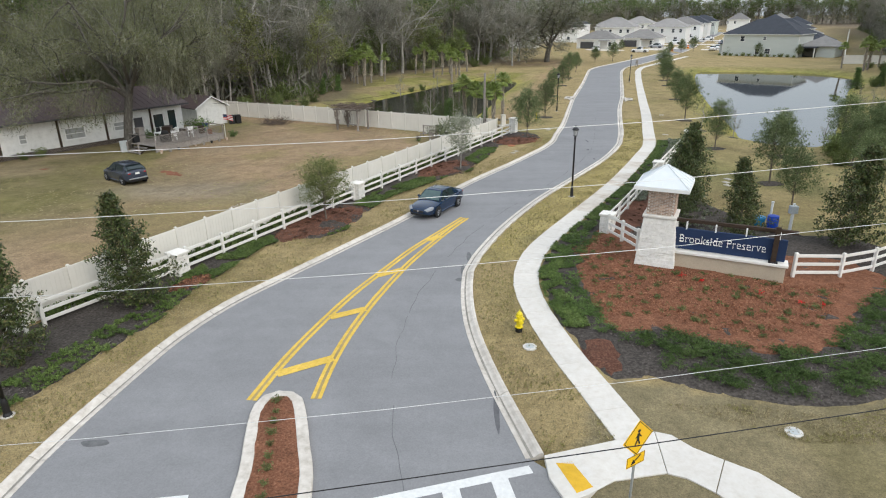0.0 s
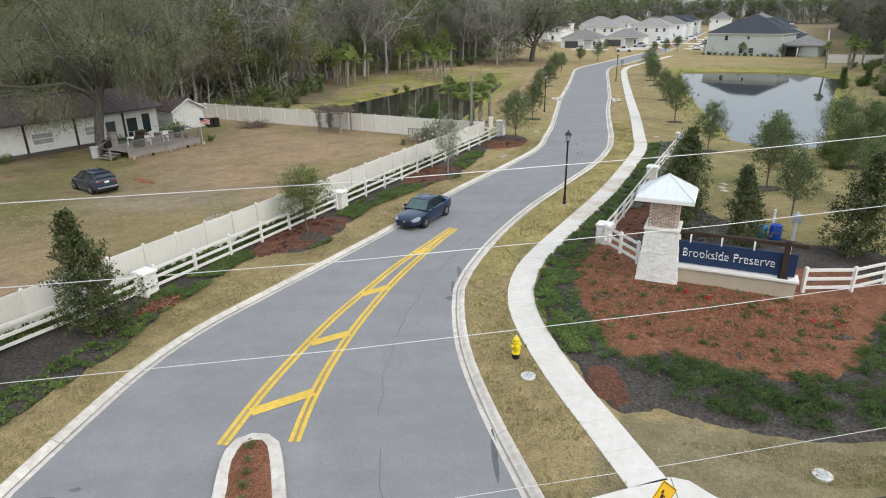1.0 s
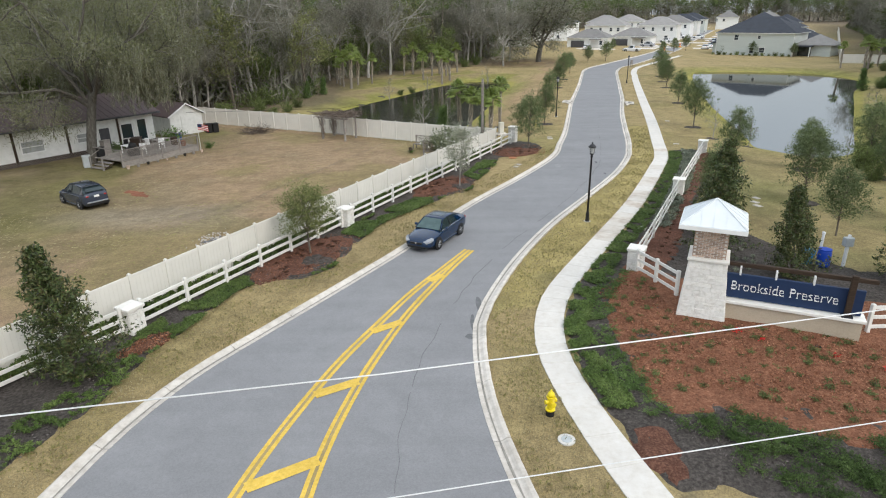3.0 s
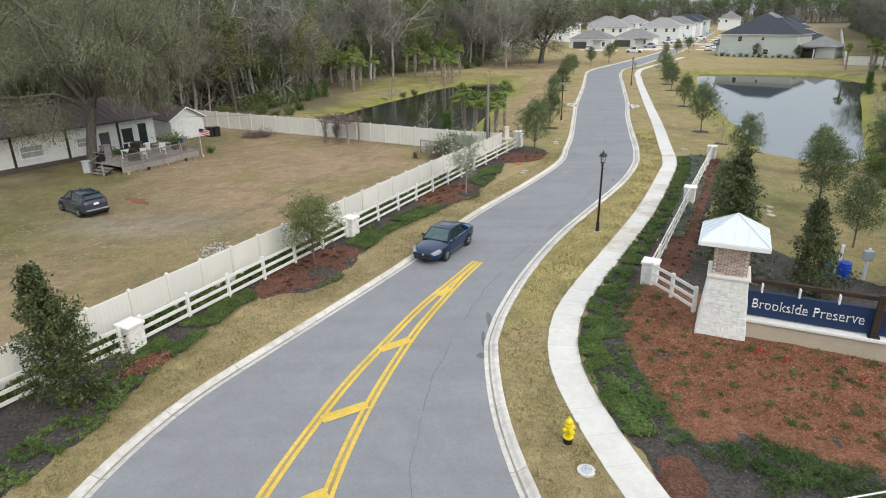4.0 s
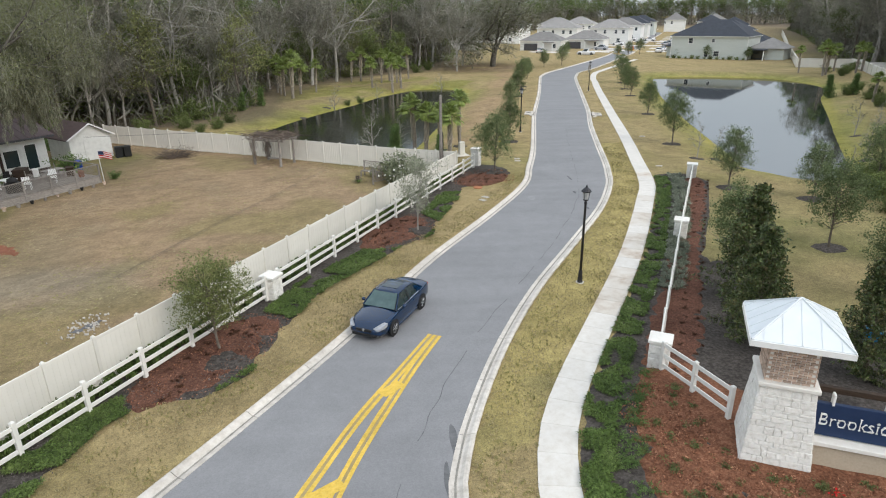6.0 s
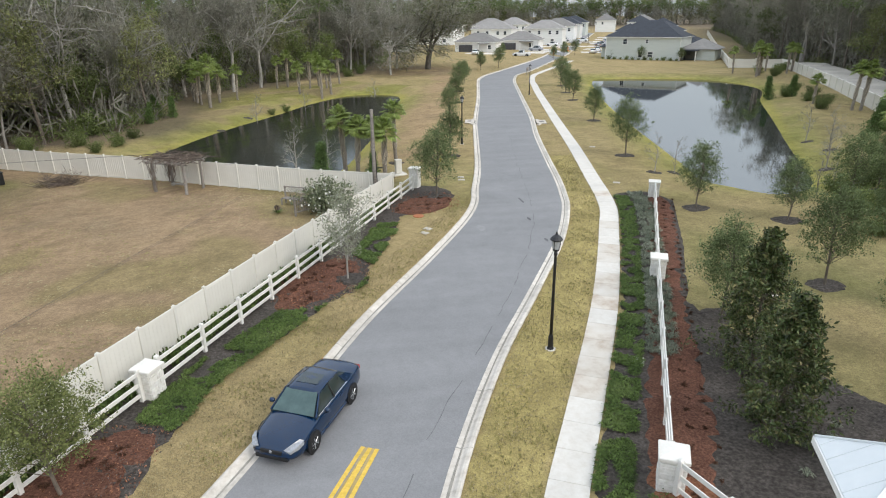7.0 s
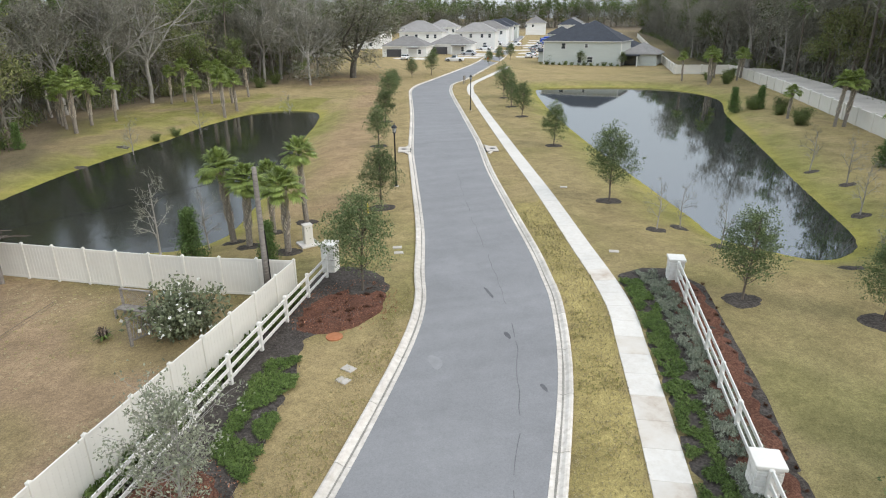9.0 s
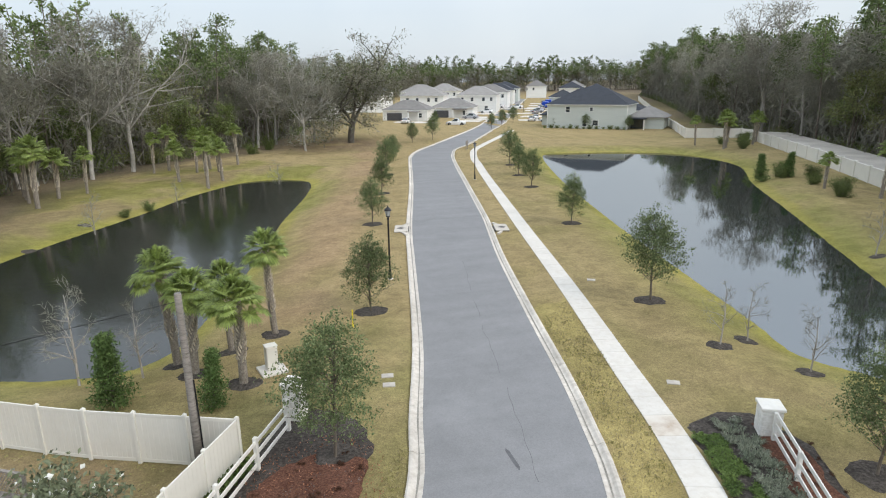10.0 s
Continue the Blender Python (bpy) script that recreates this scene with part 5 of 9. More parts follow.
diamond = part("diamond_plate", plate(0.68, 0.68, 2.2, 45, 0.008, -0.016, 0.0), M["sign_yellow"], ped, "yellow diamond sign plate")
rim = Shape()
for s in range(4):
    rim.box(-0.32, -0.0195, 0.302, 0.32, -0.017, 0.318, pose(0, 0, 2.2, 0, 45 + 90 * s, 0))
part("border", rim, M["black"], diamond)
sym = Shape()
sym.lathe([(0.045, 0), (0.045, 0.003)], 12, pose(0.01, -0.0165, 2.385, 90, 0, 0))
for x0, z0, x1, z1, w in ((0.0, 2.33, -0.01, 2.17, 0.085), (-0.01, 2.18, -0.09, 2.02, 0.045), (0.0, 2.18, 0.06, 2.02, 0.045), (0.0, 2.31, 0.10, 2.21, 0.03), (0.0, 2.31, -0.09, 2.22, 0.03)):
    d = Vector((x1 - x0, 0, z1 - z0))
    n = Vector((-d.z, 0, d.x)).normalized() * w / 2
    a, b = Vector((x0, -0.0195, z0)), Vector((x1, -0.0195, z1))
    sym.add([tuple(a - n), tuple(a + n), tuple(b + n), tuple(b - n)] + [tuple(p + Vector((0, 0.002, 0))) for p in (a - n, a + n, b + n, b - n)], [(0, 1, 2, 3), (7, 6, 5, 4), (0, 4, 5, 1), (1, 5, 6, 2), (2, 6, 7, 3), (3, 7, 4, 0)])
part("symbol", sym, M["black"], diamond, "black walking symbol")
plaque = part("arrow_plate", plate(0.58, 0.29, 1.60, 0, 0.008, -0.016, 0.0), M["sign_yellow"], ped, "yellow arrow plaque")
arrow = Shape()
am = pose(0, 0, 1.61, 0, -32, 0) @ Matrix.Diagonal((1.2, 1, 1.2, 1))
arrow.box(-0.05, -0.0195, -0.018, 0.15, -0.017, 0.018, am)
arrow.add([tuple(am @ Vector(p)) for p in ((-0.15, -0.0195, 0), (-0.04, -0.0195, 0.06), (-0.04, -0.0195, -0.06), (-0.15, -0.017, 0), (-0.04, -0.017, 0.06), (-0.04, -0.017, -0.06))], [(0, 2, 1), (3, 4, 5), (0, 1, 4, 3), (1, 2, 5, 4), (2, 0, 3, 5)])
part("arrow", arrow, M["black"], plaque)
brd = Shape()
for a, b, c, d in ((-0.275, 0.12, 0.275, 0.129), (-0.275, -0.149, 0.275, -0.14), (-0.277, -0.145, -0.268, 0.125), (0.268, -0.145, 0.277, 0.125)):
    brd.box(a, -0.0195, 1.62 + b, c, -0.017, 1.62 + d)
part("border", brd, M["black"], plaque)

# ---- covers, valves, drains ----
def round_cover(x, y, r, key, text, name="manhole_cover"):
    ob = thing(name, pose(x, y, ground_z(x, y) + 0.02), text, "cover")
    part("collar", Shape().lathe([(r, -0.1), (r, 0.02), (r * 0.97, 0.03)], 28), M[key], ob)
    part("lid", Shape().lathe([(r * 0.62, 0.0), (r * 0.62, 0.034), (r * 0.58, 0.038)], 24), M["grey_plastic" if key == "cover" else key], ob)


round_cover(3.62, 18.05, 0.25, "cover", "round concrete access cover in the verge")
round_cover(10.5, 13.3, 0.24, "cover", "round concrete access cover in the lawn")
round_cover(5.8, 54.8, 0.33, "rust_lid", "rusty red round lid in the grass")


def valve_box(x, y, h, w=0.36, d=0.5, key="cover"):
    ob = thing("valve_box", pose(x, y, ground_z(x, y) + 0.015, 0, 0, h), "pale rectangular valve box lid in the grass", "valve box", "valve boxes")
    part("frame", Shape().box(-w / 2, -d / 2, -0.05, w / 2, d / 2, 0.012, bev=0.006), M["sand"], ob)
    part("lid", Shape().box(-w * 0.42, -d * 0.42, 0.012, w * 0.42, d * 0.42, 0.022, bev=0.005), M["sand"], ob)


for x, y, h in ((6.0, 52.3, 40), (5.7, 51.6, 40), (10.35, 63.9, 80), (10.25, 63.1, 80), (21.25, 59.8, 60), (24.75, 72.55, 60), (20.2, 42.0, 20), (19.5, 40.3, 20), (19.7, 41.1, 20)):
    valve_box(x, y, h)
wb = thing("valve_box", pose(11.1, 36.2, 0.1, 0, 0, 62), "white square valve box lid in the groundcover", "valve box", "valve boxes")
part("lid", Shape().box(-0.25, -0.22, -0.05, 0.25, 0.22, 0.06, bev=0.02), M["house_trim"], wb)
part("frame", Shape().box(-0.29, -0.26, -0.06, 0.29, 0.26, 0.03, bev=0.01), M["cover"], wb)


def inlet(x, y, h):
    ob = thing("storm_drain", pose(x, y, 0.02, 0, 0, h), "concrete kerb inlet with a dark opening", "storm drain", "storm drains")
    part("top_slab", Shape().box(-1.1, -0.15, 0.08, 1.1, 0.95, 0.18, bev=0.02), M["kerb"], ob)
    # no hollow here: a matt black block gives the opening its darkness
    part("throat", Shape().box(-0.9, -0.22, -0.05, 0.9, -0.155, 0.10), M["black"], ob)
    part("lid", Shape().lathe([(0.28, 0.18), (0.28, 0.19)], 20, pose(0, 0.45, 0)), M["iron"], ob)
    for s in (-1, 1):
        part("wing", Shape().box(-0.55, -0.12, 0.03, 0.55, 0.12, 0.15, pose(1.45 * s, 0.12, 0, 0, 0, -22 * s), bev=0.02), M["kerb"], ob)


inlet(17.0, 89.1, 76)
inlet(24.15, 87.0, 256)

# ---- utility pedestal, pole and overhead cables ----
ped2 = thing("utility_pedestal", pose(5.75, 65.9, 0.05, 0, 0, 15), "cream utility pedestal on a concrete pad", "utility pedestal")
part("cabinet", Shape().box(-0.24, -0.2, 0.1, 0.24, 0.2, 1.15, bev=0.03), M["vinyl"], ped2)
part("pad", Shape().box(-0.55, -0.55, -0.05, 0.55, 0.55, 0.1, bev=0.02), M["concrete"], ped2)
part("lid", Shape().box(-0.26, -0.22, 1.15, 0.26, 0.22, 1.2, bev=0.015), M["vinyl"], ped2)
pole = thing("utility_pole", pose(3.45, 58.95, 0.0), "grey weathered wooden utility pole inside the fence corner", "utility pole")
part("pole", Shape().lathe([(0.14, -0.2), (0.125, 2.5), (0.1, 6.1), (0.085, 6.15)], 14), M["weathered"], pole, smooth=True)
part("conduit", Shape().tube([(0.16, -0.05, 0), (0.15, -0.05, 2.2), (0.13, -0.03, 3.4)], 0.025, 6), M["black"], pole)
part("drop_cable", Shape().tube([(0, 0, 5.9), (-6, 1.0, 4.6), (-13, 1.5, 3.6), (-27, 1.5, 3.4)], 0.012, 4), M["black"], pole, "black service cable")
for z, tilt, r, key, text in ((9.66, 0.0143, 0.004, "cable_white", "bright bare overhead cable"), (8.855, 0.0105, 0.004, "cable_white", "bright bare overhead cable"), (7.855, 0.008, 0.004, "cable_white", "bright bare overhead cable"), (5.65, 0.005, 0.004, "cable_white", "bright bare overhead cable"), (4.32, 0.028, 0.010, "black", "black insulated overhead cable")):
    pts = [(x, 6.4 + 0.182 * x, z + (0.0008 if key == "black" else 0.0026) * x * x + tilt * x) for x in range(-32, 33, 4)]
    tagged(new("overhead_cable", Shape().tube(pts, r, 5).mesh("overhead_cable", M[key])), text, "cable", "overhead cables")
stake = thing("marker_stake", pose(9.75, 69.6, 0.05), "thin yellow marker stake in the grass", "stake")
part("stake", Shape().box(-0.03, -0.012, -0.1, 0.03, 0.012, 0.95, bev=0.004), M["hydrant"], stake)
board = thing("notice_board", pose(41.1, 145.2, 0.06, 0, 0, 60), "small dark notice board on two legs", "notice board")
part("panel", Shape().box(-0.8, -0.05, 0.7, 0.8, 0.05, 1.5, bev=0.02), M["weathered"], board)
for x in (-0.7, 0.7):
    part("leg", Shape().box(x - 0.05, -0.05, -0.1, x + 0.05, 0.05, 0.7), M["weathered"], board)

# ---- vehicles ----
def loft(rows, close_ends=True, ring=False):
    n = len(rows[0])
    v = [p for r in rows for p in r]
    f = []
    for i in range(len(rows) - 1):
        for j in range(n if ring else n - 1):
            k = (j + 1) % n
            f.append((i * n + j, i * n + k, (i + 1) * n + k, (i + 1) * n + j))
    if close_ends:
        f += [tuple(range(n - 1, -1, -1)), tuple(range((len(rows) - 1) * n, len(rows) * n))]
    return Shape().add(v, f)


def wheel(parent, x, y, r, w, side_sign):
    m = pose(x, y, r, 90, 0, 0)
    tyre = part("tyre", Shape().lathe([(r * 0.62, -w / 2), (r * 0.93, -w / 2), (r, -w * 0.32), (r, w * 0.32), (r * 0.93, w / 2), (r * 0.62, w / 2)], 28), M["rubber"], parent, "black rubber tyre", True, at=m)
    rim = Shape().lathe([(r * 0.62, -w * 0.3), (r * 0.64, -w / 2), (r * 0.58, -w / 2), (r * 0.56, -w * 0.3)], 24, cap=False)
    rim.lathe([(r * 0.14, -w * 0.46), (r * 0.14, w * 0.46)], 12)
    rim.lathe([(r * 0.6, -0.02), (r * 0.6, 0.02)], 24)
    for i in range(5):
        a = 2 * math.pi * i / 5
        for sgn in (-1, 1):
            z = sgn * w * 0.42
            rim.tube([(r * 0.1 * math.cos(a), r * 0.1 * math.sin(a), z), (r * 0.6 * math.cos(a), r * 0.6 * math.sin(a), z)], 0.03, 5)
    part("rim", rim, M["alloy"], tyre, "five-spoke alloy rim")


def vehicle(name, label, m, paint, L=4.8, W=1.82, H=1.46, base=2.74, hood=0.98, tail=1.05, belt=0.98, a_base=0.98, a_top=0.32, c_top=-0.95, c_base=-1.62, suv=False, r=0.325, pickup=False):
    """x forwards, y to its left, the origin on the ground in the middle."""
    ob = thing(name, m, label, "car")
    hw = W / 2
    # lower body: stations from tail to nose: x, plan half-width, top at centre, shoulder, underside
    st = [(-L / 2, 0.70, tail - 0.30, tail - 0.36, 0.42), (-L / 2 + 0.05, 0.86, tail - 0.08, tail - 0.16, 0.30), (-L / 2 + 0.22, 0.94, tail + 0.0, tail - 0.10, 0.24), (-base / 2 - 0.15, 0.985, tail, belt - 0.07, 0.22), (c_base + 0.35, 1.0, tail - 0.01, belt - 0.06, 0.20), (0.0, 1.0, belt - 0.02, belt - 0.07, 0.19), (a_base - 0.25, 1.0, hood - 0.01, belt - 0.10, 0.20), (base / 2 - 0.1, 0.98, hood - 0.06, hood - 0.17, 0.20), (L / 2 - 0.55, 0.95, hood - 0.13, hood - 0.24, 0.21), (L / 2 - 0.22, 0.86, hood - 0.22, hood - 0.32, 0.22), (L / 2 - 0.05, 0.70, hood - 0.36, hood - 0.42, 0.28), (L / 2, 0.58, hood - 0.46, hood - 0.50, 0.36)]
    rows = []
    for x, w, zt, zs, zb in st:
        b = hw * w
        rows.append([(x, -b * 0.90, zb), (x, -b * 0.985, zb + 0.12), (x, -b, (zb + zs) / 2), (x, -b * 0.975, zs - 0.04), (x, -b * 0.92, zs + 0.03), (x, -b * 0.60, zt), (x, 0, zt + 0.025), (x, b * 0.60, zt), (x, b * 0.92, zs + 0.03), (x, b * 0.975, zs - 0.04), (x, b, (zb + zs) / 2), (x, b * 0.985, zb + 0.12), (x, b * 0.90, zb)])
    body = loft(rows, ring=True)
    bo = part("body", body, M[paint], ob, smooth=True)
    mod = bo.modifiers.new("round", "SUBSURF")
    mod.levels = mod.render_levels = 1
    # cabin
    roof_w, belt_w = hw * 0.66, hw * 0.90
    xs = [c_base, c_top, (c_top + a_top) / 2, a_top, a_base]
    zs = [tail - 0.02, H - 0.04, H, H - 0.03, hood - 0.02]
    rows = []
    for x, z in zip(xs, zs):
        t = (z - belt) / (H - belt)
        w = belt_w + (roof_w - belt_w) * max(0, t)
        rows.append([(x, -belt_w, belt - 0.12), (x, -w, z - 0.03), (x, -w * 0.6, z), (x, w * 0.6, z), (x, w, z - 0.03), (x, belt_w, belt - 0.12)])
    part("cabin_glass", loft(rows, ring=True), M["glass"], ob, "dark tinted glass")
    # painted roof and pillars lie over the glass
    rr = [(x, z) for x, z in zip((c_top - 0.06, c_top + 0.05, (c_top + a_top) / 2, a_top - 0.05, a_top + 0.06), (H - 0.05, H - 0.015, H + 0.022, H - 0.005, H - 0.04))]
    rows = []
    for x, z in rr:
        rows.append([(x, -roof_w * 1.04, z - 0.07), (x, -roof_w * 1.02, z - 0.02), (x, -roof_w * 0.6, z + 0.012), (x, 0, z + 0.02), (x, roof_w * 0.6, z + 0.012), (x, roof_w * 1.02, z - 0.02), (x, roof_w * 1.04, z - 0.07)])
    ro = part("roof", loft(rows, ring=True), M[paint], ob, smooth=True)
    if name == "sedan":
        part("sunroof", Shape().box(-0.55, -0.38, H + 0.028, 0.05, 0.38, H + 0.036, bev=0.003), M["glass"], ro)
    for s in (-1, 1):
        part("front_pillar", Shape().tube([(a_top, s * roof_w * 1.0, H - 0.05), (a_base + 0.02, s * belt_w * 0.985, hood - 0.03)], 0.038, 6), M[paint], ob)
        part("rear_pillar", loft([[(c_top - 0.1, s * roof_w * 1.03, H - 0.09), (c_top + 0.1, s * roof_w * 1.03, H - 0.09)], [(c_base - 0.02, s * (belt_w + 0.005), tail - 0.08), (c_base + 0.52, s * (belt_w + 0.012), belt - 0.06)]], close_ends=False), M[paint], ob)
        bx = -0.22
        part("door_pillar", Shape().tube([(bx, s * roof_w * 1.02, H - 0.07), (bx - 0.03, s * (belt_w + 0.004), belt - 0.05)], 0.03, 5), M["black"], ob)
        part("window_trim", Shape().tube([(c_base + 0.45, s * (belt_w + 0.012), belt - 0.045), (a_base - 0.1, s * (belt_w + 0.012), belt - 0.055)], 0.014, 5), M["chrome" if not suv else "black"], ob)
        mir = part("mirror", Shape().lathe([(0.02, -0.09), (0.075, -0.07), (0.085, 0.05), (0.03, 0.09)], 10, pose(a_base - 0.38, s * (hw + 0.09), belt + 0.03, 90, 0, 0)), M[paint], ob, smooth=True)
        for dx in (-0.72, 0.28):
            part("door_handle", Shape().box(dx, s * hw * 0.99 - 0.02, belt - 0.20, dx + 0.2, s * hw * 0.99 + 0.02, belt - 0.165, bev=0.008), M[paint], ob)
        part("headlight", loft([[(L / 2 - 0.54, s * hw * 0.925, hood - 0.225), (L / 2 - 0.48, s * hw * 0.80, hood - 0.165), (L / 2 - 0.50, s * hw * 0.945, hood - 0.33)], [(L / 2 - 0.30, s * hw * 0.885, hood - 0.25), (L / 2 - 0.26, s * hw * 0.68, hood - 0.20), (L / 2 - 0.28, s * hw * 0.90, hood - 0.38)], [(L / 2 - 0.06, s * hw * 0.72, hood - 0.35), (L / 2 - 0.05, s * hw * 0.46, hood - 0.325), (L / 2 - 0.05, s * hw * 0.70, hood - 0.43)]], ring=True), M["headlight"], ob, "clear headlight")
        part("tail_light", Shape().box(-L / 2 - 0.005, s * hw * 0.66 - (0.10 if suv else 0.16), tail - 0.32, -L / 2 + 0.16, s * hw * 0.66 + (0.10 if suv else 0.16), tail - (0.22 if suv else 0.16), bev=0.03), M["red_lens"], ob, "red tail light")
        for x in (-base / 2, base / 2):
            arch = Shape().lathe([(r * 1.18, -0.02), (r * 1.18, 0.035)], 24, pose(x, s * (hw * 0.985), r, 90, 0, 0))
            part("wheel_arch", arch, M["black"], ob)
            wheel(ob, x, s * (hw - 0.075), r, 0.2, s)
    screen = loft([[(a_top + 0.03, -roof_w * 0.93, H - 0.052), (a_top + 0.03, roof_w * 0.93, H - 0.052)], [(a_base + 0.03, -belt_w * 0.90, hood - 0.02), (a_base + 0.03, belt_w * 0.90, hood - 0.02)]], close_ends=False)
    screen.v = [(x + 0.012, y, z + 0.02) for x, y, z in screen.v]
    part("windscreen", screen, M["screen_glass"], ob, "pale green-tinted windscreen")
    part("grille", Shape().box(L / 2 - 0.07, -0.36, hood - 0.50, L / 2 + 0.012, 0.36, hood - 0.38, bev=0.015), M["black"], ob)
    part("bumper_slot", Shape().box(L / 2 - 0.12, -0.55, 0.28, L / 2 + 0.008, 0.55, 0.40, bev=0.015), M["black"], ob)
    part("badge", Shape().lathe([(0.055, 0), (0.05, 0.012)], 14, pose(L / 2 + 0.008, 0, hood - 0.42, 0, 90, 0)), M["chrome"], ob)
    part("number_plate", Shape().box(-L / 2 - 0.02, -0.16, tail - 0.36, -L / 2 + 0.01, 0.16, tail - 0.22), M["house_trim"], ob, "plain white plate")
    part("sill", Shape().box(-base / 2 + 0.4, -hw * 0.97, 0.17, base / 2 - 0.4, hw * 0.97, 0.3, bev=0.03), M[paint], ob)
    return ob


vehicle("sedan", "dark blue sedan parked by the kerb facing the wrong way", pose(-0.32, 35.02, 0.03, 0, 0, -117.2) @ Matrix.Diagonal((0.925, 0.925, 0.925, 1)), "blue_paint")
suv = vehicle("suv", "dark grey compact suv parked on the brown lawn", pose(-23.75, 42.7, 0.05, 0, 0, 143) @ Matrix.Diagonal((0.93, 0.93, 0.93, 1)), "grey_paint", L=4.35, W=1.8, H=1.6, base=2.6, hood=1.02, tail=1.22, belt=1.08, a_base=0.95, a_top=0.2, c_top=-1.55, c_base=-2.0, suv=True, r=0.34)
part("rear_window", Shape().add([(-2.06, -0.60, 1.27), (-2.06, 0.60, 1.27), (-1.68, 0.50, 1.545), (-1.68, -0.50, 1.545), (-1.98, -0.60, 1.22), (-1.98, 0.60, 1.22), (-1.60, 0.50, 1.50), (-1.60, -0.50, 1.50)], [(0, 3, 2, 1), (4, 5, 6, 7), (0, 1, 5, 4), (1, 2, 6, 5), (2, 3, 7, 6), (3, 0, 4, 7)]), M["glass"], suv, "dark rear window")
part("roof_spoiler", Shape().box(-1.80, -0.55, 1.555, -1.5, 0.55, 1.60, bev=0.015), M["grey_paint"], suv)
part("rear_bumper", Shape().box(-2.24, -0.78, 0.30, -2.02, 0.78, 0.52, bev=0.05), M["black"], suv, "black plastic rear bumper")
part("bumper_trim", Shape().box(-2.255, -0.70, 0.50, -2.10, 0.70, 0.58, bev=0.02), M["alloy"], suv, "silver bumper trim")
white = vehicle("pickup_truck", "white pickup truck parked beside the street", pose(57.5, 203.4, 0.06, 0, 0, 155), "white_car", L=5.4, W=1.95, H=1.8, base=3.4, hood=1.15, tail=1.1, belt=1.15, a_base=1.05, a_top=0.45, c_top=-0.75, c_base=-0.95, suv=True, r=0.38)
far_car = vehicle("parked_car", "white car parked on a driveway", pose(46, 214, 0.3, 0, 0, 60), "white_car", H=1.5)
for x, y, h in ((82, 208, 60), (86, 214, 62), (85, 204, 150), (108, 258, 63), (118, 272, 240), (112, 250, 150)):
    copy_thing(far_car, pose(x, y, ground_z(x, y), 0, 0, h))
silver = vehicle("parked_car", "silver car parked along the far street", pose(122, 285, 1.6, 0, 0, 63), "silver_car", H=1.6)
copy_thing(silver, pose(96, 236, ground_z(96, 236), 0, 0, 62))


# ---- houses ----
def window(parent, m, w, h, glass="window"):
    """A window in the local xz plane, facing -y."""
    fr = Shape()
    t = 0.09
    fr.box(-w / 2 - t, -0.05, -h / 2 - t, w / 2 + t, 0.04, -h / 2, m)
    fr.box(-w / 2 - t, -0.05, h / 2, w / 2 + t, 0.04, h / 2 + t, m)
    fr.box(-w / 2 - t, -0.05, -h / 2, -w / 2, 0.04, h / 2, m)
    fr.box(w / 2, -0.05, -h / 2, w / 2 + t, 0.04, h / 2, m)
    fr.box(-w / 2, -0.04, -0.025, w / 2, 0.03, 0.025, m)
    win = part("window", fr, M["house_trim"], parent, "white framed window")
    part("pane", Shape().box(-w / 2, -0.012, -h / 2, w / 2, 0.01, h / 2, m), M[glass], win, "window glass")


def hip_roof(L, W, z, pitch, over=0.45, gable=False):
    """Eaves round a rectangle centred on the origin, ridge along x."""
    a, b = L / 2 + over, W / 2 + over
    rz = z + b * pitch
    rx = a - (0 if gable else b)
    rx = max(rx, 0.05)
    v = [(-a, -b, z), (a, -b, z), (a, b, z), (-a, b, z), (-a, -b, z + 0.16), (a, -b, z + 0.16), (a, b, z + 0.16), (-a, b, z + 0.16), (-rx, 0, rz + 0.16), (rx, 0, rz + 0.16)]
    f = [(3, 2, 1, 0), (0, 1, 5, 4), (1, 2, 6, 5), (2, 3, 7, 6), (3, 0, 4, 7), (4, 5, 9, 8), (5, 6, 9), (6, 7, 8, 9), (7, 4, 8)]
    return Shape().add(v, f)


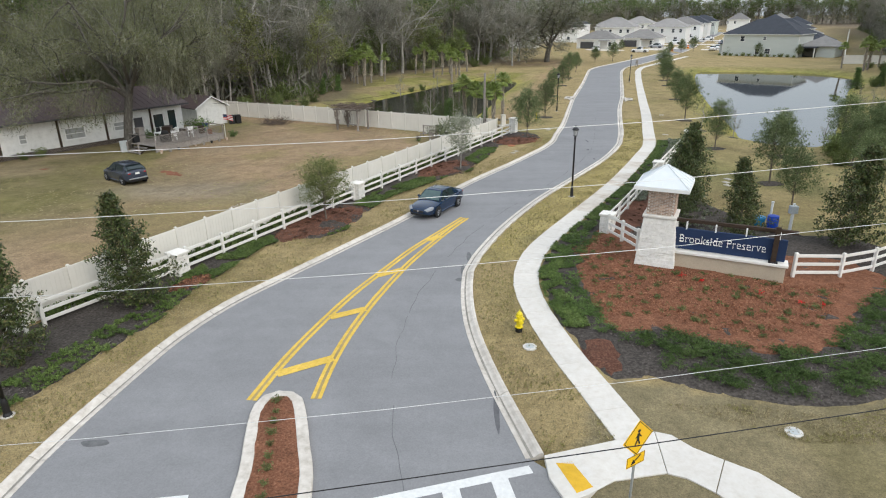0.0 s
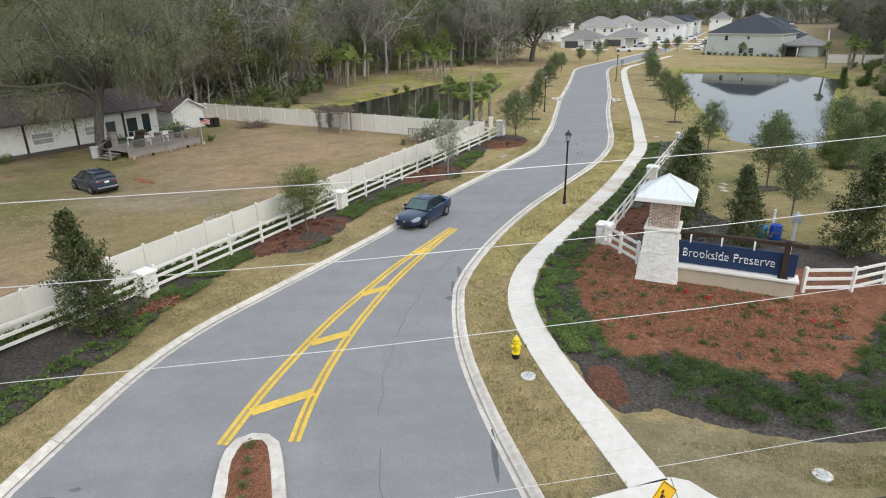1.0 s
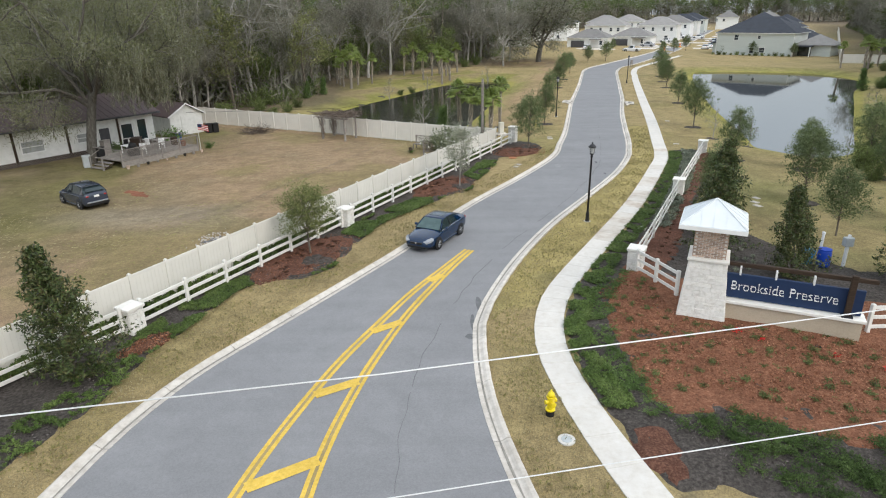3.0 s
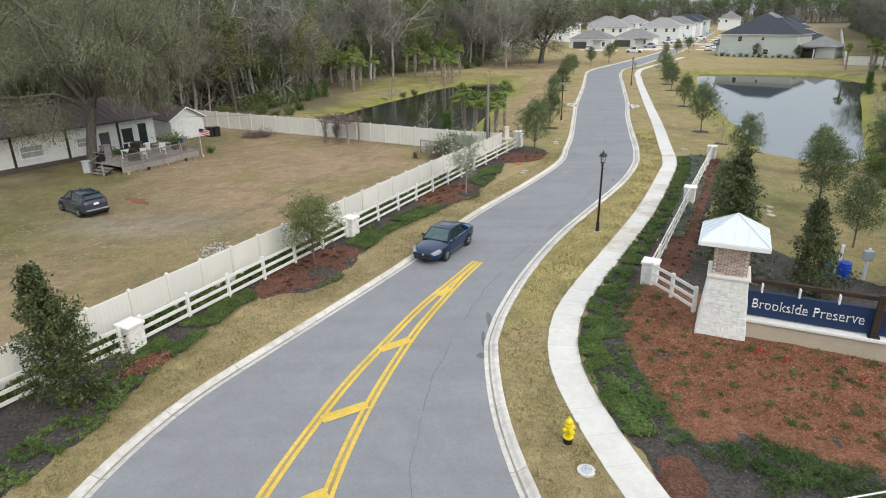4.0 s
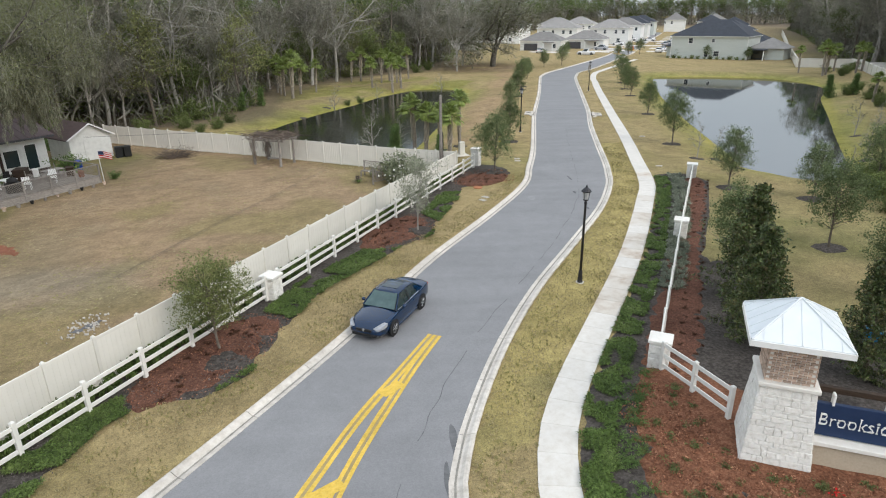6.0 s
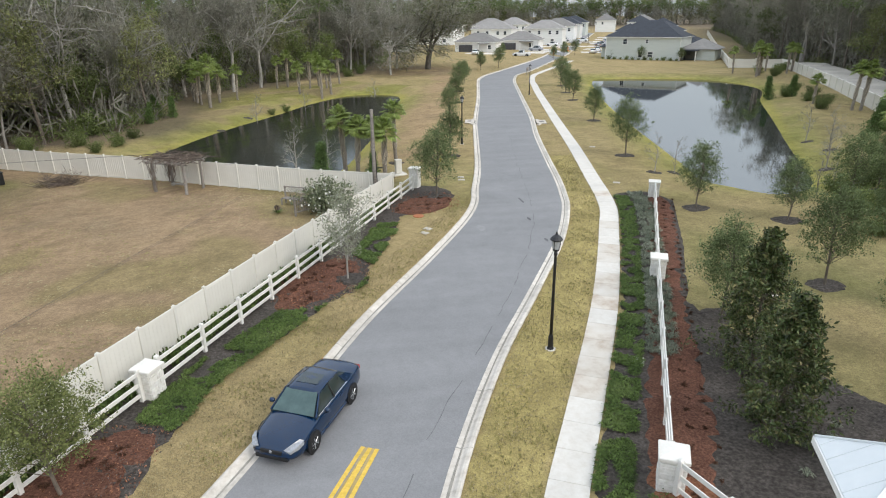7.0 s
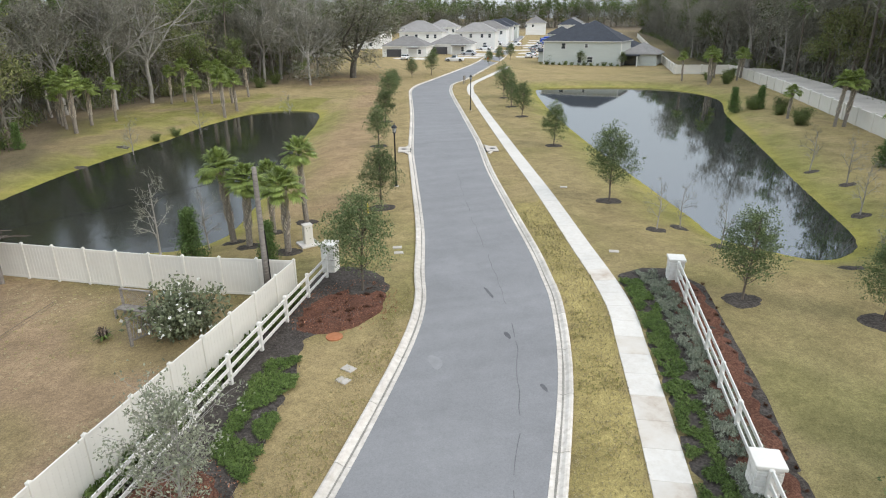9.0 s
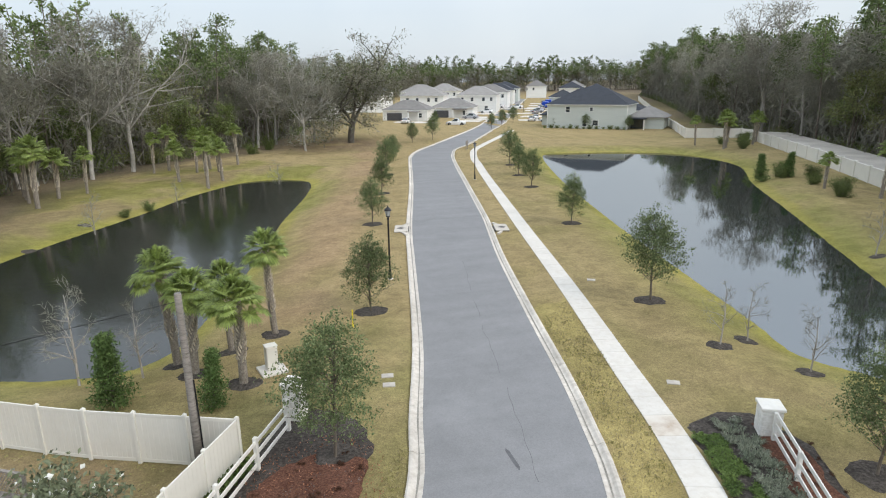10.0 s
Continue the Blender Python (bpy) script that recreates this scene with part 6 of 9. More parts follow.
def far_house(x, y, turn, L, W, storeys, wall, roof, label, front=(), side_w=(), garage=None, porch=None, pitch=0.5):
    z = ground_z(x, y) - 0.05
    ob = thing("house", pose(x, y, z, 0, 0, turn), label, "house", "houses of the estate")
    hgt = 2.75 * storeys + 0.2
    part("wall", Shape().box(-L / 2, -W / 2, -0.4, L / 2, W / 2, hgt), M[wall], ob)
    ro = part("roof", hip_roof(L, W, hgt, pitch), M[roof], ob, "shingled hip roof")
    part("fascia", Shape().box(-L / 2 - 0.47, -W / 2 - 0.47, hgt - 0.06, L / 2 + 0.47, W / 2 + 0.47, hgt + 0.10), M["house_trim"], ob)
    for fx, fz, w, h in front:
        window(ob, pose(fx, -W / 2 - 0.005, fz), w, h)
    for fy, fz, w, h in side_w:
        window(ob, pose(-L / 2 - 0.005, fy, fz, 0, 0, -90), w, h)
    if garage is not None:
        part("garage_door", Shape().box(garage - 2.3, -W / 2 - 0.06, 0.0, garage + 2.3, -W / 2 - 0.002, 2.2, bev=0.02), M["house_trim" if wall != "house_white" else "door_dark"], ob, "panelled garage door")
    if porch is not None:
        px, pw = porch
        part("porch_roof", Shape().box(px - pw / 2, -W / 2 - 2.0, 2.5, px + pw / 2, -W / 2 + 0.02, 2.75, bev=0.03), M[roof], ob)
        for k in (-1, 1):
            part("column", Shape().box(px + k * (pw / 2 - 0.2) - 0.14, -W / 2 - 1.9, -0.3, px + k * (pw / 2 - 0.2) + 0.14, -W / 2 - 1.62, 2.5), M["house_trim"], ob)
    for k in (-1, 1):
        part("corner_board", Shape().box(k * L / 2 - 0.08, -W / 2 - 0.02, -0.3, k * L / 2 + 0.08, -W / 2 + 0.1, hgt), M["house_trim"], ob)
    return ob


# the pale green two-storey house beyond the pond
G = (75.6, 184.6), (90.0, 171.5)
gt = heading(*G)
gl_ = math.dist(*G)
gc = ((G[0][0] + G[1][0]) / 2 - math.sin(radians(gt)) * 6.5, (G[0][1] + G[1][1]) / 2 + math.cos(radians(gt)) * 6.5)
green = far_house(*gc, gt, gl_, 13, 2, "house_green", "shingle_dark", "pale green two-storey house with a dark hip roof", front=((-4.6, 4.6, 1.0, 1.3), (1.2, 4.7, 0.7, 0.8), (-0.3, 1.35, 1.0, 1.4), (2.3, 1.45, 1.3, 1.2)), side_w=((-3, 4.5, 1, 1.3), (2, 1.5, 1, 1.3)), pitch=0.55)
part("wing", Shape().box(gl_ / 2, -3.0, -0.4, gl_ / 2 + 8, 6.0, 2.7), M["house_green"], green, "single-storey wing")
wing_roof = hip_roof(8.6, 9.2, 2.7, 0.5)
part("wing_roof", wing_roof, M["shingle_grey"], green, at=pose(gl_ / 2 + 4, 1.5, 0))
part("porch_roof", Shape().box(gl_ / 2 - 0.2, -6.2, 2.45, gl_ / 2 + 4.2, -2.9, 2.7, bev=0.03), M["shingle_dark"], green)
for k in (0.1, 3.9):
    part("column", Shape().box(gl_ / 2 + k - 0.12, -6.1, -0.3, gl_ / 2 + k + 0.12, -5.86, 2.45), M["house_trim"], green)
part("porch_opening", Shape().box(gl_ / 2 + 0.4, -3.04, 0.0, gl_ / 2 + 3.6, -3.003, 2.3), M["window"], green)
part("garage_wing", Shape().box(-gl_ / 2 - 4.0, 2.0, -0.4, -gl_ / 2, 8.0, 2.7), M["house_green"], green)
part("garage_roof", hip_roof(4.2, 6.4, 2.7, 0.45), M["shingle_dark"], green, at=pose(-gl_ / 2 - 1.9, 5.0, 0))

far_house(108, 203, gt, 14, 12, 1, "house_green", "shingle_dark", "low house with a dark hip roof", front=((-3, 1.5, 1.2, 1.2), (3, 1.5, 1.2, 1.2)))
far_house(110, 222, gt, 16, 12, 2, "house_white", "shingle_dark", "two-storey house with a dark hip roof", front=((-4, 4.4, 1.1, 1.3), (3, 4.4, 1.1, 1.3)))
far_house(127, 247, gt, 15, 12, 1, "house_white", "shingle_grey", "low white house with a grey hip roof", front=((-3, 1.5, 1.2, 1.2),))
WT = -28.0
far_house(50, 227, WT, 13.5, 10, 1, "house_white", "shingle_grey", "white single-storey house with a dark garage door", front=((4.6, 1.5, 1.2, 1.2),), garage=-3.2, porch=(3.0, 3.5))
far_house(66.5, 233, WT, 13, 10, 1, "house_white", "shingle_grey", "white single-storey house with a columned porch", front=((4.0, 1.5, 1.2, 1.3),), garage=-3.4, porch=(2.6, 4.5))
two = ((-5, 4.4, 0.9, 1.2), (-1.5, 4.4, 0.9, 1.2), (2.5, 4.4, 0.9, 1.2), (5.2, 4.4, 0.9, 1.2), (-4, 1.5, 1.1, 1.2), (3.5, 1.5, 1.1, 1.2))
far_house(63, 257, WT, 15, 11, 2, "house_white", "shingle_grey", "white two-storey house with a grey hip roof", front=two)
far_house(82, 254, WT, 14, 11, 2, "house_white", "shingle_grey", "white two-storey house with a grey hip roof", front=two)
far_house(95, 276, WT, 14, 11, 2, "house_white", "shingle_grey", "white two-storey house with a grey hip roof", front=two)
far_house(106, 297, WT, 14, 11, 2, "house_white", "shingle_dark", "white two-storey house with a dark hip roof", front=two)
far_house(44, 268, WT, 14, 11, 2, "house_white", "shingle_dark", "white two-storey house with a dark hip roof", front=two)
far_house(70, 290, WT, 14, 11, 2, "house_white", "shingle_grey", "white two-storey house with a grey hip roof", front=two)
far_house(52, 300, WT, 14, 11, 2, "house_white", "shingle_dark", "white two-storey house with a dark hip roof", front=two)
far_house(146, 344, -26, 10, 10, 2, "house_white", "shingle_grey", "pale two-storey house at the end of the street", front=two[:2], pitch=0.6)
far_house(118, 318, WT, 13, 11, 2, "house_green", "shingle_dark", "two-storey house with a dark hip roof", front=two)
far_house(131, 285, 62, 13, 11, 1, "house_green", "shingle_dark", "low house with a dark hip roof", front=two[4:])
far_house(148, 310, 62, 13, 11, 2, "house_white", "shingle_dark", "white two-storey house with a dark hip roof", front=two)
far_house(83, 300, WT, 13, 11, 2, "house_white", "shingle_grey", "white two-storey house with a grey hip roof", front=two)
far_house(160, 330, 62, 13, 11, 2, "house_white", "shingle_grey", "white two-storey house with a grey hip roof", front=two)
far_house(136, 266, 62, 14, 11, 2, "house_white", "shingle_dark", "white two-storey house with a dark hip roof", front=two)
far_house(22, 236, -20, 15, 10, 2, "house_white", "shingle_grey", "white two-storey house behind the woodland edge", front=two)
far_house(0, 250, -20, 14, 10, 2, "house_white", "shingle_grey", "white two-storey house behind the woodland edge", front=two)
for i, (cx, cy, rx, ry, t) in enumerate(((49, 216, 7, 3.5, -28), (70, 221, 6.5, 3, -28), (88, 240, 9, 3.0, -28), (104, 262, 9, 2.6, -28), (92, 212, 8, 3.4, 60), (118, 262, 9, 3.0, 60))):
    tagged(new("driveway", sheet("driveway", blob(cx, cy, rx, ry, t, 20, 0.05), M["concrete"], lift=0.08, step=2.0, rough=0.0, seed=500 + i)), "pale concrete driveway", "driveway", kind="structure")
for i in range(7):
    c = np.array([68.5, 213.0]) + np.array([6.6, 13.2]) * i
    u, v = np.array([0.455, 0.89]), np.array([-0.89, 0.455])
    q = [c - u * 2.7, c + u * 2.7, c + u * 2.7 + v * 9, c - u * 2.7 + v * 9]
    tagged(new("driveway", sheet("driveway", q, M["concrete"], lift=0.10, step=2.5, rough=0.0, seed=520 + i)), "pale concrete driveway", "driveway", kind="structure")
    c = c - v * 10 + u * 5
    q = [c - u * 2.7, c + u * 2.7, c + u * 2.7 - v * 8, c - u * 2.7 - v * 8]
    tagged(new("driveway", sheet("driveway", q, M["concrete"], lift=0.10, step=2.5, rough=0.0, seed=540 + i)), "pale concrete driveway", "driveway", kind="structure")
for x, y, h in ((68, 222, 150), (81, 243, 150), (95, 268, 152), (98, 239, 150), (106, 252, 62), (101, 264, 152), (122, 281, 150), (127, 292, 62)):
    copy_thing(far_car if x % 2 else silver, pose(x, y, ground_z(x, y) + 0.1, 0, 0, h))
for x, y in ((69, 207.5), (78, 219.5)):
    cone = thing("traffic_barrel", pose(x, y, ground_z(x, y)), "orange traffic barrel beside the street", "traffic barrel", "traffic barrels")
    part("drum", Shape().lathe([(0.35, 0), (0.35, 0.08), (0.28, 0.1), (0.24, 1.05), (0.1, 1.1)], 14), M["orange"], cone)
    part("band", Shape().lathe([(0.268, 0.45), (0.262, 0.62)], 14, cap=False), M["house_trim"], cone)
for x, y, h in ((112, 262, 3.0), (120, 276, 2.6)):
    tb = thing("covered_trailer", pose(x, y, ground_z(x, y), 0, 0, 62), "trailer under a bright blue tarpaulin", "trailer", "covered trailers")
    part("tarp", Shape().box(-3, -1.2, 0.5, 3, 1.2, 2.4, bev=0.2), M["blue_plastic"], tb, "bright blue tarpaulin")
    part("wheel", Shape().lathe([(0.35, -1.25), (0.35, 1.25)], 14, pose(0, 0, 0.35, 90, 0, 0)), M["rubber"], tb)

# ---- perimeter wall past the pond ----
WALL_R = [(52.5, 59.5), (62.6, 77.5), (80.5, 108), (98, 140.5), (98.6, 143.8), (89.0, 148.4), (176, 297)]
pw = thing("perimeter_wall", pose(*WALL_R[0], 0), "pale precast concrete perimeter wall with capped posts", "wall")
pp = polyline_points(WALL_R[:4], 4.5)
pp = np.vstack([pp, polyline_points(WALL_R[3:5], 4)[1:], polyline_points(WALL_R[4:6], 4.8)[1:], polyline_points(WALL_R[5:], 5.5)[1:]])
for i, a in enumerate(pp):
    o, z = a - pp[0], ground_z(*a)
    h = heading(pp[i], pp[i + 1]) if i < len(pp) - 1 else heading(pp[i - 1], pp[i])
    part("post", Shape().box(-0.18, -0.18, -0.3, 0.18, 0.18, 2.0, bev=0.02), M["vinyl"], pw, at=pose(o[0], o[1], z, 0, 0, h))
    if i < len(pp) - 1:
        sp_ = float(np.linalg.norm(pp[i + 1] - a))
        part("panel", Shape().box(0.17, -0.06, -0.3, sp_ - 0.17, 0.06, 1.8, bev=0.01), M["vinyl"], pw, at=pose(o[0], o[1], z, 0, 0, h))
        part("coping", Shape().box(0.16, -0.12, 1.8, sp_ - 0.16, 0.12, 1.88, bev=0.01), M["cast"], pw, at=pose(o[0], o[1], z, 0, 0, h))
trk = spline(WALL_R[:4], 2.0)
cross = [(0.26, -0.3), (0.3, 1.42), (3.0, 1.5), (6.4, 1.5), (9.5, -0.3)]
rows_v = np.vstack([np.c_[side(trk, o), np.full(len(trk), z) + np.random.uniform(-0.03, 0.03, len(trk))] for o, z in cross])
nt = len(trk)
rows_f = [(k * nt + i, (k + 1) * nt + i, (k + 1) * nt + i + 1, k * nt + i + 1) for k in range(len(cross) - 1) for i in range(nt - 1)]
tagged(new("track", tris("track", rows_v, rows_f, M["sand"])), "raised pale gravel track behind the wall", "track", kind="structure")

# ---- the old white house in the yard ----
A0, A1 = (-45.0, 39.2), (-28.4, 64.0)
bt_ = heading(A0, A1)
bl_ = math.dist(A0, A1)
old = thing("farmhouse", pose(*A0, 0.05, 0, 0, bt_), "long low white house with a brown metal roof", "house")
part("wall", Shape().box(0, 0, -0.2, bl_, 7.5, 3.2), M["old_white"], old)
rf = Shape().add([(-0.4, -0.75, 3.08), (bl_ + 0.4, -0.75, 3.08), (bl_ + 0.4, 3.75, 4.75), (-0.4, 3.75, 4.75), (-0.4, 8.2, 3.08), (bl_ + 0.4, 8.2, 3.08), (-0.4, -0.75, 2.94), (bl_ + 0.4, -0.75, 2.94), (bl_ + 0.4, 3.75, 4.6), (-0.4, 3.75, 4.6), (-0.4, 8.2, 2.94), (bl_ + 0.4, 8.2, 2.94)],
                 [(0, 1, 2, 3), (3, 2, 5, 4), (7, 6, 9, 8), (8, 9, 10, 11), (0, 6, 7, 1), (1, 7, 8, 2), (2, 8, 11, 5), (4, 5, 11, 10), (0, 3, 9, 6), (3, 4, 10, 9)])
ro = part("roof", rf, M["brown_roof"], old, "brown ribbed metal roof")
for k in range(int(bl_ / 0.6)):
    x = 0.1 + k * 0.6
    part("rib", Shape().tube([(x, -0.75, 3.10), (x, 3.75, 4.77)], 0.02, 4), M["brown_roof"], ro)
part("gutter", Shape().box(-0.4, -0.86, 2.92, bl_ + 0.4, -0.76, 3.06), M["door_dark"], old)
for x in (8.5, 12.5, 17.4, 21.7, 26.3):
    part("trim_board", Shape().box(x - 0.1, -0.05, -0.1, x + 0.1, 0.0, 3.0), M["timber"], old)
for x, z, w, h in ((9.9, 1.45, 1.7, 0.9), (14.4, 1.6, 0.5, 0.7), (18.8, 1.5, 1.7, 0.9), (23.0, 1.55, 1.0, 0.7), (5.5, 1.5, 1.2, 0.9)):
    window(old, pose(x, -0.01, z), w, h, "curtained")
part("gable", Shape().add([(bl_, 0, 3.2), (bl_, 7.5, 3.2), (bl_, 3.75, 4.58), (bl_ - 0.1, 0, 3.2), (bl_ - 0.1, 7.5, 3.2), (bl_ - 0.1, 3.75, 4.58)], [(0, 1, 2), (5, 4, 3), (0, 3, 4, 1), (1, 4, 5, 2), (2, 5, 3, 0)]), M["old_white"], old)
# solid dark panel stands for the unlit gap behind the lattice
part("skirting", Shape().box(0, -0.035, -0.15, bl_, -0.005, 0.42), M["timber"], old, "dark panel drawn for the unlit gap under the floor")
cross = Shape()
for k in range(int(bl_ / 0.22)):
    x = 0.02 + k * 0.22
    cross.tube([(x, -0.045, 0.0), (x + 0.4, -0.045, 0.42)], 0.026, 3)
    cross.tube([(x + 0.4, -0.055, 0.0), (x, -0.055, 0.42)], 0.026, 3)
part("lattice", cross, M["weathered"], old, "grey crossed lattice below the wall")
for x, z, w, h in ((27.1, 0.9, 1.1, 1.3), (28.6, 0.55, 0.9, 1.9)):
    part("opening", Shape().box(x - w / 2, -0.03, z, x + w / 2, -0.004, z + h), M["glass"], old, "dark glazed opening")
    part("casing", Shape().tube([(x - w / 2, -0.03, z), (x - w / 2, -0.03, z + h), (x + w / 2, -0.03, z + h), (x + w / 2, -0.03, z)], 0.045, 4), M["house_trim"], old)
door = part("door", Shape().box(24.5, -0.06, 0.1, 25.4, -0.01, 2.1, bev=0.01), M["door_dark"], old, "dark entrance door")

# shed
S0, S1 = (-28.0, 66.8), (-25.8, 69.7)
sh = thing("shed", pose(*S0, 0.05, 0, 0, heading(S0, S1)), "small white gabled garden shed", "shed")
sw_ = math.dist(S0, S1)
part("wall", Shape().box(0, 0, -0.1, sw_, 3.6, 2.1), M["old_white"], sh)
part("gable", Shape().add([(0, 0, 2.1), (sw_, 0, 2.1), (sw_ / 2, 0, 3.1), (0, 3.6, 2.1), (sw_, 3.6, 2.1), (sw_ / 2, 3.6, 3.1)], [(0, 1, 2), (5, 4, 3), (0, 3, 4, 1), (1, 4, 5, 2), (2, 5, 3, 0)]), M["old_white"], sh)
for s in (0, 1):
    e0, mid_ = (-0.3 if s == 0 else sw_ + 0.3), sw_ / 2
    v = [(e0, -0.3, 1.95), (mid_, -0.3, 3.16), (mid_, 3.9, 3.16), (e0, 3.9, 1.95)]
    part("roof_slope", Shape().add(v + [(x, y, z + 0.08) for x, y, z in v], [(0, 1, 2, 3), (7, 6, 5, 4), (0, 4, 5, 1), (1, 5, 6, 2), (2, 6, 7, 3), (3, 7, 4, 0)]), M["brown_roof"], sh)
    part("barge_board", Shape().tube([(e0, -0.32, 1.98), (mid_, -0.32, 3.2)], 0.07, 4), M["house_trim"], sh)
dr = part("door", Shape().box(1.2, -0.05, 0.0, 3.0, -0.005, 1.95, bev=0.01), M["old_white"], sh, "plain double door")

# deck
D0 = (-26.2, 52.9)
dk = thing("deck", pose(*D0, 0.05, 0, 0, 61), "low weathered wooden deck with lattice railing", "deck")
for k in range(25):
    part("board", Shape().box(0, 0.02 + k * 0.2, 0.5, 7.6, 0.2 + k * 0.2, 0.54), M["weathered"], dk)
for x in (0, 1.9, 3.8, 5.7, 7.6):
    part("post", Shape().box(x - 0.05, -0.02, -0.1, x + 0.05, 0.08, 1.45), M["weathered"], dk)
part("top_rail", Shape().box(0, -0.03, 1.4, 7.6, 0.08, 1.45), M["weathered"], dk)
part("mid_rail", Shape().box(0, 0, 0.6, 7.6, 0.05, 0.65), M["weathered"], dk)
lat = Shape()
for k in range(46):
    x = k * 0.165
    if x + 0.7 < 7.6:
        lat.tube([(x, 0.03, 0.64), (x + 0.75, 0.03, 1.4)], 0.014, 3)
        lat.tube([(x + 0.75, 0.045, 0.64), (x, 0.045, 1.4)], 0.014, 3)
part("lattice", lat, M["weathered"], dk)
for x0 in (0.0, 7.6):
    part("side_rail", Shape().box(x0 - 0.04, 0, 1.4, x0 + 0.04, 4.2, 1.45), M["weathered"], dk)
part("skirt", Shape().box(0, 0.03, 0.0, 7.6, 0.06, 0.48), M["weathered"], dk)
pf = thing("flagpole", pose(-22.5, 60.0, 0.05, 12, 0, 20), "leaning pole with a small striped flag", "flag")
part("pole", Shape().lathe([(0.025, 0), (0.02, 2.6)], 8), M["house_trim"], pf)
fl_rows = [[(x * 0.9, 0.08 * math.sin(x * 5), 2.5 - 0.55 * y - 0.2 * x) for y in (0, 1)] for x in np.linspace(0, 1, 7)]
part("flag", loft(fl_rows, close_ends=False), M["flag_red"], pf, "small red and white flag")
for k in range(3):
    fr2 = [[(x * 0.9, 0.08 * math.sin(x * 5) - 0.006, 2.5 - 0.55 * y - 0.2 * x) for y in (0.12 + 0.3 * k, 0.26 + 0.3 * k)] for x in np.linspace(0, 1, 7)]
    part("stripe", loft(fr2, close_ends=False), M["house_trim"], pf)
part("canton", loft([[(x * 0.9, 0.08 * math.sin(x * 5) + o, 2.5 - 0.55 * y - 0.2 * x) for y in (0.0, 0.52)] for o in (-0.012,) for x in np.linspace(0, 0.42, 4)], close_ends=False), M["navy"], pf)
# clutter on and by the deck
def on_deck(x, y):
    p = pose(*D0, 0.05, 0, 0, 61) @ Vector((x, y, 0.54))
    return p.x, p.y, p.z


def garden_chair(x, y, turn, mat, text):
    ch = thing("garden_chair", pose(*on_deck(x, y), 0, 0, turn), text, "chair", "garden chairs")
    part("seat", Shape().box(-0.24, -0.24, 0.40, 0.24, 0.24, 0.44, bev=0.012), M[mat], ch)
    for k in range(5):
        part("back_slat", Shape().box(-0.24 + k * 0.1, 0.20, 0.44, -0.16 + k * 0.1, 0.25, 0.95, bev=0.008), M[mat], ch)
    for a in (-0.2, 0.2):
        part("armrest", Shape().box(a * 1.25 - 0.03, -0.22, 0.62, a * 1.25 + 0.03, 0.24, 0.66, bev=0.008), M[mat], ch)
        for b in (-0.2, 0.2):
            part("leg", Shape().box(a - 0.02, b - 0.02, 0, a + 0.02, b + 0.02, 0.42), M[mat], ch)


garden_chair(2.9, 1.2, 200, "house_trim", "white plastic garden chair on the deck")
garden_chair(4.0, 2.6, 120, "weathered", "grey wooden armchair on the deck")
garden_chair(4.9, 1.4, 20, "house_trim", "white plastic garden chair on the deck")
garden_chair(6.2, 3.4, 300, "weathered", "grey wooden armchair on the deck")
garden_chair(3.3, 3.8, 70, "black", "dark garden chair on the deck")
for x, y, w, d, mat, text in ((5.6, 2.4, 1.5, 0.8, "weathered", "grey wooden picnic table on the deck"), (2.4, 2.5, 0.9, 0.9, "house_trim", "white patio table on the deck")):
    tb = thing("patio_table", pose(*on_deck(x, y), 0, 0, 61), text, "table")
    part("tabletop", Shape().box(-w / 2, -d / 2, 0.68, w / 2, d / 2, 0.73, bev=0.01), M[mat], tb)
    for a in (-1, 1):
        for b in (-1, 1):
            part("leg", Shape().box(a * (w / 2 - 0.08) - 0.03, b * (d / 2 - 0.08) - 0.03, 0, a * (w / 2 - 0.08) + 0.03, b * (d / 2 - 0.08) + 0.03, 0.69), M[mat], tb)
for x, y, w, h, mat, text in ((0.5, 3.6, 0.6, 0.8, "black", "dark storage box on the deck"), (6.9, 1.1, 0.5, 0.45, "red_dirt", "small red crate on the deck"), (6.8, 2.2, 0.7, 0.7, "timber", "dark wooden box on the deck"), (4.4, 4.2, 1.1, 0.9, "timber", "dark wooden cabinet on the deck"), (1.4, 4.1, 0.7, 1.2, "weathered", "tall grey cupboard on the deck"), (5.6, 4.4, 0.5, 0.6, "house_trim", "white bucket box on the deck")):
    bx_ = thing("storage_box", pose(*on_deck(x, y), 0, 0, 61 + x * 9), text, "box")
    part("body", Shape().box(-w / 2, -w * 0.35, 0, w / 2, w * 0.35, h * 0.9, bev=0.02), M[mat], bx_)
    part("lid", Shape().box(-w / 2 - 0.02, -w * 0.35 - 0.02, h * 0.9, w / 2 + 0.02, w * 0.35 + 0.02, h, bev=0.015), M[mat], bx_)
st_ = thing("deck_steps", pose(-26.7, 52.75, 0.05, 0, 0, 61), "three dark wooden steps up to the deck", "steps")
for k in range(3):
    part("tread", Shape().box(-0.35 - 0.32 * k, 0.25, 0.42 - 0.16 * k, 0.0 - 0.32 * k, 1.9, 0.47 - 0.16 * k), M["weathered"], st_)
for y in (0.25, 1.85):
    part("stringer", Shape().tube([(0.0, y, 0.44), (-0.95, y, 0.02)], 0.06, 4), M["timber"], st_)
    part("newel", Shape().box(-0.98, y - 0.05, -0.05, -0.88, y + 0.05, 1.0), M["weathered"], st_)
    part("handrail", Shape().tube([(0.0, y, 1.4), (-0.93, y, 0.98)], 0.035, 5), M["weathered"], st_)
pt_rng = random.Random(6)
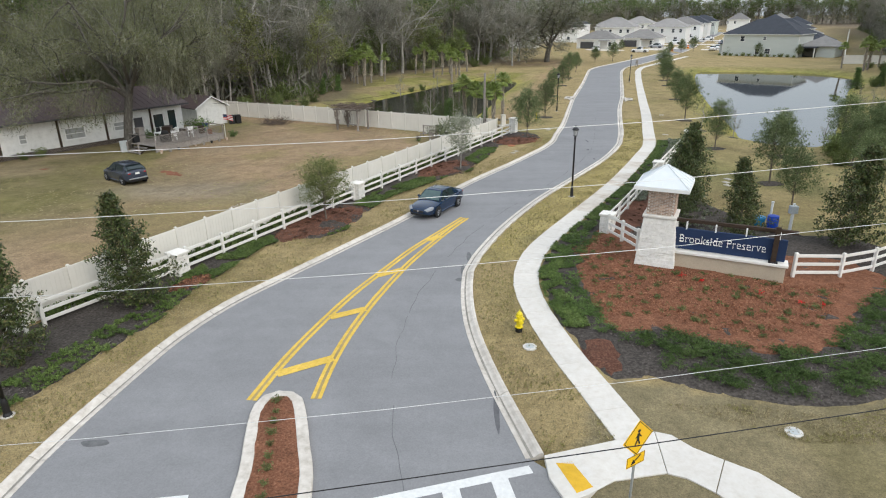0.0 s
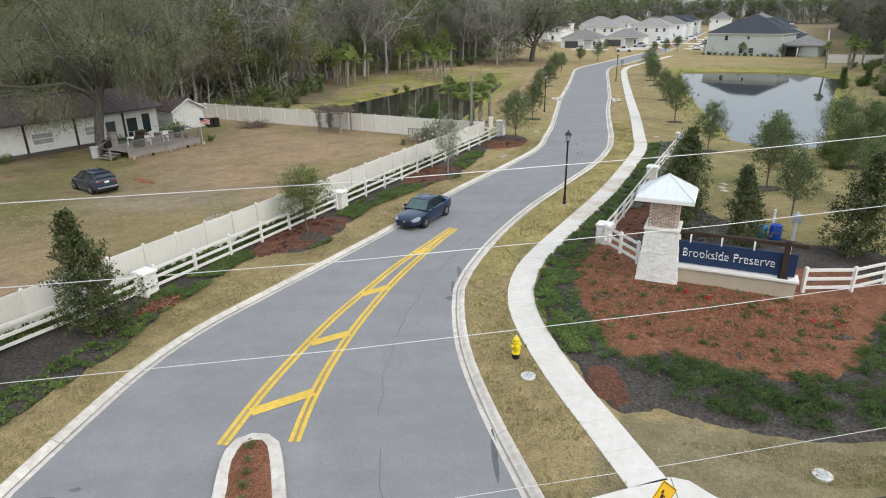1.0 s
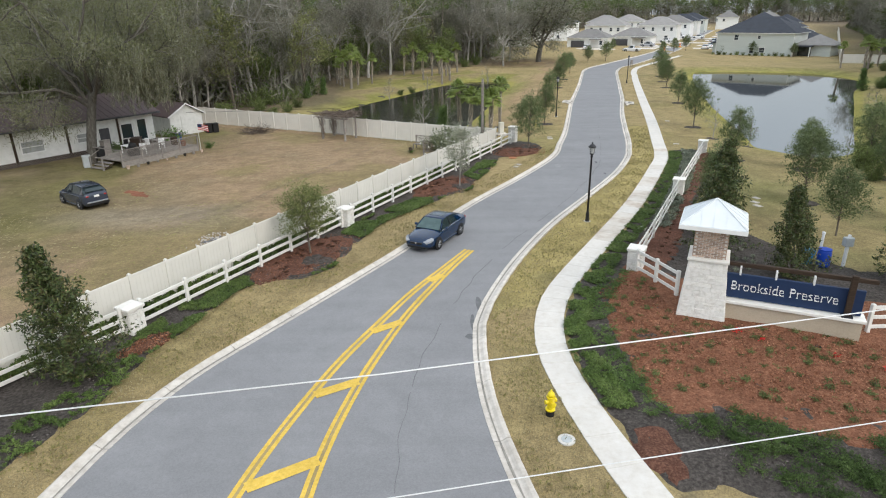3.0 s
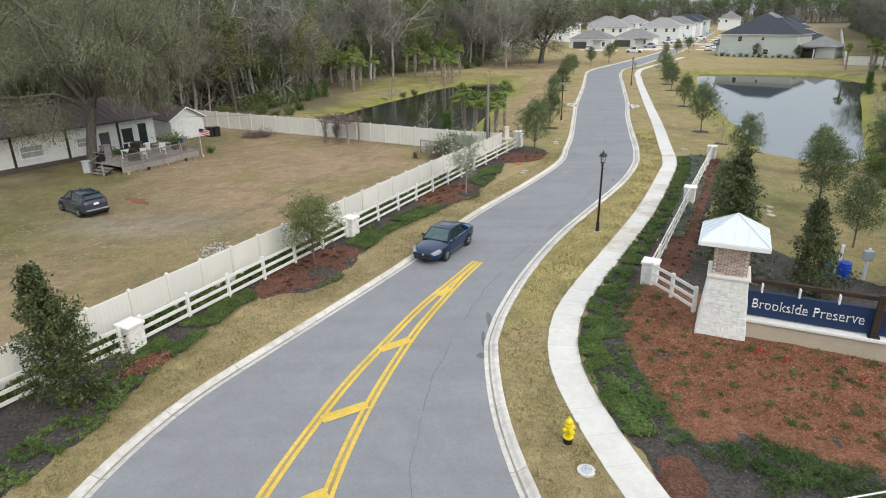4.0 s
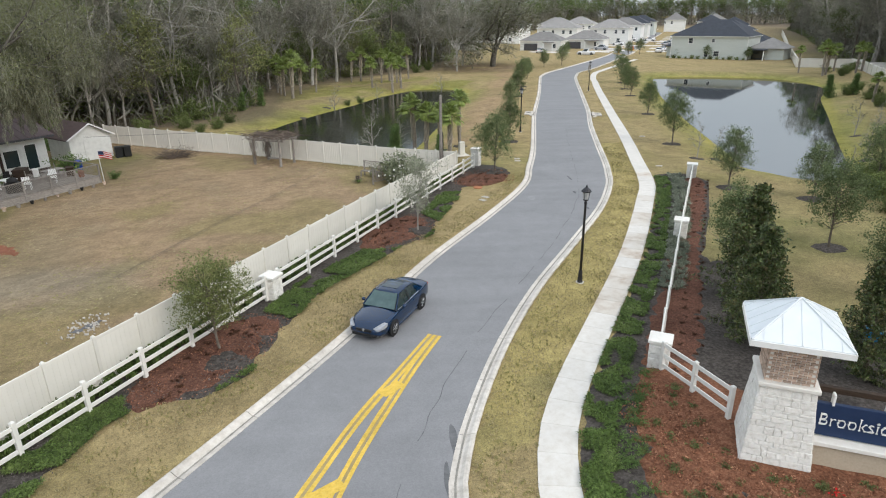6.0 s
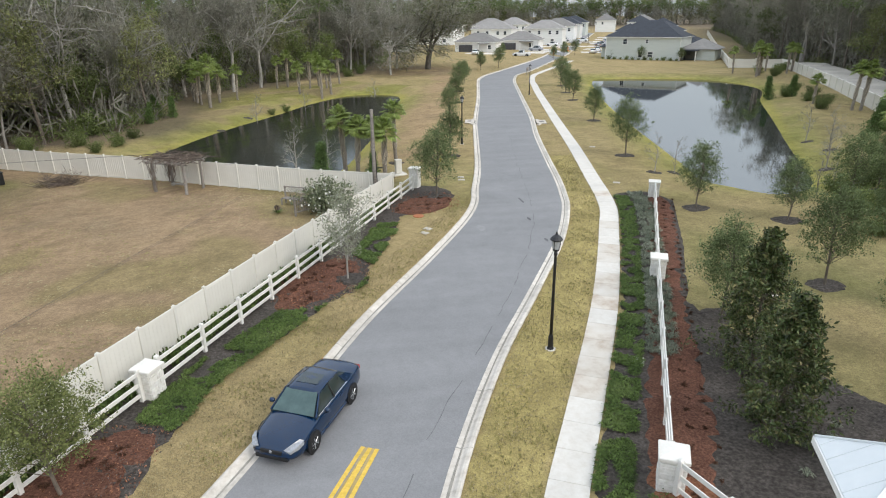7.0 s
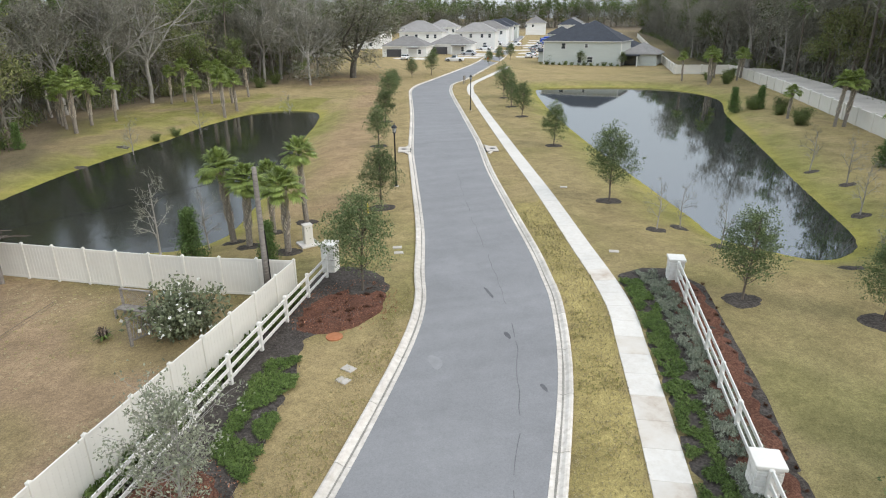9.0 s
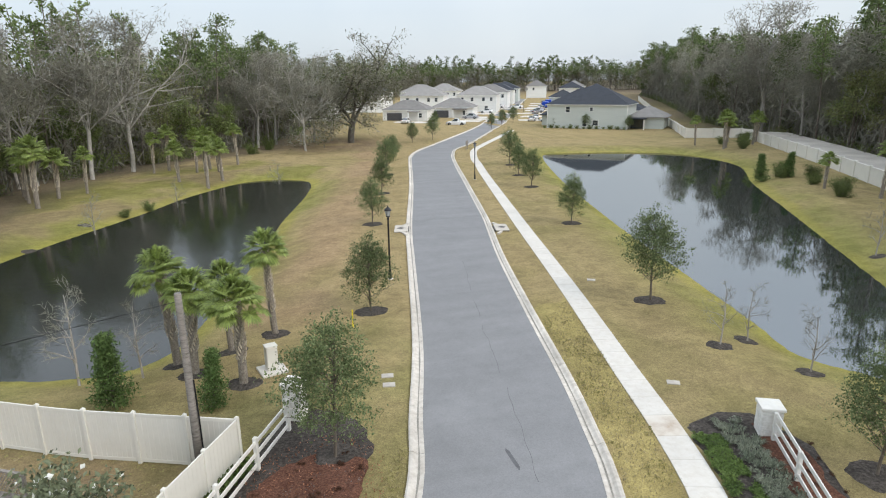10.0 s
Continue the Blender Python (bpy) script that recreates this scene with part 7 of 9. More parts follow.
for k in range(9):
    x_, y_ = (-25.6 + 0.47 * k * 0.95, 52.5 + 0.85 * k * 0.95)
    pot = thing("plant_pot", pose(x_, y_, 0.06), "small flower pot along the foot of the deck", "pot", "pots by the deck")
    r_ = pt_rng.uniform(0.08, 0.16)
    part("pot", Shape().lathe([(r_ * 0.7, 0), (r_, r_ * 1.6), (r_ * 1.1, r_ * 1.6), (r_ * 1.1, r_ * 1.9), (r_ * 0.9, r_ * 1.9), (r_ * 0.85, r_ * 1.7)], 14), M[("brick", "weathered", "black", "weathered")[k % 4]], pot)
    part("soil", Shape().lathe([(r_ * 0.86, r_ * 1.65), (r_ * 0.5, r_ * 1.72)], 14), M["grey_mulch"], pot)
p = pose(*D0, 0.05, 0, 0, 61) @ Vector((2.0, 1.3, 0.54))
gr = thing("barbecue", pose(p.x, p.y, p.z, 0, 0, 40), "covered black barbecue on the deck", "barbecue")
part("lid", Shape().lathe([(0.3, 0.7), (0.34, 0.8), (0.28, 1.0), (0.05, 1.08)], 14), M["black"], gr, smooth=True)
part("cart", Shape().box(-0.45, -0.25, 0, 0.45, 0.25, 0.7, bev=0.03), M["black"], gr)
for x, y, key, text in ((-25.9, 63.3, "blue_plastic", "blue plastic bin beside the shed"), (-25.0, 69.0, "black", "black lidded bin beside the shed"), (-24.4, 69.3, "black", "black lidded bin beside the shed"), (-29.4, 53.4, "grey_plastic", "grey covered bin beside the big tree")):
    bn = thing("bin", pose(x, y, 0.06, 0, 0, 35), text, "bin")
    part("body", Shape().box(-0.3, -0.32, 0, 0.3, 0.32, 0.9, bev=0.04), M[key], bn)
    part("lid", Shape().box(-0.33, -0.36, 0.9, 0.33, 0.36, 0.97, bev=0.03), M[key], bn)
    for k in (-1, 1):
        part("wheel", Shape().lathe([(0.1, -0.04), (0.1, 0.04)], 12, pose(0.25 * k, 0.3, 0.1, 0, 90, 0)), M["rubber"], bn)
tagged(new("bare_earth", sheet("bare_earth", blob(-21.2, 44.8, 1.6, 0.6, -35, rough=0.6), M["red_dirt"], lift=0.03, step=0.4, rough=0.02, seed=601)), "patch of bare red earth on the lawn", "earth", kind="structure")
tagged(new("bare_earth", sheet("bare_earth", blob(-32.5, 46.5, 0.6, 0.3, 20), M["red_dirt"], lift=0.05, step=0.4, rough=0.02, seed=602)), "patch of bare red earth on the lawn", "earth", kind="structure")
tagged(new("bare_earth", sheet("bare_earth", blob(-12.6, 35.3, 0.75, 0.36, 60, rough=0.7), M["old_patch"], lift=0.03, step=0.2, rough=0.04, seed=603)), "patch of pale rubble beside the fence", "earth", kind="structure")
rut_line = spline([(-13.6, 40.3), (-12.66, 43.16), (-11.26, 47.34), (-9.03, 53.3), (-5.76, 61.73)], 0.6)
for off, w_ in ((-0.05, 0.016), (0.16, 0.010)):
    l_ = side(rut_line, off)
    a_, b_ = side(l_, -w_), side(l_, w_)
    v_ = [(x, y, ground_z(x, y) + 0.03) for x, y in np.vstack([a_, b_])]
    n_ = len(a_)
    tagged(new("rut", tris("rut", v_, [(k, n_ + k, n_ + k + 1, k + 1) for k in range(n_ - 1)], M["bark"])), "thin worn line across the lawn", "rut", kind="structure")
rngr = np.random.default_rng(603)
rb = Shape()
for k in range(90):
    r_ = rngr.uniform(0.02, 0.06)
    x_, y_ = -12.6 + rngr.normal() * 0.42, 35.3 + rngr.normal() * 0.6
    rb.box(-r_, -r_ * 0.8, -r_ * 0.5, r_, r_ * 0.8, r_ * 0.6, pose(x_, y_, 0.09, *rngr.uniform(0, 90, 3)), bev=r_ * 0.3)
tagged(new("rubble", rb.mesh("rubble", M["sand"])), "scattered pale rubble beside the fence", "rubble", kind="stuff")

# pergola of poles and vines
pg = thing("pergola", pose(-10.4, 64.7, 0.05, 0, 0, -28) @ Matrix.Diagonal((0.9, 0.9, 0.94, 1)), "rustic grey pole pergola overgrown with dry vines", "pergola")
for x in (-1.5, 1.5):
    for y in (-1.0, 1.0):
        part("post", Shape().tube([(x, y, -0.1), (x + 0.05, y, 1.2), (x, y + 0.04, 2.25)], [0.13, 0.11, 0.10], 8), M["weathered"], pg)
for y in (-1.0, 1.0):
    part("beam", Shape().tube([(-2.0, y, 2.25), (2.0, y, 2.28)], 0.07, 7), M["weathered"], pg)
for k in range(9):
    x = -1.8 + k * 0.45
    part("cross_pole", Shape().tube([(x, -1.5, 2.36), (x + 0.05, 1.5, 2.38)], 0.04, 6), M["weathered"], pg)
rngp = np.random.default_rng(3)
vine = Shape()
for k in range(420):
    a = Vector((rngp.uniform(-2.1, 2.1), rngp.uniform(-1.5, 1.5), 2.42 + rngp.uniform(0, 0.3)))
    b = a + Vector((rngp.normal() * 0.6, rngp.normal() * 0.5, rngp.normal() * 0.12))
    vine.tube([a, (a + b) / 2 + Vector((0, 0, 0.06)), b], 0.022, 3)
for k in range(170):
    a = Vector((-1.5 + rngp.normal() * 0.18, (1.0 if k % 3 else -1.0) + rngp.normal() * 0.18, rngp.uniform(0.2, 2.3)))
    b = a + Vector((rngp.normal() * 0.12, rngp.normal() * 0.12, rngp.uniform(0.3, 0.8)))
    b.z = min(b.z, 2.45)
    vine.tube([a, (a + b) / 2 + Vector((rngp.normal() * 0.05, rngp.normal() * 0.05, 0)), b], 0.018, 3)
part("vine", vine, M["brush"], pg, "tangle of dry grey vines")
part("swing_seat", Shape().box(-0.7, -0.2, 0.45, 0.7, 0.25, 0.52, bev=0.02), M["weathered"], pg)
for x in (-0.65, 0.65):
    part("rope", Shape().tube([(x, 0, 0.5), (x, 0, 2.3)], 0.015, 4), M["weathered"], pg)
# brush pile
br = Shape()
rngb = np.random.default_rng(13)
for k in range(260):
    a = Vector((rngb.normal() * 0.8, rngb.normal() * 0.5, abs(rngb.normal()) * 0.25))
    d = Vector((rngb.normal(), rngb.normal() * 0.7, abs(rngb.normal()) * 0.3)).normalized()
    br.tube([a, a + d * rngb.uniform(0.5, 1.3)], [0.02, 0.008], 3)
bp_ = thing("brush_heap", pose(-19.7, 68.3, 0.05), "heap of dry grey branches on the lawn", "brush pile", data=br.mesh("brush_heap", M["brush"]))
# lattice bench and flowering bush in the fence corner
bn2 = thing("garden_arbour", pose(-2.0, 59.0, 0.05, 0, 0, -30), "weathered lattice garden seat", "garden seat")
part("seat", Shape().box(-0.75, -0.25, 0.42, 0.75, 0.25, 0.48, bev=0.01), M["weathered"], bn2)
for x in (-0.75, 0.75):
    for y in (-0.25, 0.25):
        part("leg", Shape().box(x - 0.04, y - 0.04, -0.05, x + 0.04, y + 0.04, 1.2 if y > 0 else 0.45), M["weathered"], bn2)
lt = Shape()
for k in range(13):
    x = -0.75 + k * 0.115
    lt.tube([(x, 0.25, 0.5), (min(0.75, x + 0.5), 0.25, 1.15)], 0.012, 3)
    lt.tube([(x, 0.262, 1.15), (min(0.75, x + 0.5), 0.262, 0.5)], 0.012, 3)
part("lattice", lt, M["weathered"], bn2)
part("top_rail", Shape().box(-0.8, 0.2, 1.15, 0.8, 0.3, 1.2), M["weathered"], bn2)

# ---- plants ----
def fan(shape):
    """Vertices and triangles of a Shape."""
    f = [(q[0], q[i], q[i + 1]) for q in shape.f for i in range(1, len(q) - 1)]
    return np.array(shape.v, float).reshape(-1, 3), np.array(f, int).reshape(-1, 3)


def leaves(c, size, rng, aspect=0.5, up=0.0):
    """A diamond-shaped leaf, slightly folded, at each centre."""
    c = np.asarray(c, float)
    n = len(c)
    d = rng.normal(size=(n, 3))
    d[:, 2] += up
    d /= np.linalg.norm(d, axis=1)[:, None]
    u = np.cross(d, rng.normal(size=(n, 3)))
    u /= np.linalg.norm(u, axis=1)[:, None] + 1e-9
    nrm = np.cross(d, u)
    s = (size * rng.uniform(0.65, 1.35, n))[:, None]
    v = np.stack([c - d * s / 2, c + u * s * aspect / 2 + nrm * s * 0.08, c + d * s / 2, c - u * s * aspect / 2 + nrm * s * 0.08], 1).reshape(-1, 3)
    k = np.arange(n)[:, None] * 4
    f = np.concatenate([k + [0, 1, 2], k + [0, 2, 3]], 1).reshape(-1, 3)
    return v, f


def cloud(centres, radius, per, rng, flat=0.7):
    centres = np.asarray(centres, float)
    off = np.clip(rng.normal(size=(len(centres), per, 3)), -1.7, 1.7) * np.array([1, 1, flat])
    return (centres[:, None] + off * np.asarray(radius, float).reshape(-1, 1, 1) * 0.5).reshape(-1, 3)


def join(pieces):
    v, f, n = [], [], 0
    for a, b in pieces:
        v.append(a)
        f.append(b + n)
        n += len(a)
    return np.vstack(v), np.vstack(f)


def limb(shape, p, d, length, r0, r1, rng, sides=5, segs=3, wander=0.18, sag=0.0):
    pts, p, d = [Vector(p)], Vector(p), Vector(d).normalized()
    for i in range(segs):
        d = (d + Vector(rng.normal(size=3)) * wander + Vector((0, 0, sag))).normalized()
        p = p + d * (length / segs)
        pts.append(p.copy())
    shape.tube(pts, [r0 + (r1 - r0) * i / segs for i in range(segs + 1)], sides)
    return pts, d


def at_fraction(pts, t):
    k = t * (len(pts) - 1)
    i = min(int(k), len(pts) - 2)
    return pts[i].lerp(pts[i + 1], k - i)


def outward(d, rng, spread):
    u = Vector(rng.normal(size=3))
    u = (u - d * u.dot(d)).normalized()
    return (d * math.cos(spread) + u * math.sin(spread)).normalized()


def bare_tree(seed, h=18.0, thin=1.0, first=0.3, stout=1.0):
    """A leafless hardwood: trunk and limbs, and a crown of fine twigs."""
    rng = np.random.default_rng(seed)
    wood, twig, tips = Shape(), Shape(), []
    r = h * 0.0125 * stout
    pts, d = limb(wood, (0, 0, -0.2), (rng.normal() * 0.06, rng.normal() * 0.06, 1), h * 0.8, r, r * 0.25, rng, 7, 6, 0.07)
    n1 = int(13 * thin) + 3
    for i in range(n1):
        t = first + (1 - first) * (i + rng.uniform()) / n1
        q = at_fraction(pts, min(t, 0.99))
        dd = outward(Vector((0, 0, 1)), rng, radians(rng.uniform(28, 65)))
        ln = h * rng.uniform(0.18, 0.36) * (1.15 - 0.6 * t)
        rr = r * (1.05 - t) * 0.55 + 0.02
        p2, d2 = limb(wood, q, dd, ln, rr, rr * 0.3, rng, 5, 4, 0.16, 0.06)
        for _ in range(int(5 * thin) + 2):
            q2 = at_fraction(p2, rng.uniform(0.3, 1.0))
            d3 = outward(d2, rng, radians(rng.uniform(20, 65)))
            p3, d4 = limb(twig, q2, d3, ln * rng.uniform(0.35, 0.65), rr * 0.32, 0.012, rng, 3, 3, 0.2, 0.05)
            for _ in range(int(7 * thin)):
                q3 = at_fraction(p3, rng.uniform(0.2, 1.0))
                d5 = outward(d4, rng, radians(rng.uniform(15, 70)))
                b = q3 + d5 * ln * rng.uniform(0.18, 0.42)
                m = (q3 + b) / 2 + Vector(rng.normal(size=3)) * 0.08 * ln * 0.3
                twig.tube([q3, m, b], [0.022, 0.016, 0.006], 3)
                tips.append(tuple(b))
    return wood, twig, np.array(tips)


def fine_twigs(tips, seed, per=5, size=0.9, radius=0.9):
    """Sprays of thin shoots round the ends of the limbs."""
    rng = np.random.default_rng(seed)
    return leaves(cloud(tips, radius * np.ones(len(tips)), per, rng, 0.9), size, rng, 0.022, 0.5)


def great_tree(seed, trunk_h=4.5, r=0.7, limbs=8, el=(15, 60), reach=(8, 12), sag=-0.02, crook=0.2, low=None):
    """A big old tree: a stout trunk that forks into long crooked limbs."""
    rng = np.random.default_rng(seed)
    wood, twig, tips, along_ = Shape(), Shape(), [], []
    pts, d = limb(wood, (0, 0, -0.3), (rng.normal() * 0.05, rng.normal() * 0.05, 1), trunk_h + 0.3, r, r * 0.75, rng, 10, 5, 0.05)
    for i in range(limbs):
        a = 6.283 * (i + rng.uniform(-0.3, 0.3)) / limbs
        e = radians(rng.uniform(*el))
        if low is not None and math.cos(a - radians(low)) < 0.1:
            e = max(e, radians(44))
        if low is not None and math.cos(a - radians(low)) > 0.25 and i % 3 == 0:
            e = radians(rng.uniform(8, 20))
        dd = Vector((math.cos(a) * math.cos(e), math.sin(a) * math.cos(e), math.sin(e)))
        ln = rng.uniform(*reach)
        p1, d1 = limb(wood, at_fraction(pts, rng.uniform(0.75, 0.98)), dd, ln, r * 0.36, 0.06, rng, 7, 6, crook, sag)
        for k in range(8):
            q = at_fraction(p1, rng.uniform(0.25, 1.0))
            d2 = outward(d1, rng, radians(rng.uniform(25, 75)))
            p2, d3 = limb(wood, q, d2, ln * rng.uniform(0.25, 0.5), 0.085, 0.03, rng, 4, 4, crook, sag)
            for _ in range(6):
                q2 = at_fraction(p2, rng.uniform(0.2, 1.0))
                p3, _d = limb(twig, q2, outward(d3, rng, radians(rng.uniform(20, 80))), rng.uniform(1.0, 2.4), 0.03, 0.008, rng, 3, 3, 0.3, sag)
                tips += [tuple(p3[-1]), tuple(p3[2]), tuple(p3[1])]
                along_.append(tuple(q2))
    return wood, twig, np.array(tips), np.array(along_)


def pine(seed, h=22.0, full=1.0):
    rng = np.random.default_rng(seed)
    wood, cs = Shape(), []
    r = h * 0.0095
    pts, d = limb(wood, (0, 0, -0.2), (rng.normal() * 0.03, rng.normal() * 0.03, 1), h * 0.97, r, r * 0.25, rng, 7, 6, 0.03)
    n = int(24 * full) + 4
    for i in range(n):
        t = 0.55 + 0.45 * (i + rng.uniform()) / n
        q = at_fraction(pts, min(t, 0.99))
        dd = outward(Vector((0, 0, 1)), rng, radians(rng.uniform(55, 95)))
        ln = h * rng.uniform(0.09, 0.17) * (1.35 - 0.75 * t)
        p2, _ = limb(wood, q, dd, ln, 0.05, 0.02, rng, 3, 3, 0.15, 0.1)
        for s in (0.5, 0.75, 1.0):
            cs.append(tuple(at_fraction(p2, s)))
    c = cloud(cs, rng.uniform(0.8, 1.5, len(cs)), int(18 * full) + 3, rng, 0.6)
    return wood, leaves(c, 0.42 / math.sqrt(full) , rng, 0.45)


def broad(seed, h=14.0, full=1.0, low=0.35):
    rng = np.random.default_rng(seed)
    wood, cs = Shape(), []
    r = h * 0.014
    pts, d = limb(wood, (0, 0, -0.2), (rng.normal() * 0.08, rng.normal() * 0.08, 1), h * 0.8, r, r * 0.25, rng, 7, 5, 0.08)
    n = int(17 * full) + 4
    for i in range(n):
        t = low + (1 - low) * (i + rng.uniform()) / n
        q = at_fraction(pts, min(t, 0.99))
        dd = outward(Vector((0, 0, 1)), rng, radians(rng.uniform(30, 75)))
        ln = h * rng.uniform(0.18, 0.34) * (1.2 - 0.6 * t)
        p2, d2 = limb(wood, q, dd, ln, r * (1.1 - t) * 0.5, 0.02, rng, 4, 3, 0.18, 0.06)
        for _ in range(4):
            q2 = at_fraction(p2, rng.uniform(0.4, 1))
            p3, _ = limb(wood, q2, outward(d2, rng, 0.7), ln * 0.4, 0.03, 0.012, rng, 3, 2, 0.2)
            cs += [tuple(p3[-1]), tuple(p3[1])]
    c = cloud(cs, rng.uniform(0.7, 1.5, len(cs)), int(13 * full) + 2, rng, 0.6)
    return wood, leaves(c, 0.34 / math.sqrt(full), rng, 0.5)


def shrub(seed, h=2.5, n=30, per=22, size=0.22):
    rng = np.random.default_rng(seed)
    wood, cs = Shape(), []
    for i in range(n):
        d = Vector((rng.normal() * 0.55, rng.normal() * 0.55, 1)).normalized()
        pts, _ = limb(wood, (rng.normal() * 0.12 * h * 0.5, rng.normal() * 0.12 * h * 0.5, -0.05), d, h * rng.uniform(0.45, 1.0), 0.02 * h * 0.5, 0.006, rng, 3, 3, 0.15)
        cs += [tuple(pts[-1]), tuple(pts[2]), tuple(pts[1])]
    c = cloud(cs, rng.uniform(0.25, 0.5, len(cs)) * h * 0.5, per, rng, 0.8)
    c = c[c[:, 2] > 0.05]
    return wood, leaves(c, size, rng, 0.5)


def young_oak(seed, h=4.2, full=1.0, girth=1.0, leaf=0.074, rounded=False):
    """A nursery oak: a bare stem under a dense, uneven crown, tapering or rounded."""
    rng = np.random.default_rng(seed)
    wood, cs, rs = Shape(), [], []
    pts, d = limb(wood, (0, 0, -0.1), (rng.normal() * 0.04, rng.normal() * 0.04, 1), h * 0.96, 0.055, 0.010, rng, 7, 6, 0.05)
    n = 44
    for i in range(n):
        t = (0.30 if rounded else 0.25) + 0.72 * (i + rng.uniform()) / n
        q = at_fraction(pts, min(t, 0.99))
        dd = outward(Vector((0, 0, 1)), rng, radians(rng.uniform(40, 78) - 18 * t))
        if rounded:
            k = math.sin(math.pi * min(1, max(0.08, (t - 0.16) / 0.9))) ** 0.6
        else:
            k = min(1.0, (t - 0.15) / 0.16) * (1.04 - t) ** 0.75 * 1.3
        ln = h * 0.31 * k * rng.uniform(0.6, 1.15) * girth
        p2, d2 = limb(wood, q, dd, ln, 0.016, 0.005, rng, 4, 3, 0.15, 0.04)
        for _ in range(5):
            f_ = rng.uniform(0.2, 1)
            q2 = at_fraction(p2, f_)
            p3, _ = limb(wood, q2, outward(d2, rng, 0.8), ln * 0.34 + 0.08, 0.007, 0.003, rng, 3, 2, 0.2)
            cs += [tuple(p3[-1]), tuple(p3[1])]
            rs += [0.14 + 0.26 * k * rng.uniform(0.5, 1.2)] * 2
    c = cloud(cs, np.array(rs) * h / 4.2, int(30 * full), rng, 0.8)
    return wood, leaves(c, leaf * h / 4.2, rng, 0.5)


def round_oak(seed, h=4.2, low=0.28, wide=1.3, taper=0.3, clumps=360, per=29, leaf=0.085):
    """A nursery oak with a full, slightly uneven crown of many leaf clumps."""
    rng = np.random.default_rng(seed)
    wood = Shape()
    pts, _ = limb(wood, (0, 0, -0.1), (rng.normal() * 0.03, rng.normal() * 0.03, 1), h * 0.93, 0.058, 0.010, rng, 7, 6, 0.04)
    zc, rz = h * (1 + low) / 2, h * (1 - low) / 2
    cs = []
    for i in range(clumps):
        v = rng.normal(size=3)
        v /= np.linalg.norm(v)
        bump = 1 + 0.42 * noise.noise(Vector((v[0] * 2.3 + seed, v[1] * 2.3, v[2] * 2.3))) + 0.07 * rng.normal()
        r = rng.uniform(0.12, 1.0) ** 0.45 * bump
        w = wide * (1 - taper * v[2] * r)
        cs.append((v[0] * r * w, v[1] * r * w, zc + v[2] * r * rz))
        if i % 5 == 0:
            q = at_fraction(pts, min(0.96, max(low * 0.9, (cs[-1][2] - 0.45 * w * r) / h)))
            limb(wood, q, Vector(cs[-1]) - q, (Vector(cs[-1]) - q).length, 0.015, 0.004, rng, 4, 3, 0.10)
    c = cloud(cs, rng.uniform(0.14, 0.42, len(cs)), per, rng, 0.75)
    return wood, leaves(c, leaf, rng, 0.5)


def magnolia(seed, h=4.6, w=1.25, n=105, leaf=0.15):
    """A leafy cone to the ground, in uneven tiers of big glossy leaves."""
    rng = np.random.default_rng(seed)
    wood, cs = Shape(), []
    pts, _ = limb(wood, (0, 0, -0.1), (0, 0, 1), h * 0.95, 0.07, 0.012, rng, 7, 6, 0.03)
    for i in range(n):
        t = 0.03 + 0.95 * (i + rng.uniform()) / n
        q = at_fraction(pts, min(t, 0.995))
        tier = 0.86 + 0.2 * math.sin(t * 31 + seed)
        prof = w * 1.12 * (1 - t) ** 0.8 * tier * (0.45 + 0.68 * rng.uniform()) * min(1, 0.6 + t * 3.2) + 0.06
        a = i * 2.4 + rng.normal() * 0.3
        dd = Vector((math.cos(a), math.sin(a), 0.08 + 0.6 * t))
        p2, d2 = limb(wood, q, dd, prof, 0.018, 0.006, rng, 3, 3, 0.1, 0.12)
        for f_ in (0.4, 0.62, 0.82, 1.0):
            cs.append(tuple(at_fraction(p2, f_)))
            if f_ > 0.5:
                o = outward(d2, rng, 1.0) * prof * 0.28
                cs.append(tuple(at_fraction(p2, f_) + o))
    c = cloud(cs, rng.uniform(0.16, 0.30, len(cs)), 15, rng, 0.75)
    c = c[c[:, 2] > 0.06]
    return wood, leaves(c, leaf, rng, 0.42, 0.45)


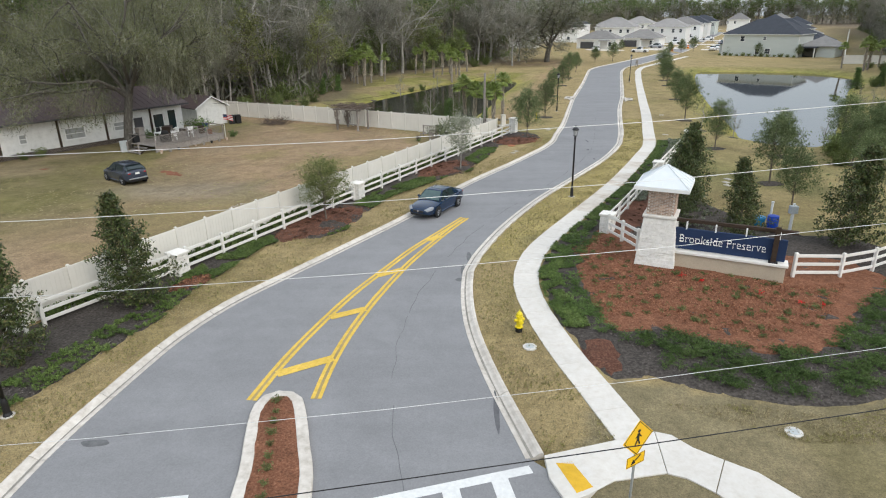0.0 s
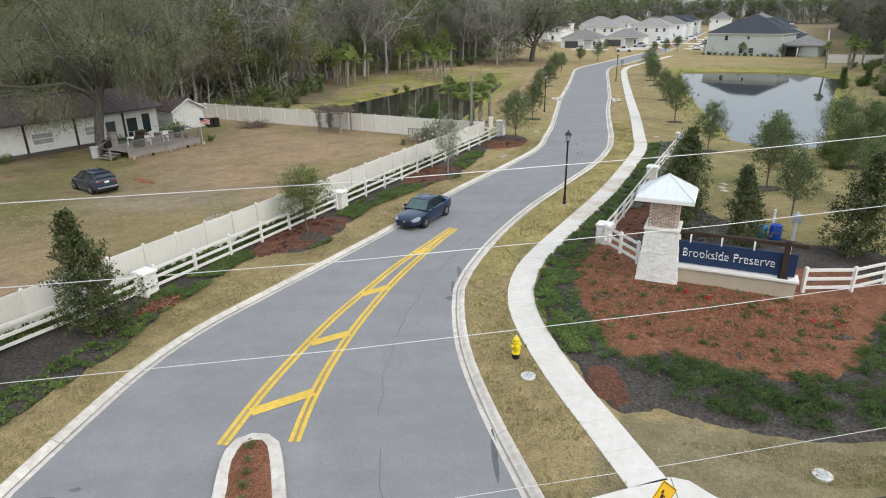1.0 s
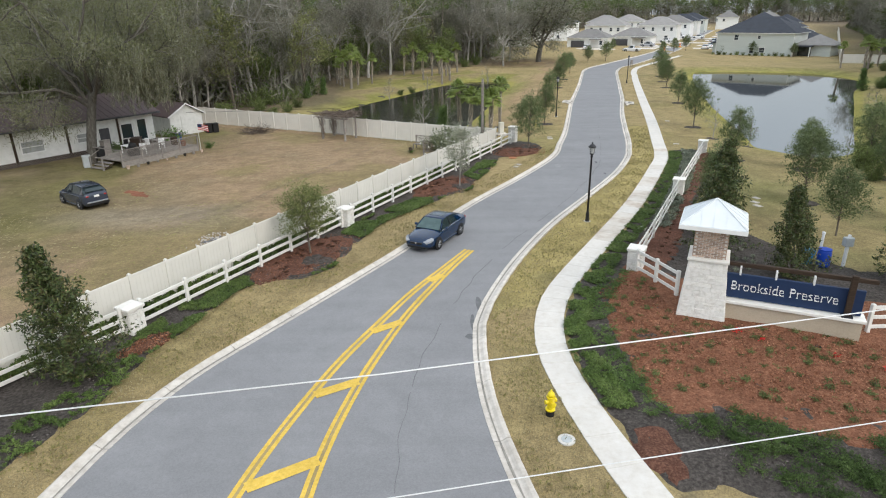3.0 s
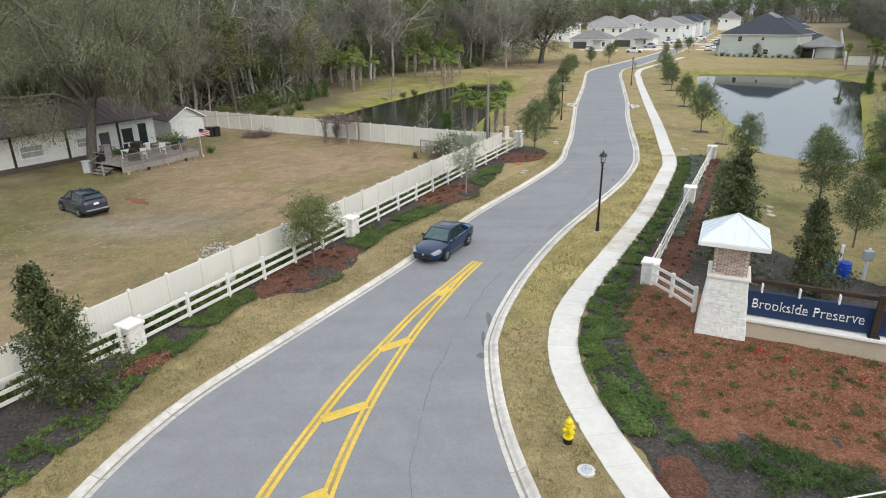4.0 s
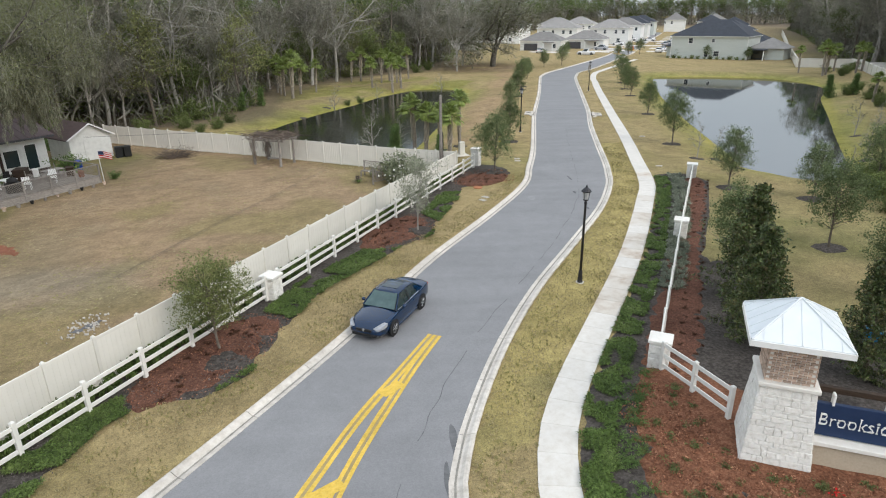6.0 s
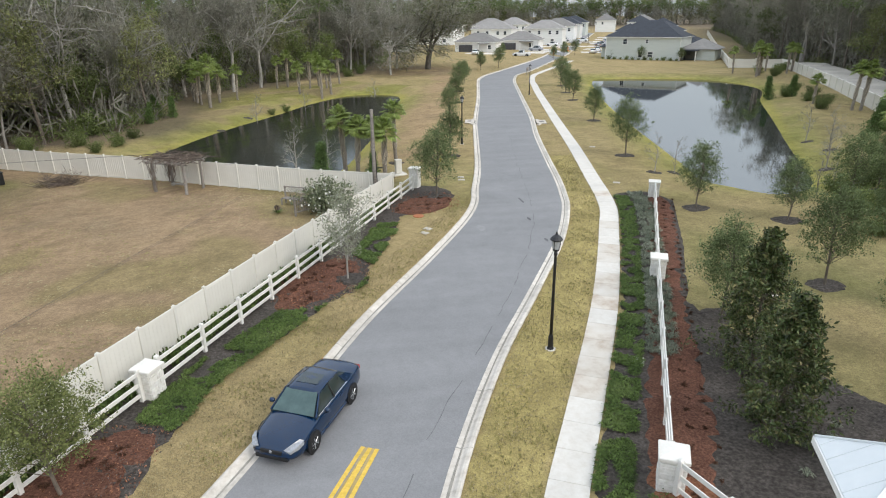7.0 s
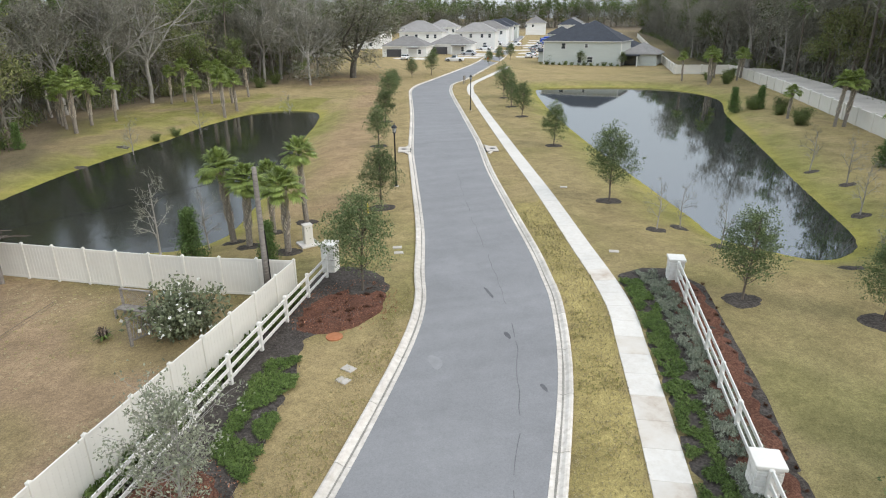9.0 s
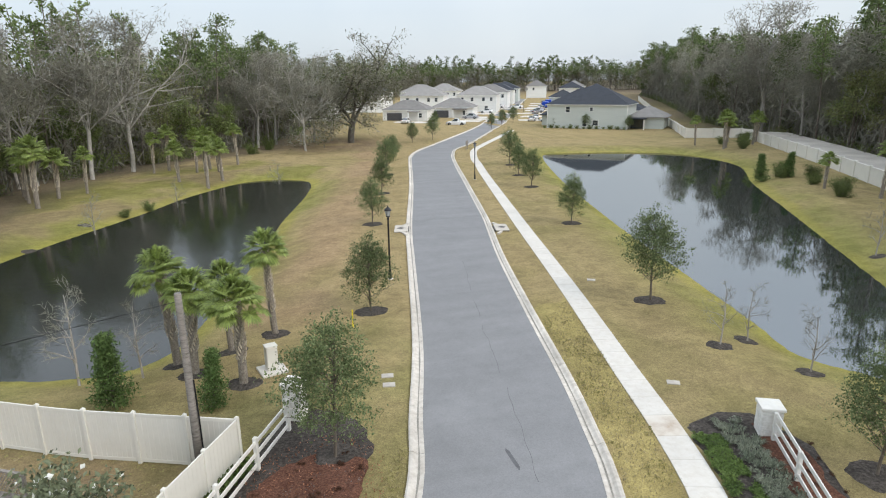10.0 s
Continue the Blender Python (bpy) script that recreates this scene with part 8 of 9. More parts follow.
def palm(seed, h=4.5, fronds=46, span=0.86):
    """A cabbage palm: booted trunk and fan leaves on arching stalks."""
    rng = np.random.default_rng(seed)
    trunk, boots, crown = Shape(), Shape(), []
    lean = Vector((rng.normal() * 0.06, rng.normal() * 0.06, 1)).normalized()
    pts, _ = limb(trunk, (0, 0, -0.1), lean, h, 0.19, 0.16, rng, 10, 6, 0.02)
    for i in range(120):
        t = 0.30 + 0.69 * i / 120
        q = at_fraction(pts, t)
        a = i * 2.39
        o = Vector((math.cos(a), math.sin(a), 0))
        w_ = Vector((-math.sin(a), math.cos(a), 0)) * (0.07 if i % 2 else -0.07)
        boots.tube([q + o * 0.12, q + o * 0.19 + w_ * 0.5 + Vector((0, 0, 0.10)), q + o * 0.25 + w_ + Vector((0, 0, 0.24))], [0.045, 0.038, 0.018], 4)
    top = pts[-1]
    stalk = Shape()
    for i in range(fronds):
        a = i * 2.4 + rng.normal() * 0.2
        el = radians(rng.uniform(-24, 88))
        d = Vector((math.cos(a) * math.cos(el), math.sin(a) * math.cos(el), math.sin(el)))
        ln = span * rng.uniform(0.7, 1.1)
        mid = top + d * ln * 0.55 + Vector((0, 0, 0.06))
        hub = top + d * ln + Vector((0, 0, -0.1 * ln))
        stalk.tube([top, mid, hub], [0.02, 0.014, 0.008], 4)
        dirn = (hub - mid).normalized()
        u = dirn.cross(Vector((0, 0, 1)))
        u = u.normalized() if u.length > 0.05 else Vector((1, 0, 0))
        for k in range(26):
            b = radians(-115 + 230 * k / 25)
            ld = (dirn * math.cos(b) + u * math.sin(b)).normalized()
            le = span * rng.uniform(0.6, 0.85) * (1 - 0.25 * abs(b) / 1.8)
            e1 = hub + ld * le * 0.6 + Vector((0, 0, 0.05))
            e2 = hub + ld * le + Vector((0, 0, -0.14 * le))
            w = u.cross(ld).cross(ld)
            w = ld.cross(Vector((0, 0, 1))).normalized() * 0.05 if abs(ld.z) < 0.97 else Vector((0.05, 0, 0))
            crown.append((np.array([hub, e1 - w, e1 + w, e2], float), np.array([[0, 1, 2], [1, 3, 2]])))
    cv, cf = join(crown)
    sv, sf = fan(stalk)
    return trunk, boots, join([(cv, cf), (sv, sf)])


def tuft(seed, n=26, h=0.3, w=0.25, wide=0.03):
    """A low plant of arching blades."""
    rng = np.random.default_rng(seed)
    ps = []
    for i in range(n):
        a = rng.uniform(0, 6.283)
        o = np.array([math.cos(a), math.sin(a), 0])
        s = np.array([-math.sin(a), math.cos(a), 0]) * wide * rng.uniform(0.6, 1.3)
        r, t = w * rng.uniform(0.35, 1.0), h * rng.uniform(0.5, 1.0)
        p0 = o * rng.uniform(0, 0.25) * w
        p1 = o * r * 0.55 + np.array([0, 0, t])
        p2 = o * r + np.array([0, 0, t * rng.uniform(0.5, 1.0)])
        ps.append((np.array([p0, p1 - s, p1 + s, p2]), np.array([[0, 1, 2], [1, 3, 2]])))
    return join(ps)


def tree_thing(name, label, category, group, wood, crown, bark, leaf, extra=None):
    ob = thing(name, pose(0, 0, 0), label, category, group)
    part("trunk", wood, M[bark], ob)
    if crown is not None:
        part("crown", tris("crown", *crown, M[leaf]), None, ob)
    if extra is not None:
        part("moss", tris("moss", *extra, M["moss"]), None, ob, "hanging grey moss")
    return ob


PLACED = []


def plant(ob, x, y, turn=0.0, k=1.0, first=False, kz=None):
    m = pose(x, y, ground_z(x, y) - 0.01, 0, 0, turn) @ Matrix.Diagonal((k, k, kz or k, 1))
    if first:
        ob.matrix_basis = m
        return ob
    return copy_thing(ob, m)


def place_all(protos, spots):
    used = set()
    for i, (x, y, k) in enumerate(spots):
        j = i % len(protos)
        plant(protos[j], x, y, (i * 137) % 360, k, first=j not in used)
        used.add(j)
    for j, ob in enumerate(protos):
        if j not in used:
            for c in list(ob.children_recursive) + [ob]:
                bpy.data.objects.remove(c)


# young trees along the road
oaks = [tree_thing("young_oak", "young live oak with a slim trunk and rounded green crown", "tree", "young oaks", *round_oak(s, 4.3, lo_, w_, tp_), "bark", "oak_leaf") for s, lo_, w_, tp_ in ((11, 0.28, 1.28, 0.34), (12, 0.20, 1.12, 0.55), (13, 0.25, 1.22, 0.44))]
OAKS = [(7.55, 58.6, 1.15), (11.0, 71.5, 1.02), (23.4, 52.8, 1.0), (26.0, 68.3, 1.05), (30.9, 86.8, 1.0), (35.3, 104.8, 1.0), (40.2, 123, 1.05), (16.15, 38.9, 1.02), (27.3, 49.4, 0.9), (22.5, 40.7, 1.0), (18.3, 106.5, 0.95), (25.3, 133.5, 0.95), (21.6, 120, 1.0), (14.7, 92, 0.95), (34.7, 160, 0.95), (40.2, 165, 1.0), (37.5, 113.5, 0.95), (68, 196, 1.0), (74, 203, 0.95), (62, 188, 0.9), (52, 205, 0.9), (83, 178, 0.8), (77.5, 184, 0.8), (90, 170.5, 0.8), (21, 34.7, 0.8), (31.5, 46.5, 0.9), (33.5, 41.5, 0.95), (26.5, 36.5, 0.9), (29.5, 31.5, 0.9), (36, 50, 0.9)]
OAKS += [(33.5, 51.6, 1.0), (35.5, 49.5, 1.05), (37.6, 53.8, 0.95), (39.5, 51.2, 1.0)]
place_all(oaks, OAKS)
ball = tree_thing("young_oak", "young oak with a dense round olive-green crown by the fence", "tree", "young oaks", *round_oak(14, 3.85, 0.27, 1.28, 0.14, 440, 32, 0.075), "bark", "ball_leaf")
plant(ball, -6.7, 32.9, 0, 1.0, True)
sage = tree_thing("young_tree", "young tree with thin grey-green foliage beside the fence", "tree", "", *young_oak(31, full=0.34, girth=1.4, leaf=0.10, rounded=True), "pale_bark", "sage_leaf")
plant(sage, 1.15, 45.6, 0, 0.92, True)
mags = [tree_thing("magnolia", "conical magnolia with dark glossy leaves to the ground", "tree", "magnolias", *magnolia(s, h, w), "bark", "magnolia_leaf") for s, h, w in ((41, 5.7, 1.85), (42, 5.4, 1.75))]
place_all(mags, [(-12.2, 21.4, 0.92), (14.7, 34.9, 1.0), (15.2, 28.4, 0.86), (20.4, 28.2, 1.0), (-14.5, 16.8, 1.0), (13.1, 31.6, 0.92)])

# mulch rings under trees on the lawns
for i, (x, y, k) in enumerate(OAKS):
    if x > 9 and y > 38 and y < 130:
        tagged(new("mulch", sheet("mulch", blob(x, y, 1.0, 0.85, 0, 18), M["grey_mulch"], lift=0.06, step=0.35, rough=0.02, seed=200 + i)), "dark mulch ring round a young tree", "mulch", kind="structure")

# palms
palms = []
for s, h in ((51, 4.6), (52, 3.9), (53, 5.2)):
    trunk, boots, crown = palm(s, h)
    ob = tree_thing("cabbage_palm", "cabbage palm with a rough booted trunk and fan leaves", "palm", "cabbage palms", trunk, crown, "palm_bark", "palm_leaf")
    part("boot_sheath", boots, M["palm_boot"], ob, "old leaf bases on the trunk")
    palms.append(ob)
PALMS = [(1.7, 68.4, 0.98), (4.6, 65.0, 0.95), (6.0, 69.9, 0.85), (4.0, 68.6, 0.8), (2.6, 66.6, 1.0), (-17.6, 113.5, 1.1), (-15.8, 110.0, 1.3), (-15.4, 115.5, 1.15), (-13.2, 118.0, 1.0), (-19.6, 118.5, 1.1), (-18.6, 116.0, 1.0), (-8.4, 133, 1.05), (-6.7, 135, 1.15), (-4.1, 123.2, 1.1), (-2.7, 131.4, 1.15), (-0.6, 121.0, 1.15), (0.9, 125.2, 1.15), (2.5, 138.2, 1.15), (-1.2, 134.5, 1.1), (0.2, 131, 1.1), (81.3, 135.5, 1.0), (81.6, 128.5, 1.2), (83.2, 130, 1.25), (90.5, 138, 1.05), (91.2, 132.5, 1.1), (95, 136, 1.2), (64.9, 86.5, 1.15), (65.9, 86.2, 1.1), (64.6, 92.8, 0.85), (44.4, 60.0, 0.95), (43.2, 58.9, 1.0), (58.5, 74.5, 1.0)]
place_all(palms, PALMS)
for i, (x, y, k) in enumerate(PALMS[:5]):
    tagged(new("mulch", sheet("mulch", blob(x, y, 0.8, 0.65, 0, 18), M["grey_mulch"], lift=0.06, step=0.35, rough=0.02, seed=300 + i)), "dark mulch ring round a palm", "mulch", kind="structure")

# small trees by the ponds
cedar_w, cedar_c = magnolia(61, 3.5, 0.8, 120)
rngc = np.random.default_rng(5)
cedar = tree_thing("red_cedar", "dense dark green conical cedar behind the fence", "tree", "cedars", cedar_w, leaves(cedar_c[0][::10] + rngc.normal(size=cedar_c[0][::10].shape) * 0.06, 0.15, rngc, 0.4), "bark", "juniper")
place_all([cedar], [(-0.1, 64.6, 0.95), (3.55, 63.3, 0.75), (64.6, 101.8, 1.1), (52.3, 70.0, 1.2), (54.6, 69.4, 1.1), (67.5, 100.6, 1.0), (-20.6, 97.3, 0.8), (-20.9, 102.4, 0.9), (-18.9, 101.7, 0.85), (-24.4, 98.3, 1.0), (-25.2, 93.5, 0.9)])
bw, bt, _ = bare_tree(71, 11, 0.6, 0.2)
sap = thing("bare_sapling", pose(0, 0, 0), "leafless grey sapling beside the pond", "tree", "bare saplings")
bw.v = [(x * 0.3, y * 0.3, z * 0.3) for x, y, z in bw.v]
part("trunk", bw, M["grey_bark"], sap)
bt.v = [(x * 0.3, y * 0.3, z * 0.3) for x, y, z in bt.v]
part("bare_crown", bt, M["twigs"], sap)
place_all([sap], [(-2.2, 68.0, 1.6), (0.4, 67.5, 0.8), (25.6, 62.3, 0.65), (27.6, 62.8, 0.6), (27.6, 59.2, 0.6), (40.6, 61.9, 0.8), (45.5, 67.4, 0.8), (47.0, 72.2, 0.8), (-8.5, 99.5, 0.9), (-2.9, 110, 0.8), (7.8, 122, 0.9), (34, 55, 0.6), (37, 57, 0.6)])
for i, (x, y) in enumerate(((25.6, 62.3), (27.7, 63.0), (27.6, 59.2), (40.6, 61.8), (45.5, 67.3), (47.1, 72.1), (31.9, 54.8), (-12.0, 94.8), (-9.9, 102.4), (-2.9, 113.5))):
    tagged(new("mulch", sheet("mulch", blob(x, y, 0.75, 0.6, 0, 18), M["grey_mulch"], lift=0.06, step=0.35, rough=0.02, seed=400 + i)), "dark mulch ring in the pond bank grass", "mulch", kind="structure")
sw, sc = shrub(81, 2.2, 34, 40, 0.14)
bush = tree_thing("shrub", "loose green shrub on the pond bank", "shrub", "pond shrubs", sw, sc, "bark", "wood_leaf")
place_all([bush], [(31.7, 49.2, 0.95), (34.0, 49.3, 1.05), (38.0, 55.3, 1.0), (35.3, 54.6, 0.8), (33.0, 46.4, 0.9), (42.4, 58.2, 1.0), (30.3, 46.0, 0.7), (62.0, 88.5, 0.8), (64.5, 90.5, 0.9), (66.0, 95.5, 0.7), (69.5, 99.0, 0.85), (72.5, 106.0, 0.7), (85.0, 128.0, 0.8), (88.0, 131.0, 0.9), (92.5, 136.5, 0.9), (86.5, 135.0, 0.8), (96.0, 139.5, 0.9), (33.5, 51.6, 0.8), (40.2, 55.6, 0.8), (-21.1, 80.5, 0.6), (-20.2, 83.7, 0.7), (-19.8, 87.5, 0.6), (-7.2, 106, 0.45), (-5.6, 109, 0.55), (67, 101, 0.8), (68.5, 103, 0.8), (57, 73, 0.8), (47, 58.5, 0.9), (43, 55.5, 0.8), (38, 47.5, 0.8), (34.2, 37.5, 0.7), (4.3, 152, 1.0), (7.5, 158, 1.0), (-24, 84.5, 0.8), (-28, 82.5, 0.8)])

# ---- woods ----
protos = []
for s, h, th in ((101, 19, 1.0), (102, 16, 0.9), (103, 21, 1.0), (104, 13, 0.8)):
    w, t, tips = bare_tree(s, h, th)
    protos.append(("bare_tree", "tall leafless grey hardwood at the edge of the woods", [(fan(w), "grey_bark", "trunk"), (fan(t), "twigs", "bare_crown"), (fine_twigs(tips[::3], s, 9, 0.85), "twigs", "twig_spray")], h))
for s, h in ((111, 22.5), (112, 21), (113, 23.5)):
    w, c = pine(s, h)
    protos.append(("pine_tree", "tall pine with a bare trunk and high green crown", [(fan(w), "bark", "trunk"), (c, "pine_leaf", "crown")], h))
for s, h, leaf in ((121, 13, "wood_leaf"), (122, 10, "wood_leaf"), (123, 15, "olive_leaf")):
    w, c = broad(s, h)
    protos.append(("woodland_tree", "evergreen woodland tree with an uneven leafy crown", [(fan(w), "bark", "trunk"), (c, leaf, "crown")], h))
mossy = []
for s, h in ((131, 14), (132, 17)):
    w, t, tips = bare_tree(s, h, 1.0)
    rngm = np.random.default_rng(s)
    mm = leaves(cloud(tips[::4], 0.6 * np.ones(len(tips[::4])), 6, rngm, 1.3), 0.5, rngm, 0.12, -3.0)
    protos.append(("mossy_tree", "leafless tree hung with grey moss", [(fan(w), "grey_bark", "trunk"), (fan(t), "twigs", "bare_crown"), (mm, "moss", "moss")], h))
for s in (141, 142):
    w, c = shrub(s, 3.4, 34, 20, 0.3)
    protos.append(("understory_shrub", "dense green undergrowth at the woodland edge", [(fan(w), "bark", "trunk"), (c, "wood_leaf" if s == 141 else "olive_leaf", "crown")], 3.4))
KIND = dict(bare=[0, 1, 2, 3], pine=[4, 5, 6], broad=[7, 8, 9], moss=[10, 11], under=[12, 13])
proto_obs = []
for name, label, bits, h in protos:
    ob = thing(name, pose(0, 0, 0), label, "tree" if "shrub" not in name else "shrub", name.replace("_", " ") + "s at the woods' edge")
    for (v, f), key, pn in bits:
        part(pn, tris(pn, v, f, M[key]), None, ob)
    proto_obs.append(ob)
light = []
for s, h in ((201, 19), (202, 16), (203, 21), (204, 13)):
    w, t, tips = bare_tree(s, h, 0.45)
    light.append([(fan(w), "grey_bark", "trunk"), (fine_twigs(tips, s, 12, 1.5, 1.9), "twigs", "twig_spray")])
for s, h in ((211, 22.5), (212, 21), (213, 23.5)):
    w, c = pine(s, h, 0.5)
    light.append([(fan(w), "bark", "trunk"), (c, "pine_leaf", "crown")])
for s, h, leaf in ((221, 13, "wood_leaf"), (222, 10, "wood_leaf"), (223, 15, "olive_leaf")):
    w, c = broad(s, h, 0.5)
    light.append([(fan(w), "bark", "trunk"), (c, leaf, "crown")])
for s, h in ((231, 14), (232, 17)):
    w, t, tips = bare_tree(s, h, 0.45)
    light.append([(fan(w), "grey_bark", "trunk"), (fine_twigs(tips, s, 11, 1.4, 1.9), "moss", "twig_spray")])
for s in (241, 242):
    w, c = shrub(s, 3.4, 12, 14, 0.45)
    light.append([(c, "wood_leaf" if s == 241 else "olive_leaf", "crown")])
MAT_ORDER = ["grey_bark", "twigs", "bark", "pine_leaf", "wood_leaf", "olive_leaf", "moss"]


def grid_points(poly, step, seed):
    rng = np.random.default_rng(seed)
    p = np.asarray(poly, float)
    x, y = np.meshgrid(np.arange(p[:, 0].min(), p[:, 0].max(), step), np.arange(p[:, 1].min(), p[:, 1].max(), step))
    x = x + rng.uniform(-0.45, 0.45, x.shape) * step
    y = y + rng.uniform(-0.45, 0.45, y.shape) * step
    k = inside(poly, x, y)
    return np.stack([x[k], y[k]], 1)


first_used = set()


def woods(poly, front, step, depth, near, mix, seed, label, lite=0.9, limit=None, tall=1.0):
    """Trees near the front line as things; those behind in one mesh."""
    rng = np.random.default_rng(seed)
    pts = grid_points(poly, step, seed)
    d = distance(front, pts[:, 0], pts[:, 1])
    keep = d < depth
    if limit is not None:
        keep &= limit(pts)
    pts, d = pts[keep], d[keep]
    names, w = list(mix), np.array(list(mix.values()), float)
    vs, fs, ms, n = [], [], [], 0
    for (x, y), dist in zip(pts, d):
        kind = names[rng.choice(len(names), p=w / w.sum())]
        j = KIND[kind][rng.integers(len(KIND[kind]))]
        k, turn = rng.uniform(0.86, 1.04) * (tall if kind != "under" else 1), rng.uniform(0, 360)
        z = ground_z(x, y)
        if dist < near:
            m = pose(x, y, z - 0.05, 0, 0, turn) @ Matrix.Diagonal((k, k, k, 1))
            if j in first_used:
                copy_thing(proto_obs[j], m)
            else:
                proto_obs[j].matrix_basis = m
                first_used.add(j)
            continue
        a = radians(turn)
        R = np.array([[math.cos(a), -math.sin(a), 0], [math.sin(a), math.cos(a), 0], [0, 0, 1]]) * k
        for (v, f), key, pn in light[j]:
            if pn in ("crown", "moss", "twig_spray"):
                pick = rng.permutation(len(v) // 4)[: int(len(v) // 4 * lite)]
                q = v.reshape(-1, 4, 3)[pick] if len(v) % 4 == 0 else v.reshape(-1, 4, 3)
                c = q.mean(1, keepdims=True)
                v2 = (c + (q - c) * (1.1 / math.sqrt(lite))).reshape(-1, 3)
                kk = np.arange(len(pick))[:, None] * 4
                f2 = np.concatenate([kk + [0, 1, 2], kk + [0, 2, 3]], 1).reshape(-1, 3)
            else:
                v2, f2 = v, f
            vs.append(v2 @ R.T + np.array([x, y, z - 0.05]))
            fs.append(f2 + n)
            ms.append(np.full(len(f2), MAT_ORDER.index(key)))
            n += len(v2)
    if vs:
        me = tris("woodland", np.vstack(vs), np.vstack(fs), [M[k] for k in MAT_ORDER], np.concatenate(ms))
        tagged(new("woodland", me), label, "woods", kind="stuff")


MIX_L = dict(bare=0.17, pine=0.31, broad=0.34, moss=0.08, under=0.10)
FRONT_L = [(-95, 48), (-62, 60), (-46, 68), (-37, 78), (-30, 84), (-22, 91), (-20, 100), (-21.5, 110), (-22, 121), (-17, 132), (-9.5, 143), (2, 157), (13, 182), (20, 215)]
woods(WOODS_L, FRONT_L, 4.4, 26, 6.0, MIX_L, 5, "leafless and evergreen trees of a dense winter wood", tall=1.0, limit=lambda p: (p[:, 0] > -95) & (p[:, 1] > 55))
FRONT_R = [(61.5, 56), (71, 73), (89, 103), (106.5, 137), (107, 150), (127, 195), (180, 287), (205, 340)]
woods(WOODS_R, FRONT_R, 4.6, 24, 4.6, dict(bare=0.27, pine=0.38, broad=0.22, moss=0.06, under=0.07), 6, "tall pines and bare hardwoods of a dense wood", tall=1.15, limit=lambda p: (p[:, 1] > 40) & (p[:, 0] < 230))
woods(WOODS_B, [(-40, 300), (30, 330), (130, 430), (260, 420)], 4.8, 18, 0, dict(bare=0.25, pine=0.3, broad=0.45), 7, "distant line of pines and hardwoods", lite=0.6, tall=0.95, limit=lambda p: (p[:, 0] > -40) & (p[:, 0] < 270))
for j, ob in enumerate(proto_obs):
    if j not in first_used:
        for c in list(ob.children_recursive) + [ob]:
            bpy.data.objects.remove(c)
# woodland edge undergrowth, a broken band of leaves
rngu = np.random.default_rng(77)


def in_woods(q):
    return bool(inside(WOODS_L, q[0], q[1]) or inside(WOODS_R, q[0], q[1]))


fl = np.vstack([spline(FRONT_L, 1.0), spline(FRONT_R, 1.0) + np.array([2.0, -1.0])])
cen = []
for p in fl:
    if p[0] < -70:
        continue
    for _ in range(9):
        q = p + rngu.normal(size=2) * 2.6
        if not in_woods(q):
            continue
        if noise.noise(Vector((q[0] * 0.12, q[1] * 0.12, 3.3))) > -0.12:
            cen.append((q[0], q[1], ground_z(*q) + rngu.uniform(0.2, 1.4)))
v, f = leaves(cloud(cen, 1.3 * np.ones(len(cen)), 42, rngu, 0.8), 0.26, rngu, 0.45)
tagged(new("undergrowth", tris("undergrowth", v, f, M["wood_leaf"])), "low tangled green undergrowth along the woods", "undergrowth", kind="stuff")

# grey brush and vines among the trunks
sticks = []
for p in fl:
    if p[0] < -75:
        continue
    for _ in range(60 if p[0] > 40 else 36):
        q = p + rngu.normal(size=2) * 3.6
        if not in_woods(q):
            continue
        sticks.append((q[0], q[1], ground_z(*q) + abs(rngu.normal()) * (4.5 if p[0] > 40 else 3.0)))
v, f = leaves(np.array(sticks), 2.2, rngu, 0.014, 1.6)
tagged(new("brushwood", tris("brushwood", v, f, M["twigs"])), "tangle of leafless grey brush at the woods' edge", "brushwood", kind="stuff")

# the depth of the woods: leaves and twigs behind the first ranks
deep_leaf, deep_twig = [], []
for line, sgn in ((spline(FRONT_L, 1.5), -1), (spline(FRONT_R, 1.5), 1)):
    for p in np.vstack([side(line, sgn * 15), side(line, sgn * 22)]):
        if p[0] < -100:
            continue
        for _ in range(4):
            q = p + rngu.normal(size=2) * 2.5
            deep_leaf += [(q[0], q[1], rngu.uniform(1, 9)), (q[0], q[1], rngu.uniform(5, 17))]
            q = p + rngu.normal(size=2) * 2.5
            deep_twig.append((q[0], q[1], rngu.uniform(0.5, 11)))
v, f = leaves(cloud(deep_leaf, 3.0 * np.ones(len(deep_leaf)), 16, rngu, 0.8), 0.9, rngu, 0.5)
tagged(new("treetops", tris("treetops", v, f, M["wood_leaf"])), "evergreen leaves deep in the wood", "woods", kind="stuff")
v, f = leaves(cloud(deep_twig, 3.0 * np.ones(len(deep_twig)), 14, rngu, 1.0), 2.4, rngu, 0.05, 0.8)
tagged(new("brushwood", tris("brushwood", v, f, M["twigs"])), "leafless grey thicket deep in the wood", "brushwood", kind="stuff")

